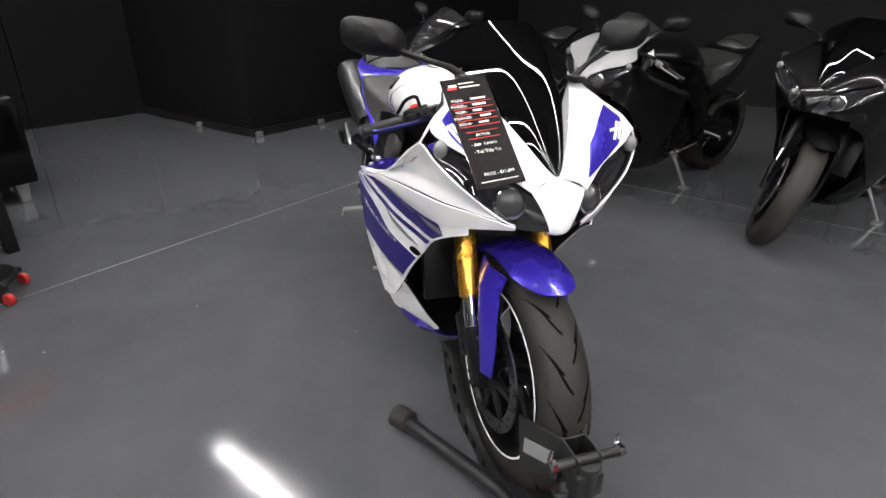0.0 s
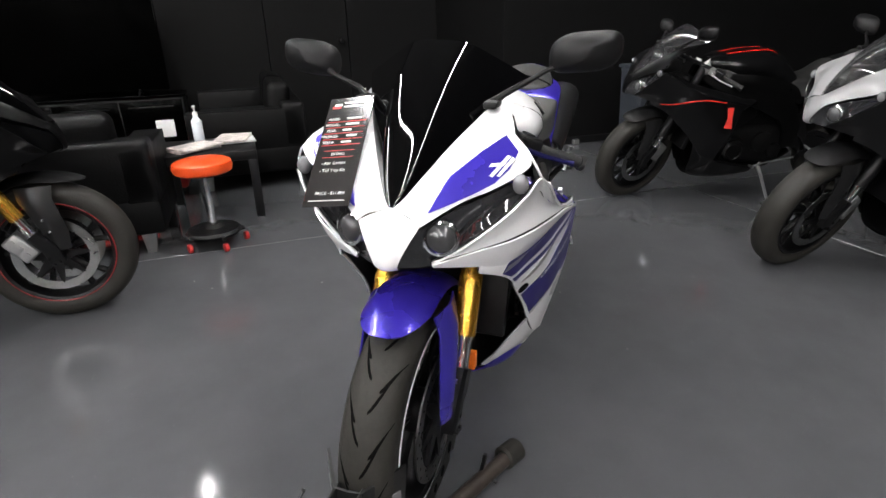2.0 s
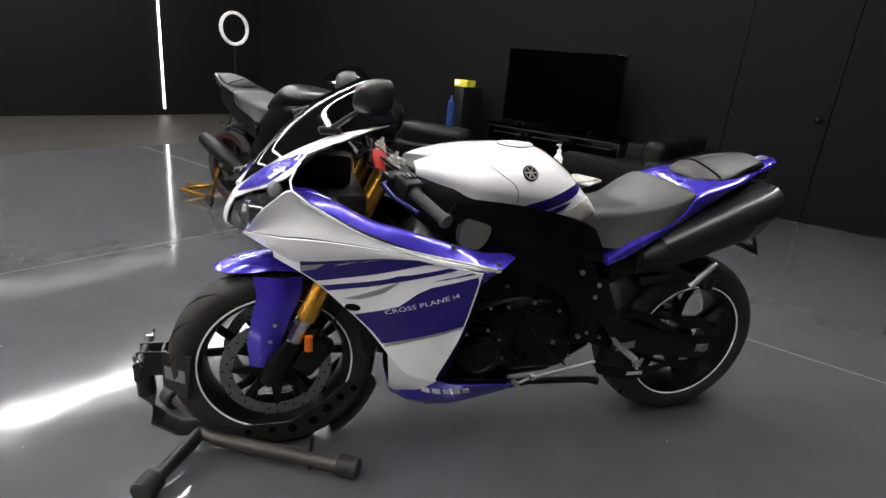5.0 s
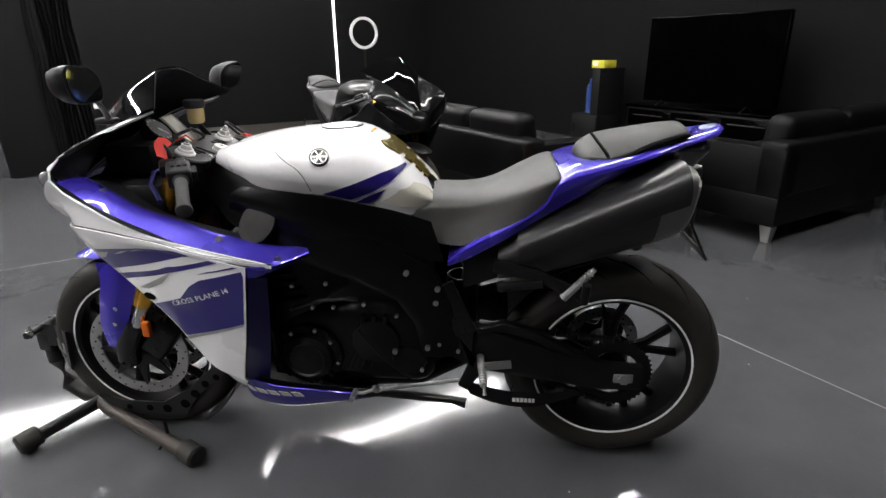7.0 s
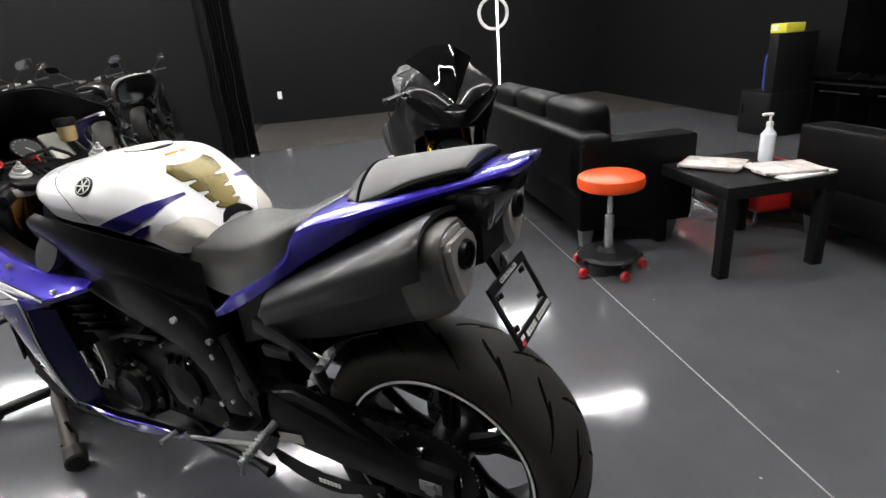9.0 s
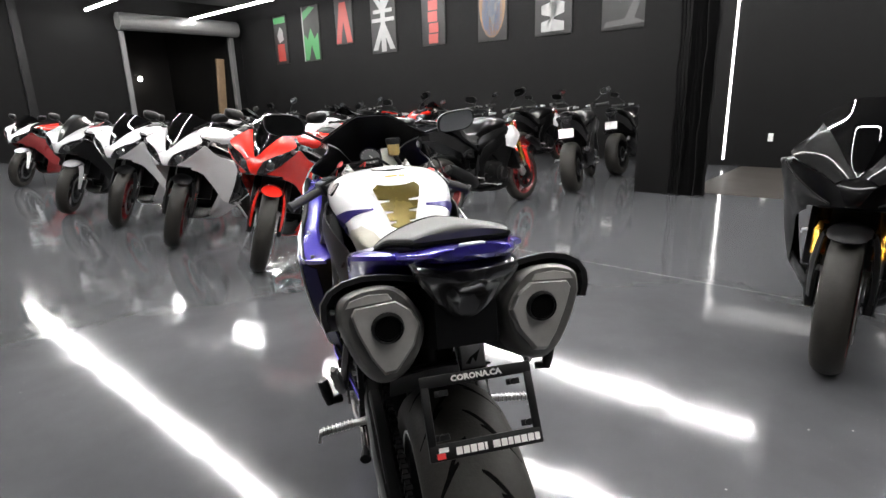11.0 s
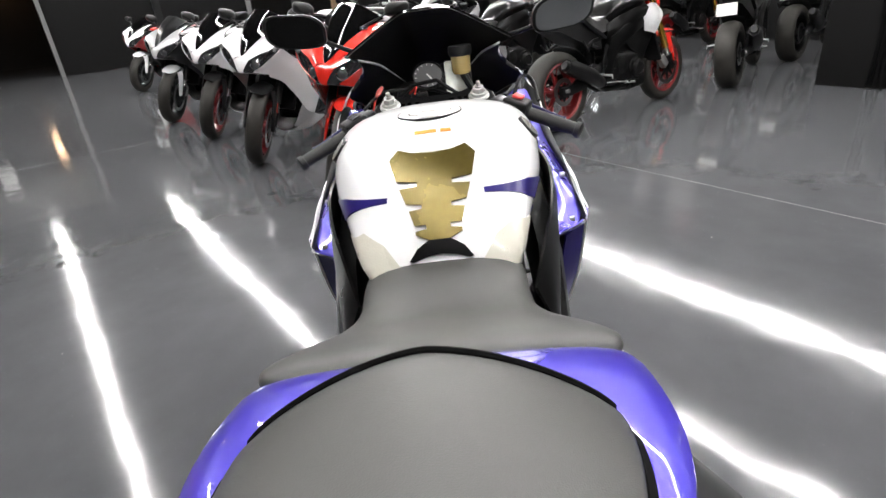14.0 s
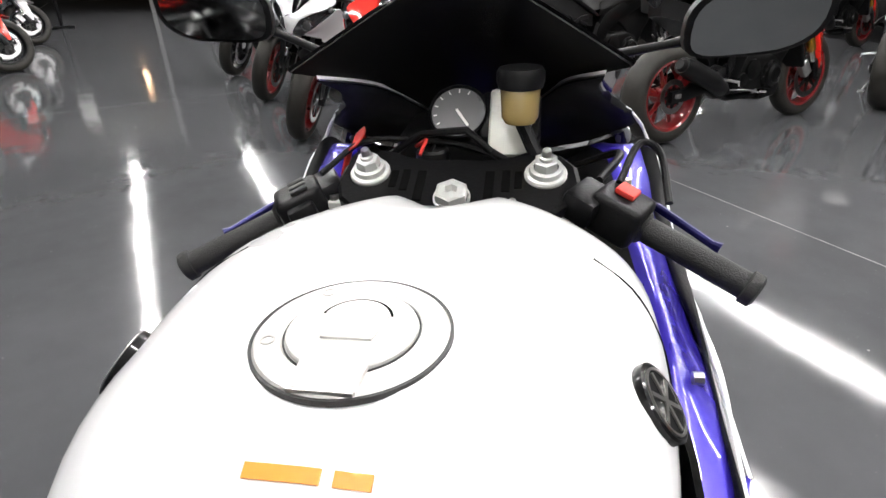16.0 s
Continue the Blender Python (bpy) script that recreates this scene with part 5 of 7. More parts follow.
    rings(bm, [[(x + 0.42 * (0.95 - z), y * k, 0.915 + (z - 0.915) * k) for y, z in sec] for x, k in ((-0.188, 0.35), (-0.186, 0.6), (-0.18, 0.82), (-0.17, 0.95), (-0.155, 1.0), (-0.08, 1.03), (0.0, 1.0))])
    part("tail_lamp", bm, TAILLENS, tail, "dark smoked tail lamp", 40)
    bm = bmesh.new()
    rings(bm, [[(x, y, z) for y, z in ((w, zt), (-w, zt), (-w, zb), (w, zb))] for x, w, zt, zb in ((-0.13, 0.05, 0.9, 0.80), (0.0, 0.1, 0.87, 0.76), (0.2, 0.13, 0.8, 0.66), (0.42, 0.14, 0.72, 0.58))])
    part("undertail", bm, PLASTIC, bk, "", 30)
    # exhaust
    if under:
        for s in (1, -1):
            sec = [(.194, .862), (.190, .893), (.176, .909), (.148, .917), (.118, .915), (.098, .9), (.08, .87), (.071, .842), (.077, .81), (.098, .776), (.122, .761), (.145, .762), (.166, .784), (.184, .825)]
            sec = [tuple(crv(sec + sec[:1], k / 42)) for k in range(42)]
            plate = [(.172, .868), (.166, .88), (.112, .884), (.092, .866), (.082, .842), (.092, .812), (.118, .778), (.135, .776), (.15, .8), (.166, .84)]
            lid = [(.078, .916), (.1, .921), (.125, .926), (.15, .928), (.178, .922), (.196, .91), (.205, .894), (.207, .872), (.203, .85)]

            def along(x, rows_, k=1.0):
                dz = -(x + 0.11) * 0.42
                return [Vector((x, s * (0.132 + (y - 0.132) * 1.14 * k), 0.845 + (z - 0.845) * (1.18 if z < 0.845 else 0.97) * k + dz)) for y, z in rows_]

            bm = bmesh.new()
            rings(bm, [along(0.33, sec, 0.5), along(0.26, sec, 0.7), along(0.15, sec, 0.86), along(0.0, sec, 0.95), along(-0.06, sec, 0.97)])
            ex = part("silencer", bm, can, bk, "", 40)
            bm = bmesh.new()
            rings(bm, [along(-0.045, sec, 0.985), along(-0.085, sec, 1.0), along(-0.1, sec, 0.985), along(-0.113, sec, 0.93), along(-0.119, sec, 0.86), along(-0.12, sec, 0.5)], True, True)
            ec = part("end_cap", bm, CAPSTEEL, ex, "brushed steel end cap", 40)
            bm = bmesh.new()
            rings(bm, [along(-0.117, plate, 1.04), along(-0.128, plate, 0.99), along(-0.131, plate, 0.95), along(-0.129, plate, 0.4)])
            part("cap_plate", bm, CAPPLATE, ec, "paler raised plate round the outlet", 20)
            bm = bmesh.new()
            rings(bm, [along(-0.1, [(.184, .884), (.178, .9), (.15, .908), (.118, .905), (.112, .889), (.166, .885)], 1.02), along(-0.122, [(.178, .882), (.172, .893), (.148, .9), (.122, .898), (.116, .888), (.164, .884)], 1.0)])
            part("cap_facet", bm, CAPPLATE, ec, "bright upper facet of the end cap", 20)
            bm = bmesh.new()
            lathe(bm, [(-0.11, 0.0205), (-0.136, 0.0205), (-0.137, 0.0185), (-0.1338, 0.018), (-0.1338, 0.0)], (0, s * 0.125, 0.85), 32, "x", closed=False)
            part("outlet", bm, GROOVE, ex, "dark exhaust outlet")
            bm = bmesh.new()
            lathe(bm, [(-0.115, 0.0255), (-0.133, 0.0255), (-0.139, 0.0232), (-0.137, 0.0206), (-0.115, 0.0206)], (0, s * 0.125, 0.85), 32, "x")
            part("outlet_ring", bm, SATIN, ex)
            bm = bmesh.new()
            g = [along(x, lid, k) for x, k in ((0.28, 0.72), (0.2, 0.83), (0.08, 0.93), (-0.03, 0.985), (-0.07, 1.0), (-0.088, 1.0), (-0.094, 0.975))]
            sheet(bm, g, 0.009, s)
            hs = part("heat_shield", bm, CARBON, ex, "satin black heat shield", 30)
            screws("bolt", [(0.19, s * 0.2, 0.75), (0.01, s * 0.207, 0.835)], 0.007, 0.006, CHROME, hs)
    else:
        bm = bmesh.new()
        tube(bm, [(0.42, -0.1, 0.3), (0.34, -0.17, 0.33), (0.2, -0.2, 0.4), (0.0, -0.215, 0.48), (-0.1, -0.22, 0.52)], [0.03, 0.05, 0.06, 0.062, 0.05], 18)
        ex = part("silencer", bm, can, bk, "", 40)
        bm = bmesh.new()
        tube(bm, [(-0.09, -0.22, 0.515), (-0.125, -0.222, 0.53)], [0.045, 0.03], 18)
        part("end_cap", bm, SATIN, ex)
    # bars, clamp, mirrors
    for s in (1, -1):
        bm = bmesh.new()
        e0, e1 = (Vector((1.152, s * 0.125, 0.918)), Vector((1.041, s * 0.324, 0.842))) if not naked else (Vector((1.12, s * 0.05, 1.02)), Vector((1.0, s * 0.37, 1.03)))
        tube(bm, [e0, e1], 0.011, 12)
        if not naked:
            lathe(bm, [(0.88, 0.036), (0.918, 0.036), (0.918, 0.026), (0.88, 0.026)], (1.146, s * 0.107, 0), 24, "z")
        hb = part("handlebar", bm, ALU, bk)
        bm = bmesh.new()
        tube(bm, [e0.lerp(e1, 0.46), e0.lerp(e1, 0.48), e0.lerp(e1, 0.95), e0.lerp(e1, 0.955), e0.lerp(e1, 1.0), e0.lerp(e1, 1.01)], [0.02, 0.015, 0.015, 0.0185, 0.0185, 0.014], 18)
        part("grip", bm, GRIP, hb, "black rubber grip")
        d = (e1 - e0).normalized()
        q = e0.lerp(e1, 0.33)
        bm = bmesh.new()
        box(bm, (-0.026, -0.03, -0.024), (0.03, 0.03, 0.026), 0.008, Matrix.Translation(q) @ d.to_track_quat("Y", "Z").to_matrix().to_4x4(), 3)
        box(bm, (-0.04, -0.014, -0.014), (-0.02, 0.02, 0.016), 0.005, Matrix.Translation(q) @ d.to_track_quat("Y", "Z").to_matrix().to_4x4())
        sw = part("switch_box", bm, PLASTIC, hb)
        if hero and s < 0:
            bm = bmesh.new()
            box(bm, (-0.012, -0.014, 0.0262), (0.012, 0.01, 0.034), 0.003, Matrix.Translation(q) @ d.to_track_quat("Y", "Z").to_matrix().to_4x4())
            part("stop_switch", bm, REDTAG, sw, "red stop switch")
        elif hero:
            bm = bmesh.new()
            for k in range(3):
                box(bm, (-0.02 + k * 0.014, -0.016, 0.026), (-0.01 + k * 0.014, 0.006, 0.031), 0.002, Matrix.Translation(q) @ d.to_track_quat("Y", "Z").to_matrix().to_4x4())
            part("switch", bm, GREYPLASTIC, sw)
        bm = bmesh.new()
        f = Vector((0.056, 0, 0.006))
        tube(bm, [e0.lerp(e1, 0.24) + f * 0.5, e0.lerp(e1, 0.36) + f * 1.2, e0.lerp(e1, 0.6) + f * 1.35, e0.lerp(e1, 0.86) + f, e0.lerp(e1, 0.9) + f], [0.008, 0.0065, 0.0055, 0.005, 0.0075], 10)
        part("lever", bm, BLUEANO if hero else ALU, hb, "blue anodised lever" if hero else "")
        bm = bmesh.new()
        box(bm, (-0.016, -0.02, -0.016), (0.045, 0.02, 0.018), 0.006, Matrix.Translation(e0.lerp(e1, 0.18)) @ d.to_track_quat("Y", "Z").to_matrix().to_4x4())
        part("lever_perch", bm, SATIN if hero else ALU, hb)
        if mirrors:
            mc = (Vector((1.236, 0.317, 1.117)) if s > 0 else Vector((1.215, -0.324, 1.091))) if not naked else Vector((1.06, s * 0.33, 1.2))
            bm = bmesh.new()
            rows = []
            for x, k in ((-0.02, 0.97), (-0.021, 1.0), (-0.01, 1.02), (0.008, 0.93), (0.024, 0.72), (0.034, 0.4), (0.037, 0.12)):
                rows.append([mc + Vector((x, s * (0.072 * k * abs(math.cos(a)) ** 0.62 * (1 if math.cos(a) > 0 else -1)), 0.039 * k * abs(math.sin(a)) ** 0.7 * (1 if math.sin(a) > 0 else -1) + 0.012 * math.cos(a))) for a in np.linspace(0, 2 * math.pi, 28, endpoint=False)])
            rings(bm, rows)
            turn = Matrix.Translation(mc) @ Matrix.Rotation(radians(10 if s > 0 else -2), 4, "Z") @ Matrix.Rotation(radians(0 if s > 0 else -9), 4, "Y") @ Matrix.Translation(-mc)
            bmesh.ops.transform(bm, matrix=turn, verts=bm.verts)
            mi = part("mirror", bm, PLASTIC, bk, "", 50)
            bm = bmesh.new()
            rings(bm, [[mc + Vector((x, s * (0.072 * k * abs(math.cos(a)) ** 0.62 * (1 if math.cos(a) > 0 else -1)), 0.039 * k * abs(math.sin(a)) ** 0.7 * (1 if math.sin(a) > 0 else -1) + 0.012 * math.cos(a))) for a in np.linspace(0, 2 * math.pi, 28, endpoint=False)] for x, k in ((-0.0215, 0.9), (-0.0235, 0.9))])
            bmesh.ops.transform(bm, matrix=turn, verts=bm.verts)
            part("mirror_glass", bm, MIRROR, mi, "mirror glass", 0)
            bm = bmesh.new()
            if naked:
                tube(bm, [e0.lerp(e1, 0.4), e0.lerp(e1, 0.42) + Vector((0, 0, 0.05)), mc - Vector((0, s * 0.03, 0.03))], 0.006, 8)
            else:
                tube(bm, [(1.305, s * 0.14, 1.018), (1.29, s * 0.165, 1.035), (1.25, s * 0.245, mc.z - 0.035), mc - Vector((-0.01, s * 0.05, 0.025))], [0.009, 0.0068, 0.005, 0.008], 12)
                box(bm, (1.28, s * 0.142 - 0.014, 1.008), (1.335, s * 0.142 + 0.016, 1.024), 0.006)
            part("mirror_stem", bm, PLASTIC, mi)
    bm = bmesh.new()
    half = [(1.036, 0.0), (1.037, 0.03), (1.06, 0.046), (1.078, 0.064), (1.084, 0.085), (1.079, 0.1), (1.082, 0.118), (1.1, 0.138), (1.13, 0.148), (1.16, 0.144), (1.182, 0.126), (1.19, 0.104), (1.186, 0.084), (1.176, 0.066), (1.17, 0.03), (1.172, 0.0)]
    ol = half + [(x, -y) for x, y in half[-2:0:-1]]
    rings(bm, [[(1.12 + (x - 1.12) * k, y * k, z) for x, y in ol] for z, k in ((0.904, 0.97), (0.908, 1.0), (0.921, 1.0), (0.925, 0.965))])
    tc = part("triple_clamp", bm, SATIN, bk, "", 20)
    for y0, y1, x0, x1 in ((0.036, 0.047, 1.095, 1.148), (0.056, 0.066, 1.112, 1.15), (0.071, 0.08, 1.118, 1.148)):
        for e in (1, -1):
            bm = bmesh.new()
            box(bm, (x0, e * y0, 0.9245), (x1, e * y1, 0.9262), 0.0006, seg=1)
            part("slot", bm, GROOVE, tc)
    for e in (1, -1):
        bm = bmesh.new()
        lathe(bm, [(0.925, 0.0), (0.925, 0.005), (0.929, 0.0045), (0.929, 0.0)], (1.094, e * 0.07, 0), 12, "z", closed=False)
        part("clamp_screw", bm, STEEL, tc)
    for s in (1, -1):
        bm = bmesh.new()
        lathe(bm, [(0.924, 0.0), (0.924, 0.025), (0.928, 0.025), (0.93, 0.0235), (0.931, 0.02), (0.937, 0.019), (0.938, 0.0145)], (1.143, s * 0.107, 0), 28, "z", closed=False)
        cp = part("fork_cap", bm, FORKCAP, tc, "stepped bright fork cap", 25)
        bm = bmesh.new()
        lathe(bm, [(0.937, 0.015), (0.948, 0.0142), (0.949, 0.0115), (0.949, 0.0)], (1.143, s * 0.107, 0), 6, "z", closed=False)
        part("cap_hexagon", bm, FORKCAP, cp, "", 20)
        bm = bmesh.new()
        lathe(bm, [(0.948, 0.0082), (0.953, 0.0082), (0.954, 0.0056), (0.962, 0.005), (0.9635, 0.0032), (0.9635, 0.0)], (1.143, s * 0.107, 0), 16, "z", closed=False)
        part("preload_screw", bm, STEEL, cp, "", 25)
    bm = bmesh.new()
    lathe(bm, [(0.925, 0.0), (0.925, 0.022), (0.928, 0.022), (0.9285, 0.02)], (1.1, 0, 0), 28, "z", closed=False)
    lathe(bm, [(0.928, 0.0205), (0.938, 0.0198), (0.9395, 0.0165), (0.9395, 0.0085), (0.93, 0.008), (0.93, 0.0)], (1.1, 0, 0), 6, "z", closed=False)
    part("stem_nut", bm, FORKCAP, tc, "", 20)
    keep_side, keep_crest, keep_belly = {}, {}, {}
    if not naked:
        if hero:
            both(bk, "upper_cowl", CHEEK_TOP, body, 0.004, 40, 8)
            both(bk, "cowl_fin", CHEEK_FIN, body, 0.004, 40, 6)
        else:
            both(bk, "upper_cowl", COWL, lower, 0.004, 40, 10)
        both(bk, "front_cowl", CREST, body, 0.004, 26, 10, keep=keep_crest)
        both(bk, "cowl_liner", CREST, PLASTIC, 0.002, 22, 8, "matte black lining of the cowl", shift=LIN)
        for rows in (CHEEK_TOP, CHEEK_FIN) if hero else (COWL,):
            both(bk, "cowl_liner", rows, PLASTIC, 0.002, 40, 8 if rows is not CHEEK_FIN else 6, "matte black lining of the cowl", shift=LIN)
        if hero:
            both(bk, "inner_liner", SIDE, PLASTIC, 0.002, 26, 8, "matte black lining of the fairing", shift=LIN)
            both(bk, "inner_liner", CHEEK, PLASTIC, 0.002, 12, 6, "matte black lining of the fairing", shift=0.0065)
            both(bk, "inner_liner", DUCT, PLASTIC, 0.002, 24, 6, "matte black lining of the fairing", shift=0.0065)
        both(bk, "side_fairing", SIDE, lower, 0.004, 34, 14)
        for s in (1, -1):
            bm = bmesh.new()
            for rows, nu, nv in (((CHEEK_TOP, 40, 8), (CHEEK_FIN, 40, 6), (SIDE, 34, 14)) if hero else ((COWL, 40, 10), (SIDE, 34, 14))):
                sheet(bm, surf(rows if s > 0 else flip(rows), nu, nv), 0.004, -s)
            keep_side[s] = tree_of(bm)
            bm.free()
        both(bk, "corner_panel", CORNER, duct or lower, 0.004, 14, 4)
        both(bk, "rear_edge_panel", CHEEK, NAVY if hero else lower, 0.004, 14, 8)
        both(bk, "inner_panel", DUCT, duct or PLASTIC, 0.004, 30, 8)
        both(bk, "inner_shelf", SHELF, PLASTIC, 0.004, 24, 4, "matte black shelf behind the duct")
        bm = bmesh.new()
        rows = BELLY + flip(BELLY)[-2::-1]
        sheet(bm, surf(rows, 24, 16), 0.004, 1)
        keep_belly[1] = tree_of(bm)
        bel = part("belly_pan", bm, tailm if hero else lower, bk, "", 50)
        bm = bmesh.new()
        sheet(bm, surf([[(x + 0.002, y * 0.955, z + 0.014) for x, y, z in r] for r in rows], 24, 20), 0.002, 1)
        part("belly_lining", bm, PLASTIC, bel, "matte black lining of the belly pan", 50)
        both(bk, "lower_fairing", LOWER, lower, 0.004, 16, 10)
        both(bk, "inner_liner", LOWER, PLASTIC, 0.002, 16, 8, "matte black lining of the fairing", shift=0.0065)
        bm = bmesh.new()
        nose = [[(1.508, y, .848), (1.535, y * 0.95, .818), (1.552, y * 0.7, .788), (1.561, y * 0.45, .757), (1.56, y * 0.32, .736), (1.548, y * 0.3, .728)] for y in (-.066, -.04, 0, .04, .066)]
        for i, r in enumerate(nose):
            nose[i] = [(x + (0.006 if i == 2 else -0.004 if i in (0, 4) else 0.002), y, z) for x, y, z in r]
        sheet(bm, surf(nose, 18, 10), 0.004, 1)
        part("nose", bm, body, bk, "", 50)
        bm = bmesh.new()
        grid = screen_grid()
        sheet(bm, grid, 0.004, 1)
        ws = part("windscreen", bm, screen, bk, "dark smoke windscreen" if screen is SMOKE else "", 50)
        if hero:
            bm = bmesh.new()
            sheet(bm, inset(grid, -0.0008), 0.0015, -1)
            part("screen_lining", bm, PLASTIC, ws, "matte black inner face of the screen", 50)
        bm = bmesh.new()
        box(bm, (1.2, -0.15, 0.7), (1.46, 0.15, 0.86), 0.03)
        box(bm, (1.24, -0.1, 0.86), (1.38, 0.1, 0.95), 0.02)
        part("cowl_stay", bm, PLASTIC, bk)
        if hero:
            for s in (1, -1):
                bm = bmesh.new()
                tube(bm, [(x, s * y, z) for x, y, z in ((1.362, .204, .965), (1.388, .234, .942), (1.403, .256, .915), (1.40, .266, .895), (1.36, .282, .867), (1.268, .287, .812), (1.19, .29, .776), (1.12, .3, .758), (1.0, .304, .732), (.88, .297, .703))], 0.0028, 6)
                part("edge_trim", bm, STRIPE, bk, "thin white edge of the cowl")
        for s in (1, -1):
            hl = [[(1.55, .036, .795), (1.487, .118, .842), (1.447, .18, .868), (1.42, .232, .9)], [(1.553, .024, .765), (1.49, .1, .79), (1.452, .18, .835), (1.418, .238, .88)], [(1.553, .018, .733), (1.497, .085, .73), (1.462, .19, .803), (1.42, .243, .864)]]
            bm = bmesh.new()
            sheet(bm, surf(hl if s > 0 else flip(hl), 16, 8), 0.003, -s)
            h = part("headlight", bm, LENS if lamps else body, bk, "black headlight lens" if lamps else "", 50)
            if lamps:
                bm = bmesh.new()
                mt = Matrix.Translation((1.507, s * 0.096, 0.786)) @ Vector((1, s * 0.35, 0.1)).to_track_quat("Z", "Y").to_matrix().to_4x4()
                lathe(bm, [(-0.02, 0.0), (-0.02, 0.036), (0.004, 0.036), (0.006, 0.031)], (0, 0, 0), 28, "z", closed=False)
                bmesh.ops.transform(bm, matrix=mt, verts=bm.verts)
                pr = part("projector", bm, CHROME, h, "round chrome projector lamp")
                bm = bmesh.new()
                lathe(bm, [(0.0, 0.032), (0.008, 0.03), (0.016, 0.022), (0.02, 0.01), (0.021, 0.0)], (0, 0, 0), 24, "z", closed=False)
                bmesh.ops.transform(bm, matrix=mt, verts=bm.verts)
                part("lens", bm, LAMPGLASS, h, "clear domed lens")
                bm = bmesh.new()
                bmesh.ops.create_uvsphere(bm, u_segments=16, v_segments=10, radius=1, matrix=Matrix.LocRotScale((1.437, s * 0.232, 0.888), Euler((0, 0, s * 0.6)), (0.016, 0.016, 0.02)))
                part("marker_lamp", bm, FROSTED, h, "small grey marker lamp")
    else:
        bm = bmesh.new()
        lathe(bm, [(1.2, 0.0), (1.2, 0.05), (1.24, 0.085), (1.3, 0.092), (1.312, 0.085), (1.312, 0.0)], (0, 0, 0.86), 32, "x", closed=False)
        h = part("headlight", bm, front or SATIN, bk, "round headlight")
        bm = bmesh.new()
        lathe(bm, [(1.3125, 0.084), (1.32, 0.06), (1.325, 0.0)], (0, 0, 0.86), 32, "x", closed=False)
        part("lens", bm, LAMPGLASS, h, "clear headlight lens")
        both(bk, "tank_shroud", [[(1.12, .17, .86), (1.0, .2, .87), (.9, .19, .84)], [(1.17, .2, .76), (1.04, .22, .76), (.92, .19, .74)], [(1.1, .17, .62), (1.02, .18, .64), (.95, .17, .66)]], accent, 0.005, 14, 10)
        bm = bmesh.new()
        beam(bm, [(0.82, 0, 0.24, 0.1, 0.24), (1.0, 0, 0.26, 0.12, 0.22), (1.06, 0, 0.31, 0.06, 0.16)])
        part("belly_pan", bm, body, bk)
    # seat side covers and instrument
    both(bk, "side_cover", [[(.96, .19, .864), (.80, .205, .853), (.68, .188, .827), (.585, .158, .797), (.505, .13, .76)], [(.99, .2, .845), (.82, .215, .80), (.70, .2, .76), (.60, .18, .735), (.48, .155, .70)], [(1.0, .19, .81), (.84, .205, .755), (.72, .195, .72), (.60, .18, .69), (.47, .15, .66)]], FRAMEBLACK, 0.005, 24, 8)
    gm = Matrix.Translation((1.262, 0.012, 0.972)) @ Vector((-0.72, 0, 0.7)).to_track_quat("Z", "Y").to_matrix().to_4x4()
    bm = bmesh.new()
    lathe(bm, [(-0.03, 0.0), (-0.03, 0.036), (0.006, 0.041), (0.008, 0.0385), (0.003, 0.037), (0.003, 0.0)], (0, 0, 0), 36, "z", closed=False)
    box(bm, (0.03, -0.04, -0.03), (0.112, 0.035, 0.004), 0.01)
    bmesh.ops.transform(bm, matrix=gm, verts=bm.verts)
    ins = part("instrument_panel", bm, PLASTIC, bk)
    if hero:
        bm = bmesh.new()
        box(bm, (0.044, -0.066, 0.0045), (0.1, 0.03, 0.0075), 0.006)
        bmesh.ops.transform(bm, matrix=gm, verts=bm.verts)
        part("display", bm, DIAL, ins, "pale grey display, whitened by a painted reflection")
        bm = bmesh.new()
        lathe(bm, [(0.925, 0.0), (0.925, 0.022), (0.944, 0.021), (0.947, 0.018), (0.945, 0.014), (0.945, 0.0)], (1.186, 0.036, 0), 24, "z", closed=False)
        box(bm, (1.17, 0.034, 0.9452), (1.202, 0.038, 0.9475), 0.0005)
        part("ignition_lock", bm, PLASTIC, ins, "round ignition lock")
        bm = bmesh.new()
        lathe(bm, [(0.0031, 0.0), (0.0031, 0.0365), (0.0037, 0.0365), (0.0037, 0.0)], (0, 0, 0), 36, "z", closed=False)
        bmesh.ops.transform(bm, matrix=gm, verts=bm.verts)
        part("dial_face", bm, DIALGREY, ins, "grey dial face")
        bm = bmesh.new()
        box(bm, (-0.0018, -0.026, 0.0042), (0.0018, 0.004, 0.0055), 0, pose(0, 0, 0, 0, 0, 35))
        for k in range(10):
            a = radians(200 - k * 25)
            box(bm, (-0.0008, 0.029, 0.0038), (0.0008, 0.034, 0.0045), 0, pose(0, 0, 0, 0, 0, math.degrees(a)))
        bmesh.ops.transform(bm, matrix=gm, verts=bm.verts)
        part("needle", bm, INK, ins, "white needle and ticks")
    rake = Matrix.Translation((1.13, 0, 0.922)) @ Matrix.Rotation(radians(-20), 4, "Y") @ Matrix.Translation((-1.13, 0, -0.922))
    tc.matrix_basis = rake
    if lamps and not hero and not naked:
        steer = Matrix.Translation((1.12, 0, 0.93)) @ Matrix.Rotation(radians(26), 4, Vector((-0.42, 0, 0.907))) @ Matrix.Translation((-1.12, 0, -0.93))
        for c in bk.children:
            if c.name.split(".")[0] in ("front_wheel", "fork_leg", "front_fender", "brake_hose", "handlebar", "triple_clamp"):
                c.matrix_basis = steer @ c.matrix_basis
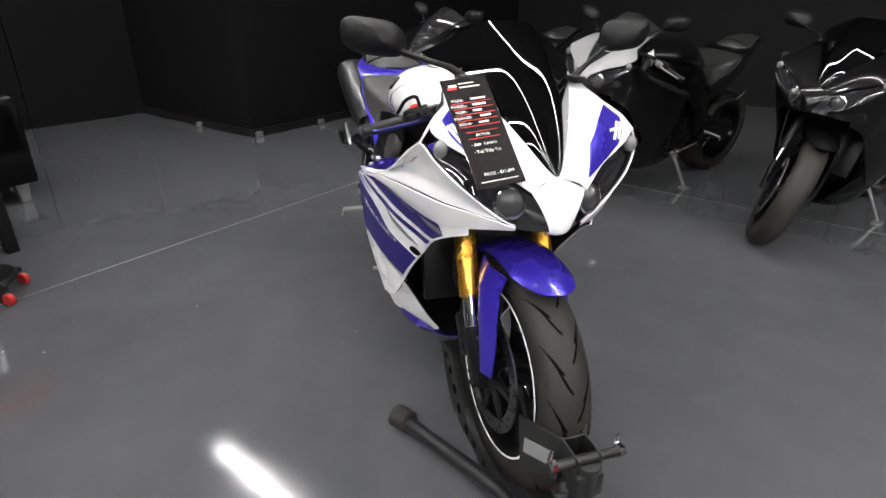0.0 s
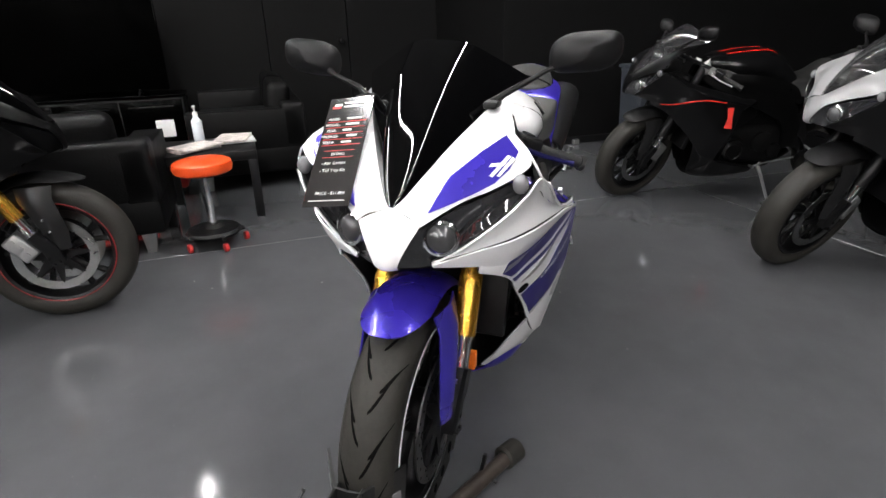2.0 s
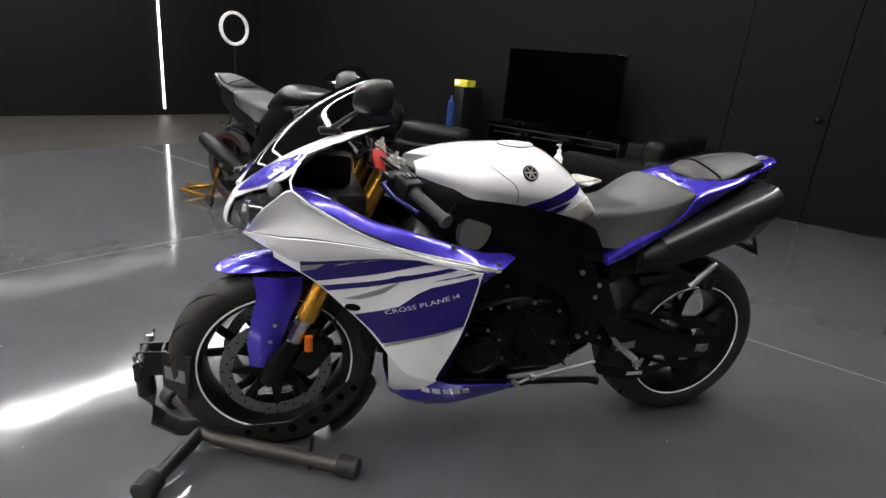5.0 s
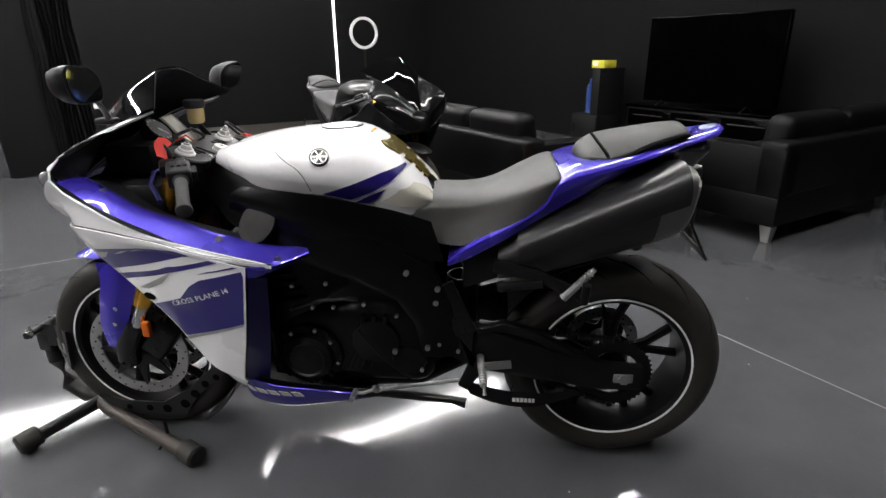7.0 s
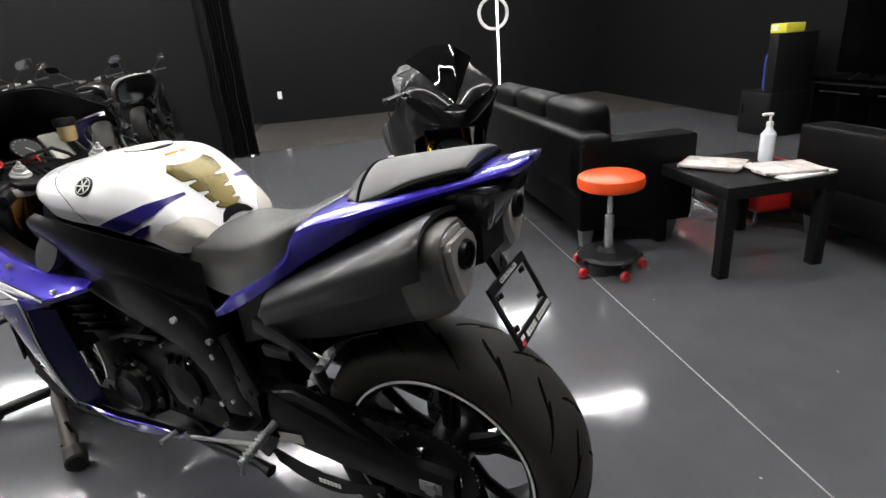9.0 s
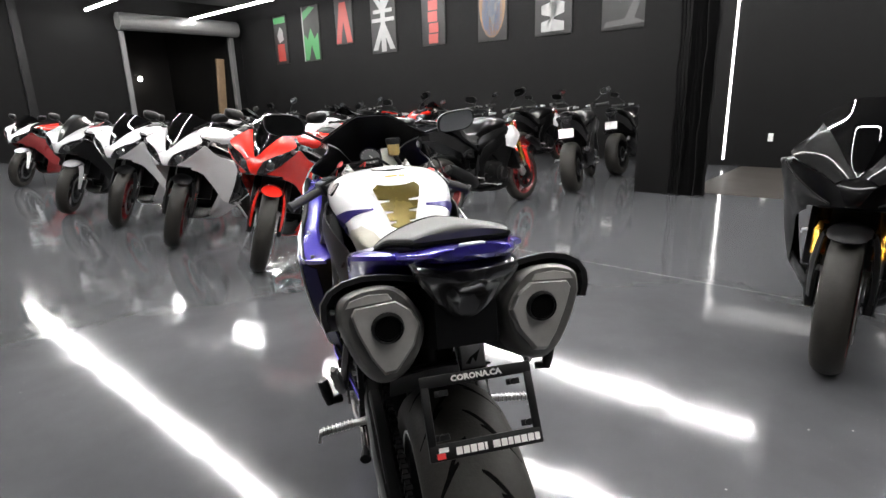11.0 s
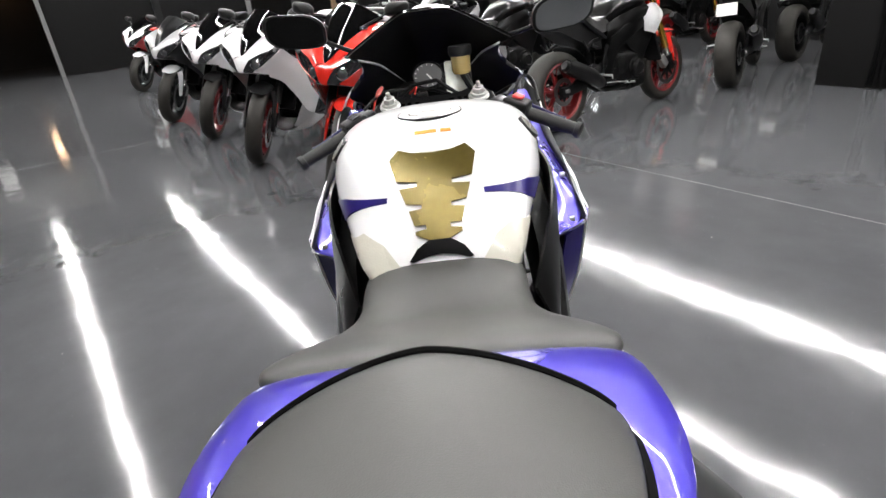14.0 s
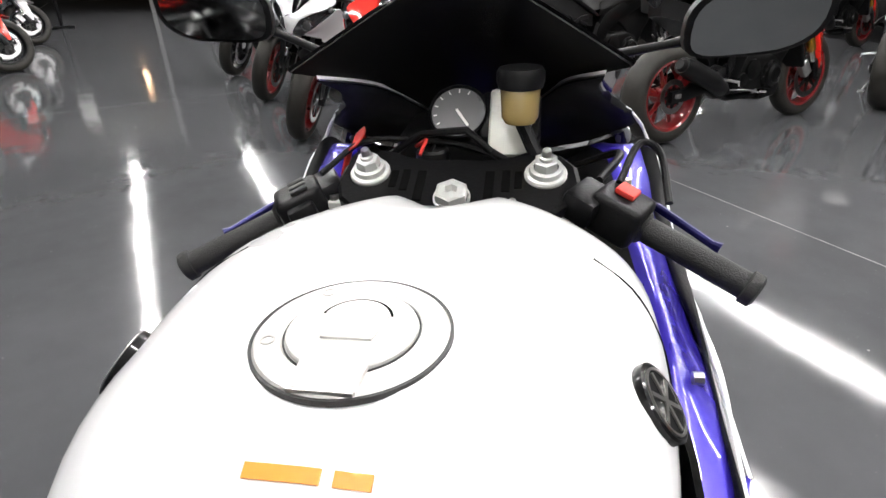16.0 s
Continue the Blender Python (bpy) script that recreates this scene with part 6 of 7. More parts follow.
    return bk, {"tank": tt, "side": keep_side, "crest": keep_crest, "belly": keep_belly, "tank_ob": tank, "tail": tail}


# ---- the white and blue motorcycle ----
HERO = Matrix.Translation((0, 0.028, 0)) @ Matrix.Rotation(radians(-1.9), 4, "X")
hero, on = motorcycle(HERO, "white and blue sports motorcycle with gold forks, in a wheel chock", WHITE, SATIN, GOLD, BLUE, BLUE, VINYL, SMOKE, WHITE, True, False, True, True, STRIPE, WHITE, True, "", BLUE, GREYPLASTIC)
for s, w in ((1, "l"), (-1, "r")):
    # bands on the side fairing
    for nm, m_, off, polys in (
        ("fairing_band", NAVY, 0.0014, [[(1.378, .699), (1.30, .717), (1.20, .733), (1.10, .737), (1.06, .728), (1.338, .645), (1.375, .666)],
                                        [(1.324, .632), (1.307, .636), (1.016, .716), (.994, .711), (1.142, .685), (1.307, .618)],
                                        [(1.236, .549), (1.13, .593), (1.09, .635), (1.056, .657), (.937, .69), (.934, .675), (.957, .541), (1.083, .495), (1.159, .463), (1.184, .496)],
                                        [(1.053, .675), (.955, .702), (.945, .699), (1.022, .685)]]),
        ("fairing_mark", ALU, 0.002, [[(1.375, .687), (1.318, .704), (1.338, .684), (1.374, .668)], [(1.299, .70), (1.27, .714), (1.24, .722), (1.268, .709)], [(1.235, .719), (1.22, .726), (1.19, .731), (1.206, .727)],
                                      [(1.266, .598), (1.13, .673), (1.17, .633), (1.231, .602)], [(1.156, .461), (1.084, .494), (.959, .541), (.96, .534), (1.086, .484), (1.151, .453)]])):
        for p in polys:
            bm = bmesh.new()
            decal(bm, p, on["side"][s], w, off)
            part(nm, bm, m_, hero, "dark blue slanted band on the fairing" if m_ is NAVY else "silver mark on the fairing", 50)
    bm = bmesh.new()
    decal(bm, [(1.243 + 0.02 * math.cos(a), .573 + 0.011 * math.sin(a)) for a in np.linspace(0, 6.28, 16, endpoint=False)], on["side"][s], w, 0.003)
    part("fairing_hole", bm, GROOVE, hero, "dark oval opening", 0)
    # blue field and marks on the front cowl
    bm = bmesh.new()
    decal(bm, [(s * y, z) for y, z in ((.074, .84), (.102, .898), (.15, .938), (.187, .963), (.218, .938), (.208, .912), (.185, .889), (.15, .871), (.11, .854))], on["crest"][s], "f", 0.005)
    part("cowl_field", bm, BLUE, hero, "blue field on the front cowl", 50)
    bm = bmesh.new()
    for q in (((.172, .9), (.179, .898), (.206, .93), (.199, .932)), ((.186, .9), (.192, .899), (.215, .926), (.209, .93)), ((.168, .914), (.196, .916), (.2, .921), (.172, .919))):
        decal(bm, [(s * y, z) for y, z in q], on["crest"][s], "f", 0.006)
    tagged(part("cowl_mark", bm, INK, hero, "white mark on the front cowl", 0), "white mark on the front cowl", kind="stuff")
    # tank: stripes, grip pads, round badge
    bm = bmesh.new()
    decal(bm, [(.766, .842), (.62, .892), (.56, .904), (.598, .87), (.651, .843), (.7, .826)], on["tank"], w)
    part("tank_stripe", bm, NAVY, hero, "dark blue stripe on the tank", 50)
    bm = bmesh.new()
    decal(bm, [(.69, .817), (.651, .836), (.615, .849), (.635, .826), (.657, .814)], on["tank"], w)
    part("tank_stripe", bm, NAVY, hero, "short dark blue stripe on the tank", 50)
    bm = bmesh.new()
    decal(bm, [(s * y, z) for y, z in ((.138, .846), (.112, .86), (.082, .846), (.06, .818), (.066, .797), (.1, .79), (.128, .797), (.142, .82))], on["tank"], "b", 0.0018)
    part("grip_pad", bm, CLEARPAD, hero, "ivory textured grip pad on the tank", 50)
    hit = on["tank"].ray_cast(Vector((.767, s * 1.0, .934)), Vector((0, -s, 0)))
    up = hit[1] if hit[1].y * s > 0 else -hit[1]
    mt = Matrix.Translation(hit[0] + up * 0.0006) @ up.to_track_quat("Z", "X").to_matrix().to_4x4()
    bm = bmesh.new()
    lathe(bm, [(-0.004, 0.0), (-0.004, 0.0235), (0.0024, 0.0235), (0.0034, 0.0215), (0.003, 0.02), (0.003, 0.0)], (0, 0, 0), 32, "z", closed=False)
    bd = part("tank_badge", bm, GLOSSBLACK, hero, "round black badge on the tank", 25, mt)
    bm = bmesh.new()
    for k in range(3):
        box(bm, (-0.0014, -0.017, 0.0032), (0.0014, 0.017, 0.0042), 0, pose(0, 0, 0, 0, 0, 60 * k))
    lathe(bm, [(0.0032, 0.02), (0.0042, 0.02), (0.0042, 0.0185), (0.0032, 0.0185)], (0, 0, 0), 28, "z")
    part("badge_emblem", bm, STEEL, bd, "plain silver spokes of the badge", 0)
    # panel seam on the flank of the tank
    seam = []
    for x, z in ((.895, .955), (.874, .943), (.848, .926), (.82, .908), (.803, .885), (.795, .85)):
        h = on["tank"].ray_cast(Vector((x, s, z)), Vector((0, -s, 0)))
        seam.append(h[0] + Vector((0, s * 0.0004, 0)))
    bm = bmesh.new()
    tube(bm, [crv(seam, k / 20) for k in range(21)], 0.0009, 6)
    part("tank_seam", bm, GROOVE, hero, "thin dark seam on the tank")
    # fasteners
    screws("fairing_screw", [(1.41, s * .197, .735), (1.218, s * .278, .749), (.865, s * .262, .704), (.935, s * .289, .684), (1.055, s * .2, .33), (1.3, s * .225, .86), (1.0, s * .27, .757)], 0.007, 0.007, STEEL, hero)
    bm = bmesh.new()
    rings(bm, [[(0.925 - 0.25 * dz + k * 0.046 * math.cos(a), s * (y - 0.35 * dz * k), 0.779 + dz * k) for a in np.linspace(0, 2 * math.pi, 28, endpoint=False) for dz in (0.05 * math.sin(a),)] for k, y in ((1.0, .195), (1.0, .214), (0.95, .219), (0.6, .221), (0.2, .222))])
    part("intake_mesh", bm, MESHGREY, hero, "dull grey intake cover beside the frame", 40)
    bm = bmesh.new()
    for k, (a, b) in enumerate(((1.045, 1.02), (1.012, .988), (.98, .955), (.947, .922), (.914, .89), (.882, .858))):
        decal(bm, [(a + .02, .302 - k * .005), (b + .02, .297 - k * .005), (b + .012, .277 - k * .005), (a + .012, .281 - k * .005)], on["belly"][1], w, 0.002)
    part("belly_lettering", bm, INK, hero, "white bars of lettering on the belly pan", 0)
bm = bmesh.new()
half = [(0, .9465), (.03, .948), (.052, .952), (.066, .941), (.057, .918), (.026, .916), (.026, .911), (.053, .909), (.045, .892), (.022, .89), (.022, .885), (.041, .883), (.035, .866), (.018, .866), (.018, .861), (.034, .859), (.034, .855), (.016, .848), (0, .848)]
decal(bm, half + [(-y, z) for y, z in half[-2:0:-1]], on["tank"], "b", 0.0044)
part("tank_pad", bm, PADGOLD, hero, "notched bronze carbon tank pad", 50)
bm = bmesh.new()
half = [(0, .848), (.016, .848), (.034, .839), (.047, .824), (.04, .823), (.02, .829), (0, .831)]
decal(bm, half + [(-y, z) for y, z in half[-2:0:-1]], on["tank"], "b", 0.0044)
part("pad_foot", bm, GLOSSBLACK, hero, "black foot of the tank pad", 50)
bm = bmesh.new()
decal(bm, [(.664, .025), (.67, .025), (.67, -.01), (.664, -.01)], on["tank"], "t", 0.0018)
decal(bm, [(.664, -.016), (.67, -.016), (.67, -.033), (.664, -.033)], on["tank"], "t", 0.0018)
part("warning_strip", bm, WARNORANGE, hero, "orange warning strip on the tank", 50)
bm = bmesh.new()
decal(bm, [(.63, .028), (.663, .028), (.663, -.033), (.63, -.033)], on["tank"], "t", 0.0015)
part("warning_label", bm, LABEL, hero, "white warning label on the tank", 50)
fm = pose(0.75, 0, 0.985, 0, 1.5, 0)
bm = bmesh.new()
lathe(bm, [(-0.006, 0.0), (-0.006, 0.0535), (0.0, 0.0535), (0.0014, 0.052), (0.0014, 0.0385), (0.0005, 0.0375), (0.0005, 0.0)], (0, 0, 0), 56, "z", closed=False)
fc = part("fuel_cap", bm, CAPRING, hero, "round brushed fuel cap set flush in the tank", 25, fm)
bm = bmesh.new()
lathe(bm, [(-0.003, 0.0553), (0.0006, 0.0553), (0.0006, 0.0535), (-0.003, 0.0535)], (0, 0, 0), 56, "z")
lathe(bm, [(0.0002, 0.0376), (0.0013, 0.0376), (0.0013, 0.0366), (0.0002, 0.0366)], (0, 0, 0), 48, "z")
part("cap_seam", bm, GREYPLASTIC, fc, "thin dark seam round the cap")
lid = [(0.036 * math.cos(a), 0.036 * math.sin(a)) for a in np.linspace(radians(-150), radians(150), 36)]
lid = lid + [(-0.05, 0.017), (-0.052, 0.0), (-0.05, -0.017)]
bm = bmesh.new()
rings(bm, [[(x * k, y * k, z) for x, y in lid] for z, k in ((0.0005, 1.0), (0.0026, 1.0), (0.0034, 0.975))])
fl = part("cap_flap", bm, CAPRING, fc, "hinged keyhole lid", 30)
bm = bmesh.new()
tube(bm, [(-0.0505, -0.0165, 0.002), (-0.0505, 0.0165, 0.002)], 0.0016, 8)
part("hinge", bm, STEEL, fl)
bm = bmesh.new()
cover = [(0.019 * math.cos(a) + 0.006, 0.019 * math.sin(a)) for a in np.linspace(radians(-75), radians(75), 18)] + [(-0.002, 0.0155), (-0.012, 0.014), (-0.012, -0.014), (-0.002, -0.0155)]
rings(bm, [[(x * k, y * k, z) for x, y in cover] for z, k in ((0.0034, 1.0), (0.0046, 1.0), (0.005, 0.96))])
part("key_cover", bm, CAPRING, fl, "", 25)
bm = bmesh.new()
lathe(bm, [(0.0034, 0.0212), (0.0038, 0.0212), (0.0038, 0.0196), (0.0034, 0.0196)], (0.006, 0, 0), 20, "z", a0=-75, a1=75)
part("key_seam", bm, GROOVE, fl)
for k in range(5):
    a = radians(72 * k + 36)
    bm = bmesh.new()
    lathe(bm, [(0.0012, 0.0042), (0.0018, 0.0042), (0.0018, 0.003), (0.0008, 0.0028), (0.0008, 0.0)], (0.0452 * math.cos(a), 0.0452 * math.sin(a), 0), 12, "z", closed=False)
    part("cap_screw", bm, STEEL, fc)
# fluid cup beside the clamp
bm = bmesh.new()
lathe(bm, [(0.978, 0.0), (0.978, 0.019), (0.985, 0.023), (1.022, 0.0245), (1.022, 0.0)], (1.196, -0.074, 0), 28, "z", closed=False)
cup = part("fluid_cup", bm, AMBER, hero, "amber brake fluid cup")
bm = bmesh.new()
lathe(bm, [(1.02, 0.0), (1.02, 0.027), (1.027, 0.029), (1.038, 0.029), (1.043, 0.026), (1.043, 0.0)], (1.196, -0.074, 0), 28, "z", closed=False)
part("cup_lid", bm, PLASTIC, cup, "black lid")
bm = bmesh.new()
tube(bm, [(1.17, -0.11, 0.92), (1.185, -0.09, 0.95), (1.196, -0.075, 0.98)], 0.009, 8)
part("cup_stay", bm, SATIN, cup)
bm = bmesh.new()
tube(bm, [(1.2, 0.1, 0.93), (1.19, 0.05, 0.965), (1.18, -0.01, 0.972), (1.165, -0.04, 0.95), (1.2, -0.1, 0.9)], 0.005, 8)
part("cable", bm, PLASTIC, hero)
for pts, r in ((((1.13, -.19, .925), (1.18, -.215, .955), (1.175, -.24, .945), (1.12, -.245, .905)), 0.0045), (((1.15, -.17, .92), (1.22, -.2, .93), (1.26, -.15, .9)), 0.005), (((1.135, .17, .93), (1.185, .12, .957), (1.2, .02, .95), (1.21, -.04, .93)), 0.004)):
    bm = bmesh.new()
    tube(bm, [crv(pts, k / 16) for k in range(17)], r, 8)
    part("cable", bm, PLASTIC, hero)
for s in (1, -1):
    bm = bmesh.new()
    lathe(bm, [(0.878, 0.034), (0.903, 0.034), (0.903, 0.0275), (0.878, 0.0275)], (1.146, s * 0.107, 0), 28, "z")
    box(bm, (1.108, s * 0.14 - 0.012, 0.882), (1.168, s * 0.14 + 0.02, 0.903), 0.005)
    part("bar_clamp", bm, FORKCAP, hero, "pale clamp at the fork top")
    bm = bmesh.new()
    tube(bm, [(1.118, s * 0.15, 0.903), (1.118, s * 0.15, 0.909)], 0.006, 8)
    part("clamp_bolt", bm, STEEL, hero)
bm = bmesh.new()
tube(bm, [(1.2, 0.06, 0.945), (1.17, 0.04, 0.963), (1.15, 0.045, 0.95)], 0.0025, 6)
part("wire", bm, REDTAG, hero, "thin red wire")
bm = bmesh.new()
sheet(bm, surf([[(1.195, .125, .972), (1.2, .141, .957), (1.192, .149, .93)], [(1.177, .12, .968), (1.183, .138, .95), (1.178, .149, .925)], [(1.16, .128, .957), (1.167, .144, .945), (1.163, .153, .917)]], 8, 8), 0.002)
part("ribbon", bm, REDTAG, hero, "red cloth ribbon tied at the clamp")
# lettering that reads along the fairing
for s in (1, -1):
    wrapped("fairing_lettering", "CROSS PLANE i4", 0.02, 1.35, (1.072, .603), 0.37, s, on["side"][s], INK, hero)
# swinging price card
cx, cy = Vector((0, 0.104, 0.014)).normalized(), Vector((-0.203, -0.027, 0.184)).normalized()
cz = cx.cross(cy).normalized()
CM = Matrix.Translation(Vector((1.405, -0.145, 0.93)) + cz * 0.022 - cy * 0.027) @ Matrix((cx, cz.cross(cx), cz)).transposed().to_4x4()
bm = bmesh.new()
box(bm, (-0.0525, -0.136, -0.0012), (0.0525, 0.136, 0.0012), 0.0008, seg=1)
card = part("price_card", bm, CARD, hero, "glossy black price card with white writing, hanging at the screen", 0, CM)
rowsw = [("MAKE-", .078), ("MODEL-", .063), ("YEAR-", .048), ("MILEAGE-", .033), ("SKU #-", .018)]
for words, y in rowsw:
    lettering("card_lettering", words, 0.0095, pose(-0.03, y, 0.0014), INK, card, 0.0002)
lettering("card_lettering", "EXTRAS-", 0.0085, pose(0, -.012, 0.0014), INK, card, 0.0002)
lettering("card_lettering", "- Asv  Levers", 0.0105, pose(-0.006, -.034, 0.0014), INK, card, 0.0002)
lettering("card_lettering", "- Tail Tidy Kit", 0.0105, pose(-0.004, -.052, 0.0014), INK, card, 0.0002)
lettering("card_lettering", "PRICE - $11,899", 0.0098, pose(0.004, -.106, 0.0014), INK, card, 0.0002)
for row in [(0.0, 0.034, .0765, .081), (0.0, 0.03, .0615, .066), (-0.004, 0.016, .0465, .051), (0.008, 0.032, .0315, .036), (0.0, 0.022, .016, .0202), (-0.015, 0.02, .119, .122), (-0.015, 0.032, .1095, .1125), (-.04, .04, -.1235, -.1218)]:
    bars("card_writing", [row], pose(0, 0, 0.0013), INK, card)
for rule in [(-.045, .045, y - .008, y - .0065) for _, y in rowsw] + [(-.035, .035, -.004, -.0028), (-.035, .035, -.0205, -.0193)]:
    bars("card_rule", [rule], pose(0, 0, 0.0013), REDINK, card)
bm = bmesh.new()
box(bm, (-.042, .107, .0012), (-.022, .113, .0018))
part("card_badge", bm, REDINK, card, "red badge on the card", 0)
bars("card_badge", [(-.038, -.02, .1135, .1195)], pose(0, 0, 0.0013), INK, card)
bm = bmesh.new()
tube(bm, [(1.288, -.15, 1.012), (1.29, -.15, 1.03), (1.3, -.145, 1.035)], 0.0012, 6)
part("card_string", bm, INK, card).matrix_local = CM.inverted()

# plate frame under the tail
pm = Matrix.Translation((-0.1754, -0.004, 0.7087)) @ Matrix(((0, 0.466, -0.885), (-1, 0, 0), (0, 0.885, 0.466))).to_4x4() @ Matrix.Diagonal((0.95, 0.84, 1, 1))
bm = bmesh.new()
for a, b in (((-.096, .054), (.096, .076)), ((-.096, -.076), (.096, -.046)), ((-.096, -.05), (-.082, .058)), ((.082, -.05), (.096, .058))):
    box(bm, (*a, -0.002), (*b, 0.004), 0.002)
pf = part("plate_frame", bm, PLASTIC, hero, "black plate frame with white lettering, no plate in it", 30, pm)
lettering("frame_lettering", "CORONA.CA", 0.0145, pose(0, .065, 0.0042), INK, pf, bold=0.0006)
bars("frame_lettering", [(-.052, -.042, -.069, -.056), (-.04, -.03, -.069, -.056), (-.028, -.018, -.069, -.056), (-.016, -.006, -.069, -.056), (-.004, .0, -.069, -.056), (.01, .022, -.069, -.056), (.024, .034, -.069, -.056), (.036, .044, -.069, -.056), (.046, .056, -.069, -.056), (.058, .068, -.069, -.056), (.07, .08, -.069, -.056), (.082, .09, -.069, -.056)], pose(0, 0, 0.0042), INK, pf)
bars("frame_badge", [(-.084, -.07, -.072, -.062)], pose(0, 0, 0.0042), REDINK, pf)
bars("frame_badge", [(-.08, -.064, -.061, -.053)], pose(0, 0, 0.0042), INK, pf)
for x, y in ((-.062, .042), (.062, .042), (-.07, -.036), (.076, -.036)):
    bm = bmesh.new()
    tube(bm, [(x, y, -0.004), (x, y, 0.004)], 0.006, 10)
    box(bm, (x - 0.012, y - 0.006, -0.003), (x + 0.012, y + 0.006, 0.001), 0.002)
    part("plate_bolt", bm, PLASTIC, pf)
bm = bmesh.new()
box(bm, (-.021, .078, -0.002), (.021, .122, 0.003), 0.003)
pl = part("badge_plate", bm, GREYPLASTIC, pf, "dark plate with a small emblem")
bm = bmesh.new()
v = [bm.verts.new(p) for p in ((-.014, .088, .0034), (-.006, .086, .0034), (.0, .098, .0034), (.004, .088, .0034), (.014, .112, .0034), (.003, .104, .0034), (-.004, .1, .0034))]
bm.faces.new(v)
part("badge_emblem", bm, GROOVE, pl, "black emblem", 0)
bm = bmesh.new()
beam(bm, [(-0.03, 0, 0.86, 0.03, 0.07), (-0.08, 0, 0.82, 0.02, 0.06), (-0.118, -0.003, 0.80, 0.012, 0.05), (-0.145, -0.003, 0.75, 0.008, 0.04)])
part("plate_bracket", bm, SATIN, hero)
bm = bmesh.new()
lathe(bm, [(-0.008, 0.0), (-0.008, 0.019), (0.0005, 0.019), (0.0014, 0.0175), (0.0014, 0.0)], (0, 0, 0), 28, "z", closed=False)
part("tail_badge", bm, ALU, hero, "small pale round badge on the tail", 25, pose(-0.185, 0, 0.9833, 0, 12.5, 0))
# maker's plates on the swingarm, chain guard
bm = bmesh.new()
box(bm, (-0.04, 0, -0.013), (0.04, 0.0015, 0.013), 0.0005, pose(0.327, 0.166, 0.362, 0, 8, 0))
part("swingarm_label", bm, STEEL, hero, "silver label on the swingarm", 0)
bm = bmesh.new()
sheet(bm, surf([[(.42, .15, .3), (.3, .15, .27), (.2, .15, .265), (.1, .145, .28)], [(.4, .15, .255), (.32, .15, .225), (.22, .15, .22), (.1, .145, .262)]], 12, 4), 0.003, -1)
gd = part("chain_guard", bm, SATIN, hero, "black lower chain guard")
bars("guard_lettering", [(0.0, .009, 0, .013), (.011, .02, 0, .013), (.022, .031, 0, .013), (.033, .042, 0, .013), (.044, .053, 0, .013), (.055, .062, 0, .013)], Matrix.Translation((.28, .1545, .236)) @ Matrix(((-1, 0, 0), (0, 0, 1), (0, 1, 0))).to_4x4(), INK, gd)
for s in (1, -1):
    bm = bmesh.new()
    box(bm, (1.338, s * .128 - .01, .39), (1.36, s * .128 + .01, .437), .004)
    part("fork_reflector", bm, ORANGE, hero, "orange side reflector") if s > 0 else bm.free()

# ---- wheel chock ----
ch = base("wheel_chock", Matrix.Identity(4), "black steel wheel chock holding the front wheel", "wheel chock")
J = Vector((1.66, 0.03, 0.07))
for fx, fy, m_ in ((1.21, 0.262, RUSTBROWN), (1.225, -0.235, STANDBLACK), (1.785, 0.258, STANDBLACK), (1.79, -0.21, STANDBLACK)):
    e = Vector((fx, fy, 0.034))
    mid = J.lerp(e, 0.25) + Vector((0, 0, 0.0))
    bm = bmesh.new()
    tube(bm, [(J.x, fy * 0.2, 0.06), mid * 0.6 + Vector((J.x, fy * 0.4, 0.055)) * 0.4, e], 0.021, 14)
    lg = part("base_tube", bm, m_, ch)
    d = (e - J).normalized()
    bm = bmesh.new()
    tube(bm, [e - d * 0.06, e - d * 0.055, e + d * 0.0, e + d * 0.006], [0.026, 0.033, 0.033, 0.026], 16)
    part("rubber_foot", bm, RUBBER, lg, "black rubber end cap")
bm = bmesh.new()
tube(bm, [(1.6, 0.03, 0.06), (1.72, 0.03, 0.07), (1.775, 0.03, 0.11), (1.8, 0.028, 0.2), (1.805, 0.028, 0.33)], 0.026, 16)
part("post", bm, STANDBLACK, ch)
bm = bmesh.new()
tube(bm, [(1.80, -0.06, 0.335), (1.80, 0.115, 0.335)], 0.011, 12)
box(bm, (1.782, -0.004, 0.25), (1.826, 0.058, 0.312), 0.006)
part("pivot_bar", bm, STANDBLACK, ch)
for y in (0.0, 0.054):
    bm = bmesh.new()
    box(bm, (1.735, y - 0.003, 0.27), (1.815, y + 0.003, 0.348), 0.0015, seg=1)
    part("bracket_plate", bm, STANDBLACK, ch)
for y in (-0.055, 0.1):
    bm = bmesh.new()
    tube(bm, [(1.80, y, 0.335), (1.80, y + 0.012, 0.335)], 0.014, 6)
    tube(bm, [(1.79, y, 0.345), (1.785, y + 0.01, 0.365)], 0.004, 6)
    part("clamp_pin", bm, CHROME, ch, "bright steel pin")
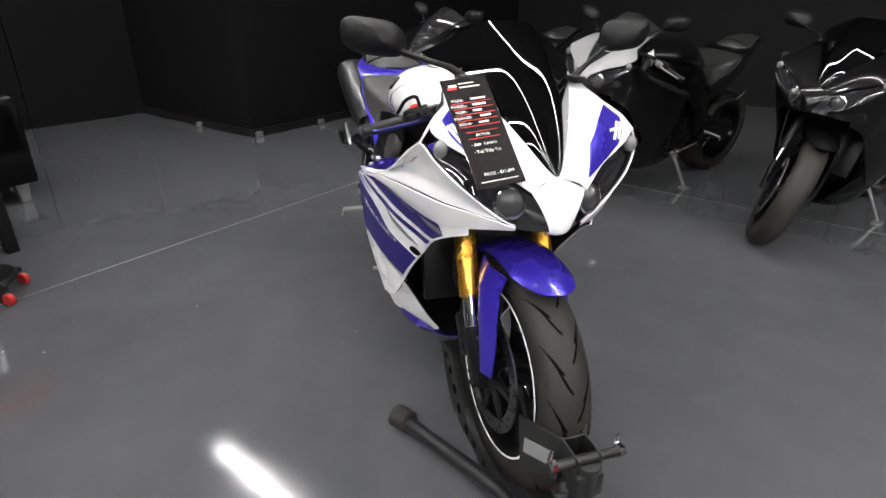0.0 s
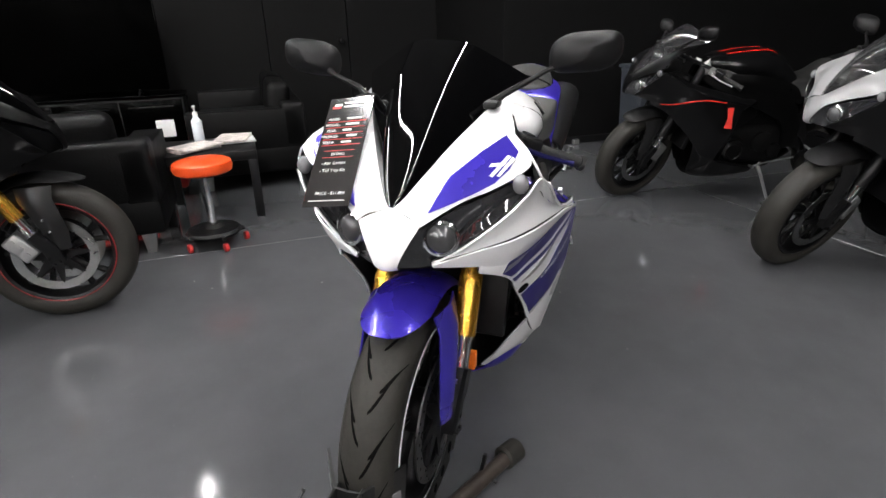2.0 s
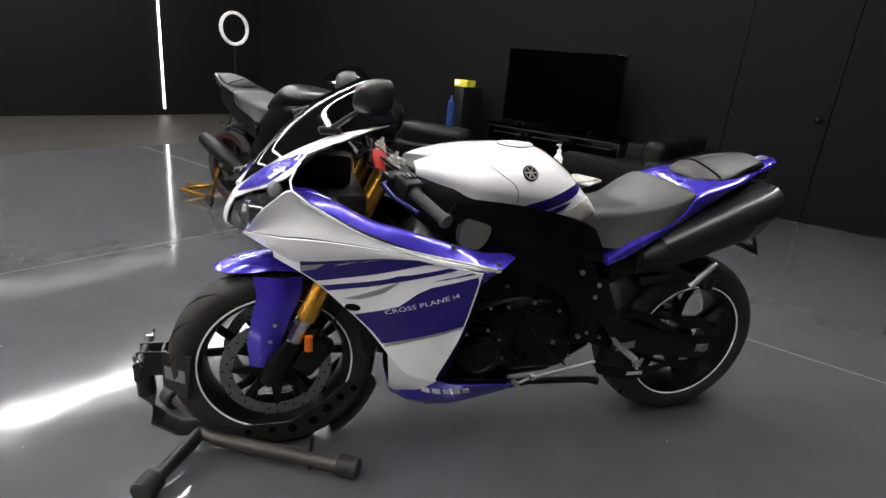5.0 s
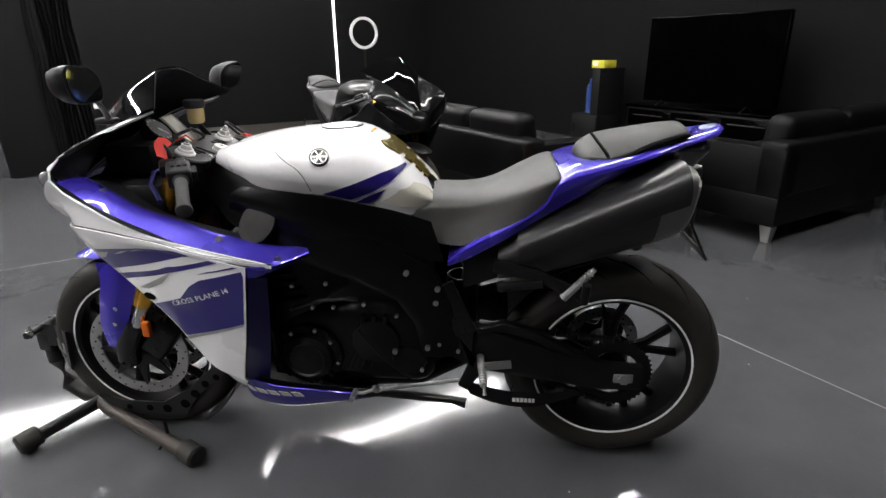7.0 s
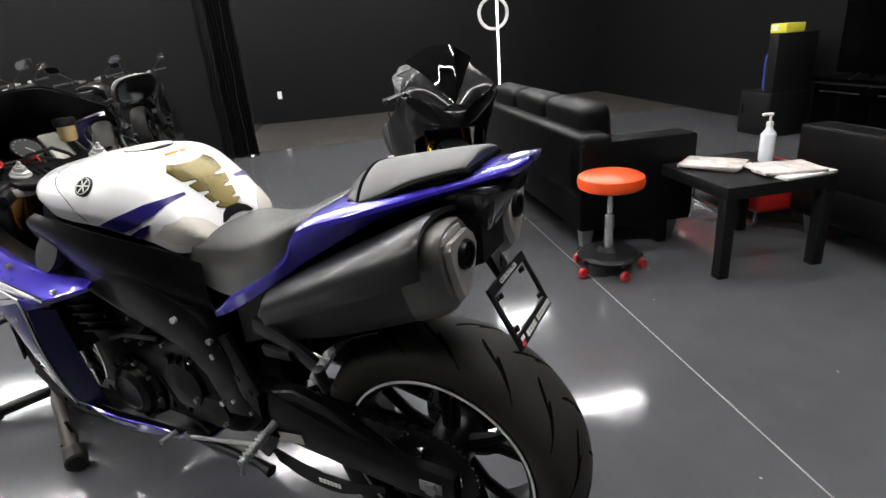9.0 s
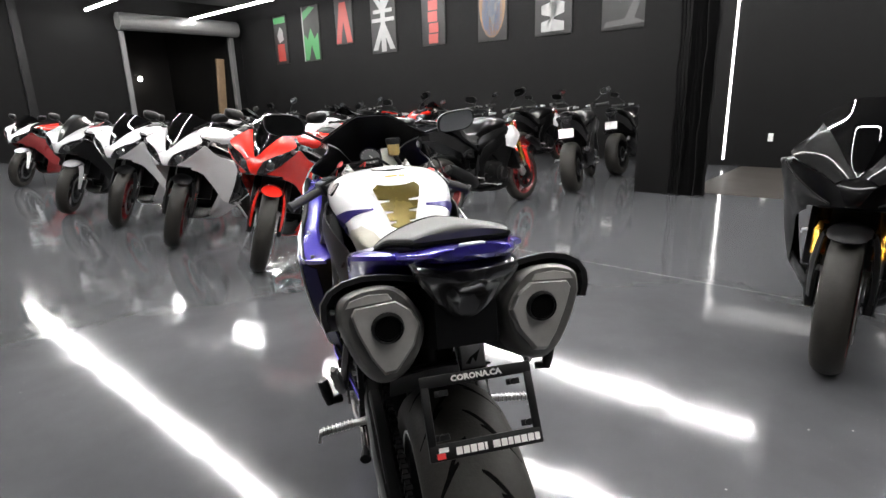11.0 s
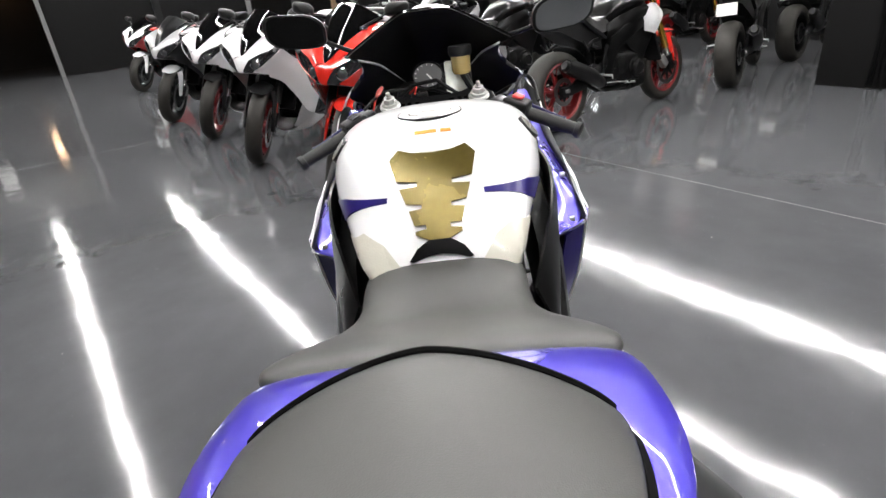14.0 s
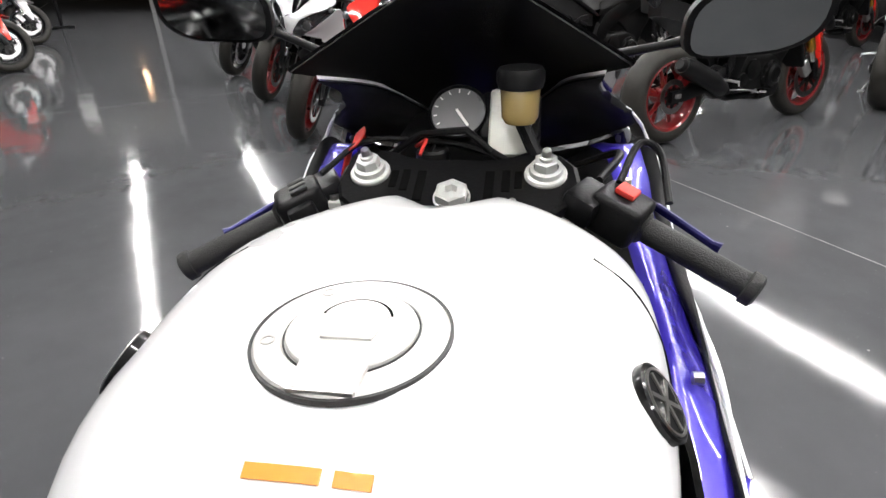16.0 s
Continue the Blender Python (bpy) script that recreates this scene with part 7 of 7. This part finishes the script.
for s in (1, -1):
    y0 = 0.027
    bm = bmesh.new()
    g = [[Vector(p) for p in ((1.752, y0 - s * 0.001, 0.346), (1.75, y0 + s * 0.03, 0.348), (1.665, y0 + s * 0.088, 0.355))], [Vector(p) for p in ((1.752, y0 - s * 0.001, 0.25), (1.75, y0 + s * 0.03, 0.235), (1.68, y0 + s * 0.083, 0.215))]]
    sheet(bm, g, 0.006, s)
    wp = part("cradle_wing", bm, STANDBLACK, ch, "", 20)
    bm = bmesh.new()
    box(bm, (-0.035, 0, -0.02), (0.035, 0.002, 0.02), 0.0005, pose(1.712, y0 + s * 0.0605, 0.287, 0, 0, -s * 34))
    part("wing_label", bm, DULLSILVER, wp, "worn grey label", 0)
    bm = bmesh.new()
    pl = [(1.16, 0.23), (1.28, 0.13), (1.33, 0.055), (1.56, 0.055), (1.62, 0.12), (1.52, 0.1), (1.40, 0.1), (1.30, 0.16), (1.22, 0.235)]
    rings(bm, [[(x, y0 * 0.5 + s * 0.082 + e, z) for x, z in pl] for e in (-0.003, 0.003)])
    cp = part("cradle_plate", bm, STANDBLACK, ch, "", 20)
    for x, z, r in ((1.205, 0.205, 0.011), (1.245, 0.178, 0.013), (1.285, 0.14, 0.015), (1.325, 0.1, 0.016), (1.39, 0.078, 0.015), (1.45, 0.078, 0.012), (1.52, 0.078, 0.01)):
        bm = bmesh.new()
        tube(bm, [(x, y0 * 0.5 + s * 0.082 - 0.0036, z), (x, y0 * 0.5 + s * 0.082 + 0.0036, z)], r, 18)
        part("plate_hole", bm, GROOVE, cp, "round hole in the plate")
bm = bmesh.new()
g = [[Vector((FA.x + 0.312 * math.cos(a), y0 * 0.5 + y, 0.312 + 0.312 * math.sin(a) - 0.008)) for y in (-0.078, 0.0, 0.078)] for a in np.linspace(radians(198), radians(238), 8)]
sheet(bm, g, 0.006, 1)
part("tyre_rest", bm, STANDBLACK, ch)
bm = bmesh.new()
tube(bm, [(1.34, 0.19, 0.05), (1.335, 0.2, 0.11)], 0.006, 8)
tube(bm, [(1.34, 0.19, 0.045), (1.345, 0.235, 0.03)], 0.005, 8)
part("lock_pin", bm, SATIN, ch)


# ---- the other motorcycles ----
def place(u, v, heading, lean=-6.0, rear=False):
    return ROOM @ Matrix.Translation((u, v, 0)) @ Matrix.Rotation(radians(heading), 4, "Z") @ Matrix.Rotation(radians(lean), 4, "X") @ Matrix.Translation((0 if rear else -FA.x, 0, 0))


red, _ = motorcycle(place(2.99, -1.29, 122), "bright red faired sports motorcycle on its side stand", RED, SATIN, SATIN, tape=None)
wht, _ = motorcycle(place(4.26, -1.23, 124), "white faired sports motorcycle with dark red wheels", PEARL, DARKRED, SATIN, accent=GLOSSBLACK, lower=PEARL, seat_m=PIPING, duct=GLOSSBLACK)
copy_thing(wht, place(5.59, -1.26, 122))
slv, _ = motorcycle(place(6.97, -1.19, 120), "silver and black faired motorcycle with black wheels", SILVER_PAINT, SATIN, SATIN, accent=SILVER_PAINT, lower=GLOSSBLACK, tailm=GLOSSBLACK, screen=GLOSSBLACK)
rdw, _ = motorcycle(place(10.5, -1.5, 115), "dark red and white faired motorcycle", WHITE, SATIN, SATIN, lower=DARKRED, tankm=RED, tailm=DARKRED)
nak, _ = motorcycle(place(2.95, -4.72, -90), "black naked motorcycle with white shrouds and a red front", SATIN, DARKRED, GOLD, accent=WHITE, tankm=GLOSSBLACK, tailm=GLOSSBLACK, naked=True, can=SATIN, front=RED)
blk, _ = motorcycle(place(2.69, -5.49, -72, -6, True), "dark grey naked motorcycle seen with a wide rear tyre", GLOSSBLACK, SATIN, SATIN, naked=True, tankm=GLOSSBLACK, accent=GREYPLASTIC)
bm = bmesh.new()
box(bm, (-0.004, -0.09, -0.055), (0.0, 0.09, 0.055), 0.002, pose(-0.19, 0, 0.74, 0, 12, 0))
part("plate", bm, LABEL, blk, "small white plate", 0)
copy_thing(blk, place(2.85, -7.18, -84, -6, True))
for u, src, h in ((4.35, blk, -88), (5.75, wht, -92), (7.1, nak, -90), (8.5, slv, -88)):
    copy_thing(src, place(u, -4.75, h))
for u, src, h in ((4.5, nak, -86), (6.0, blk, -90), (7.5, red, -92), (9.2, blk, -88), (10.8, slv, -90)):
    copy_thing(src, place(u, -7.1, h, -6, True))
copy_thing(red, place(8.59, 1.10, -88))
copy_thing(rdw, place(5.94, 1.21, -88))
copy_thing(slv, place(11.2, 1.15, -90))
bkr, bon = motorcycle(place(-0.89, 1.37, -108), "black faired motorcycle with red stripes, on its side stand", GLOSSBLACK, SATIN, SATIN, accent=CARBON, tankm=GLOSSBLACK, tailm=GLOSSBLACK, lower=GLOSSBLACK, duct=GLOSSBLACK, screen=CLEARSCREEN)
bm = bmesh.new()
tube(bm, [crv([(x, y + 0.004, z) for x, y, z in COWL[2][2:8]], k / 14) for k in range(15)], 0.0045, 6)
part("stripe", bm, RED, bkr, "thin red stripe along the cowl")
for e in (1, -1):
    bm = bmesh.new()
    decal(bm, [(.96, e * .045), (.96, e * .065), (.66, e * .085), (.66, e * .06)], bon["tank"], "t", 0.002)
    part("stripe", bm, RED, bkr, "red stripe on the black tank", 50)
bm = bmesh.new()
flag = [(.98, .314, .69), (1.02, .314, .69), (1.012, .322, .63), (1.026, .326, .57), (.976, .326, .565), (.984, .322, .63)]
rings(bm, [flag, [(x, y + 0.003, z) for x, y, z in flag]])
part("tag", bm, REDTAG, bkr, "bright red cloth tag hanging at the fairing")
bws, _ = motorcycle(place(0.41, 1.38, -111), "black faired motorcycle with a white nose and clear screen", NOSEWHITE, SATIN, SATIN, screen=CLEARSCREEN, accent=CARBON, tankm=GLOSSBLACK, tailm=GLOSSBLACK, lower=GLOSSBLACK)
bbb, _ = motorcycle(place(1.55, 1.35, -108), "gloss black faired motorcycle on its side stand", GLOSSBLACK, SATIN, SATIN, tape=None)
rac, _ = motorcycle(place(-0.40, -1.95, 91, 0), "satin black race motorcycle with gold forks on a gold rear stand", RACEBLACK, SATIN, GOLD, accent=CARBON, lamps=False, mirrors=False, tape=DARKRED, can=SATIN)
ps = base("paddock_stand", place(-0.40, -1.95, 91, 0), "gold tubular rear stand under a black race motorcycle", "paddock stand")
for s in (1, -1):
    bm = bmesh.new()
    tube(bm, [(-0.02, s * 0.17, 0.3), (-0.06, s * 0.19, 0.12), (-0.1, s * 0.2, 0.05), (-0.5, s * 0.2, 0.045)], 0.016, 10)
    part("arm", bm, GOLD, ps)
    bm = bmesh.new()
    lathe(bm, [(s * 0.2 - 0.015, 0.0), (s * 0.2 - 0.015, 0.04), (s * 0.2 + 0.015, 0.04), (s * 0.2 + 0.015, 0.0)], (-0.1, 0, 0.041), 20, closed=False)
    part("roller", bm, RUBBER, ps)
bm = bmesh.new()
tube(bm, [(-0.5, -0.2, 0.045), (-0.5, 0.2, 0.045)], 0.016, 10)
tube(bm, [(-0.5, 0, 0.045), (-0.75, 0, 0.03)], 0.014, 10)
part("crossbar", bm, GOLD, ps)
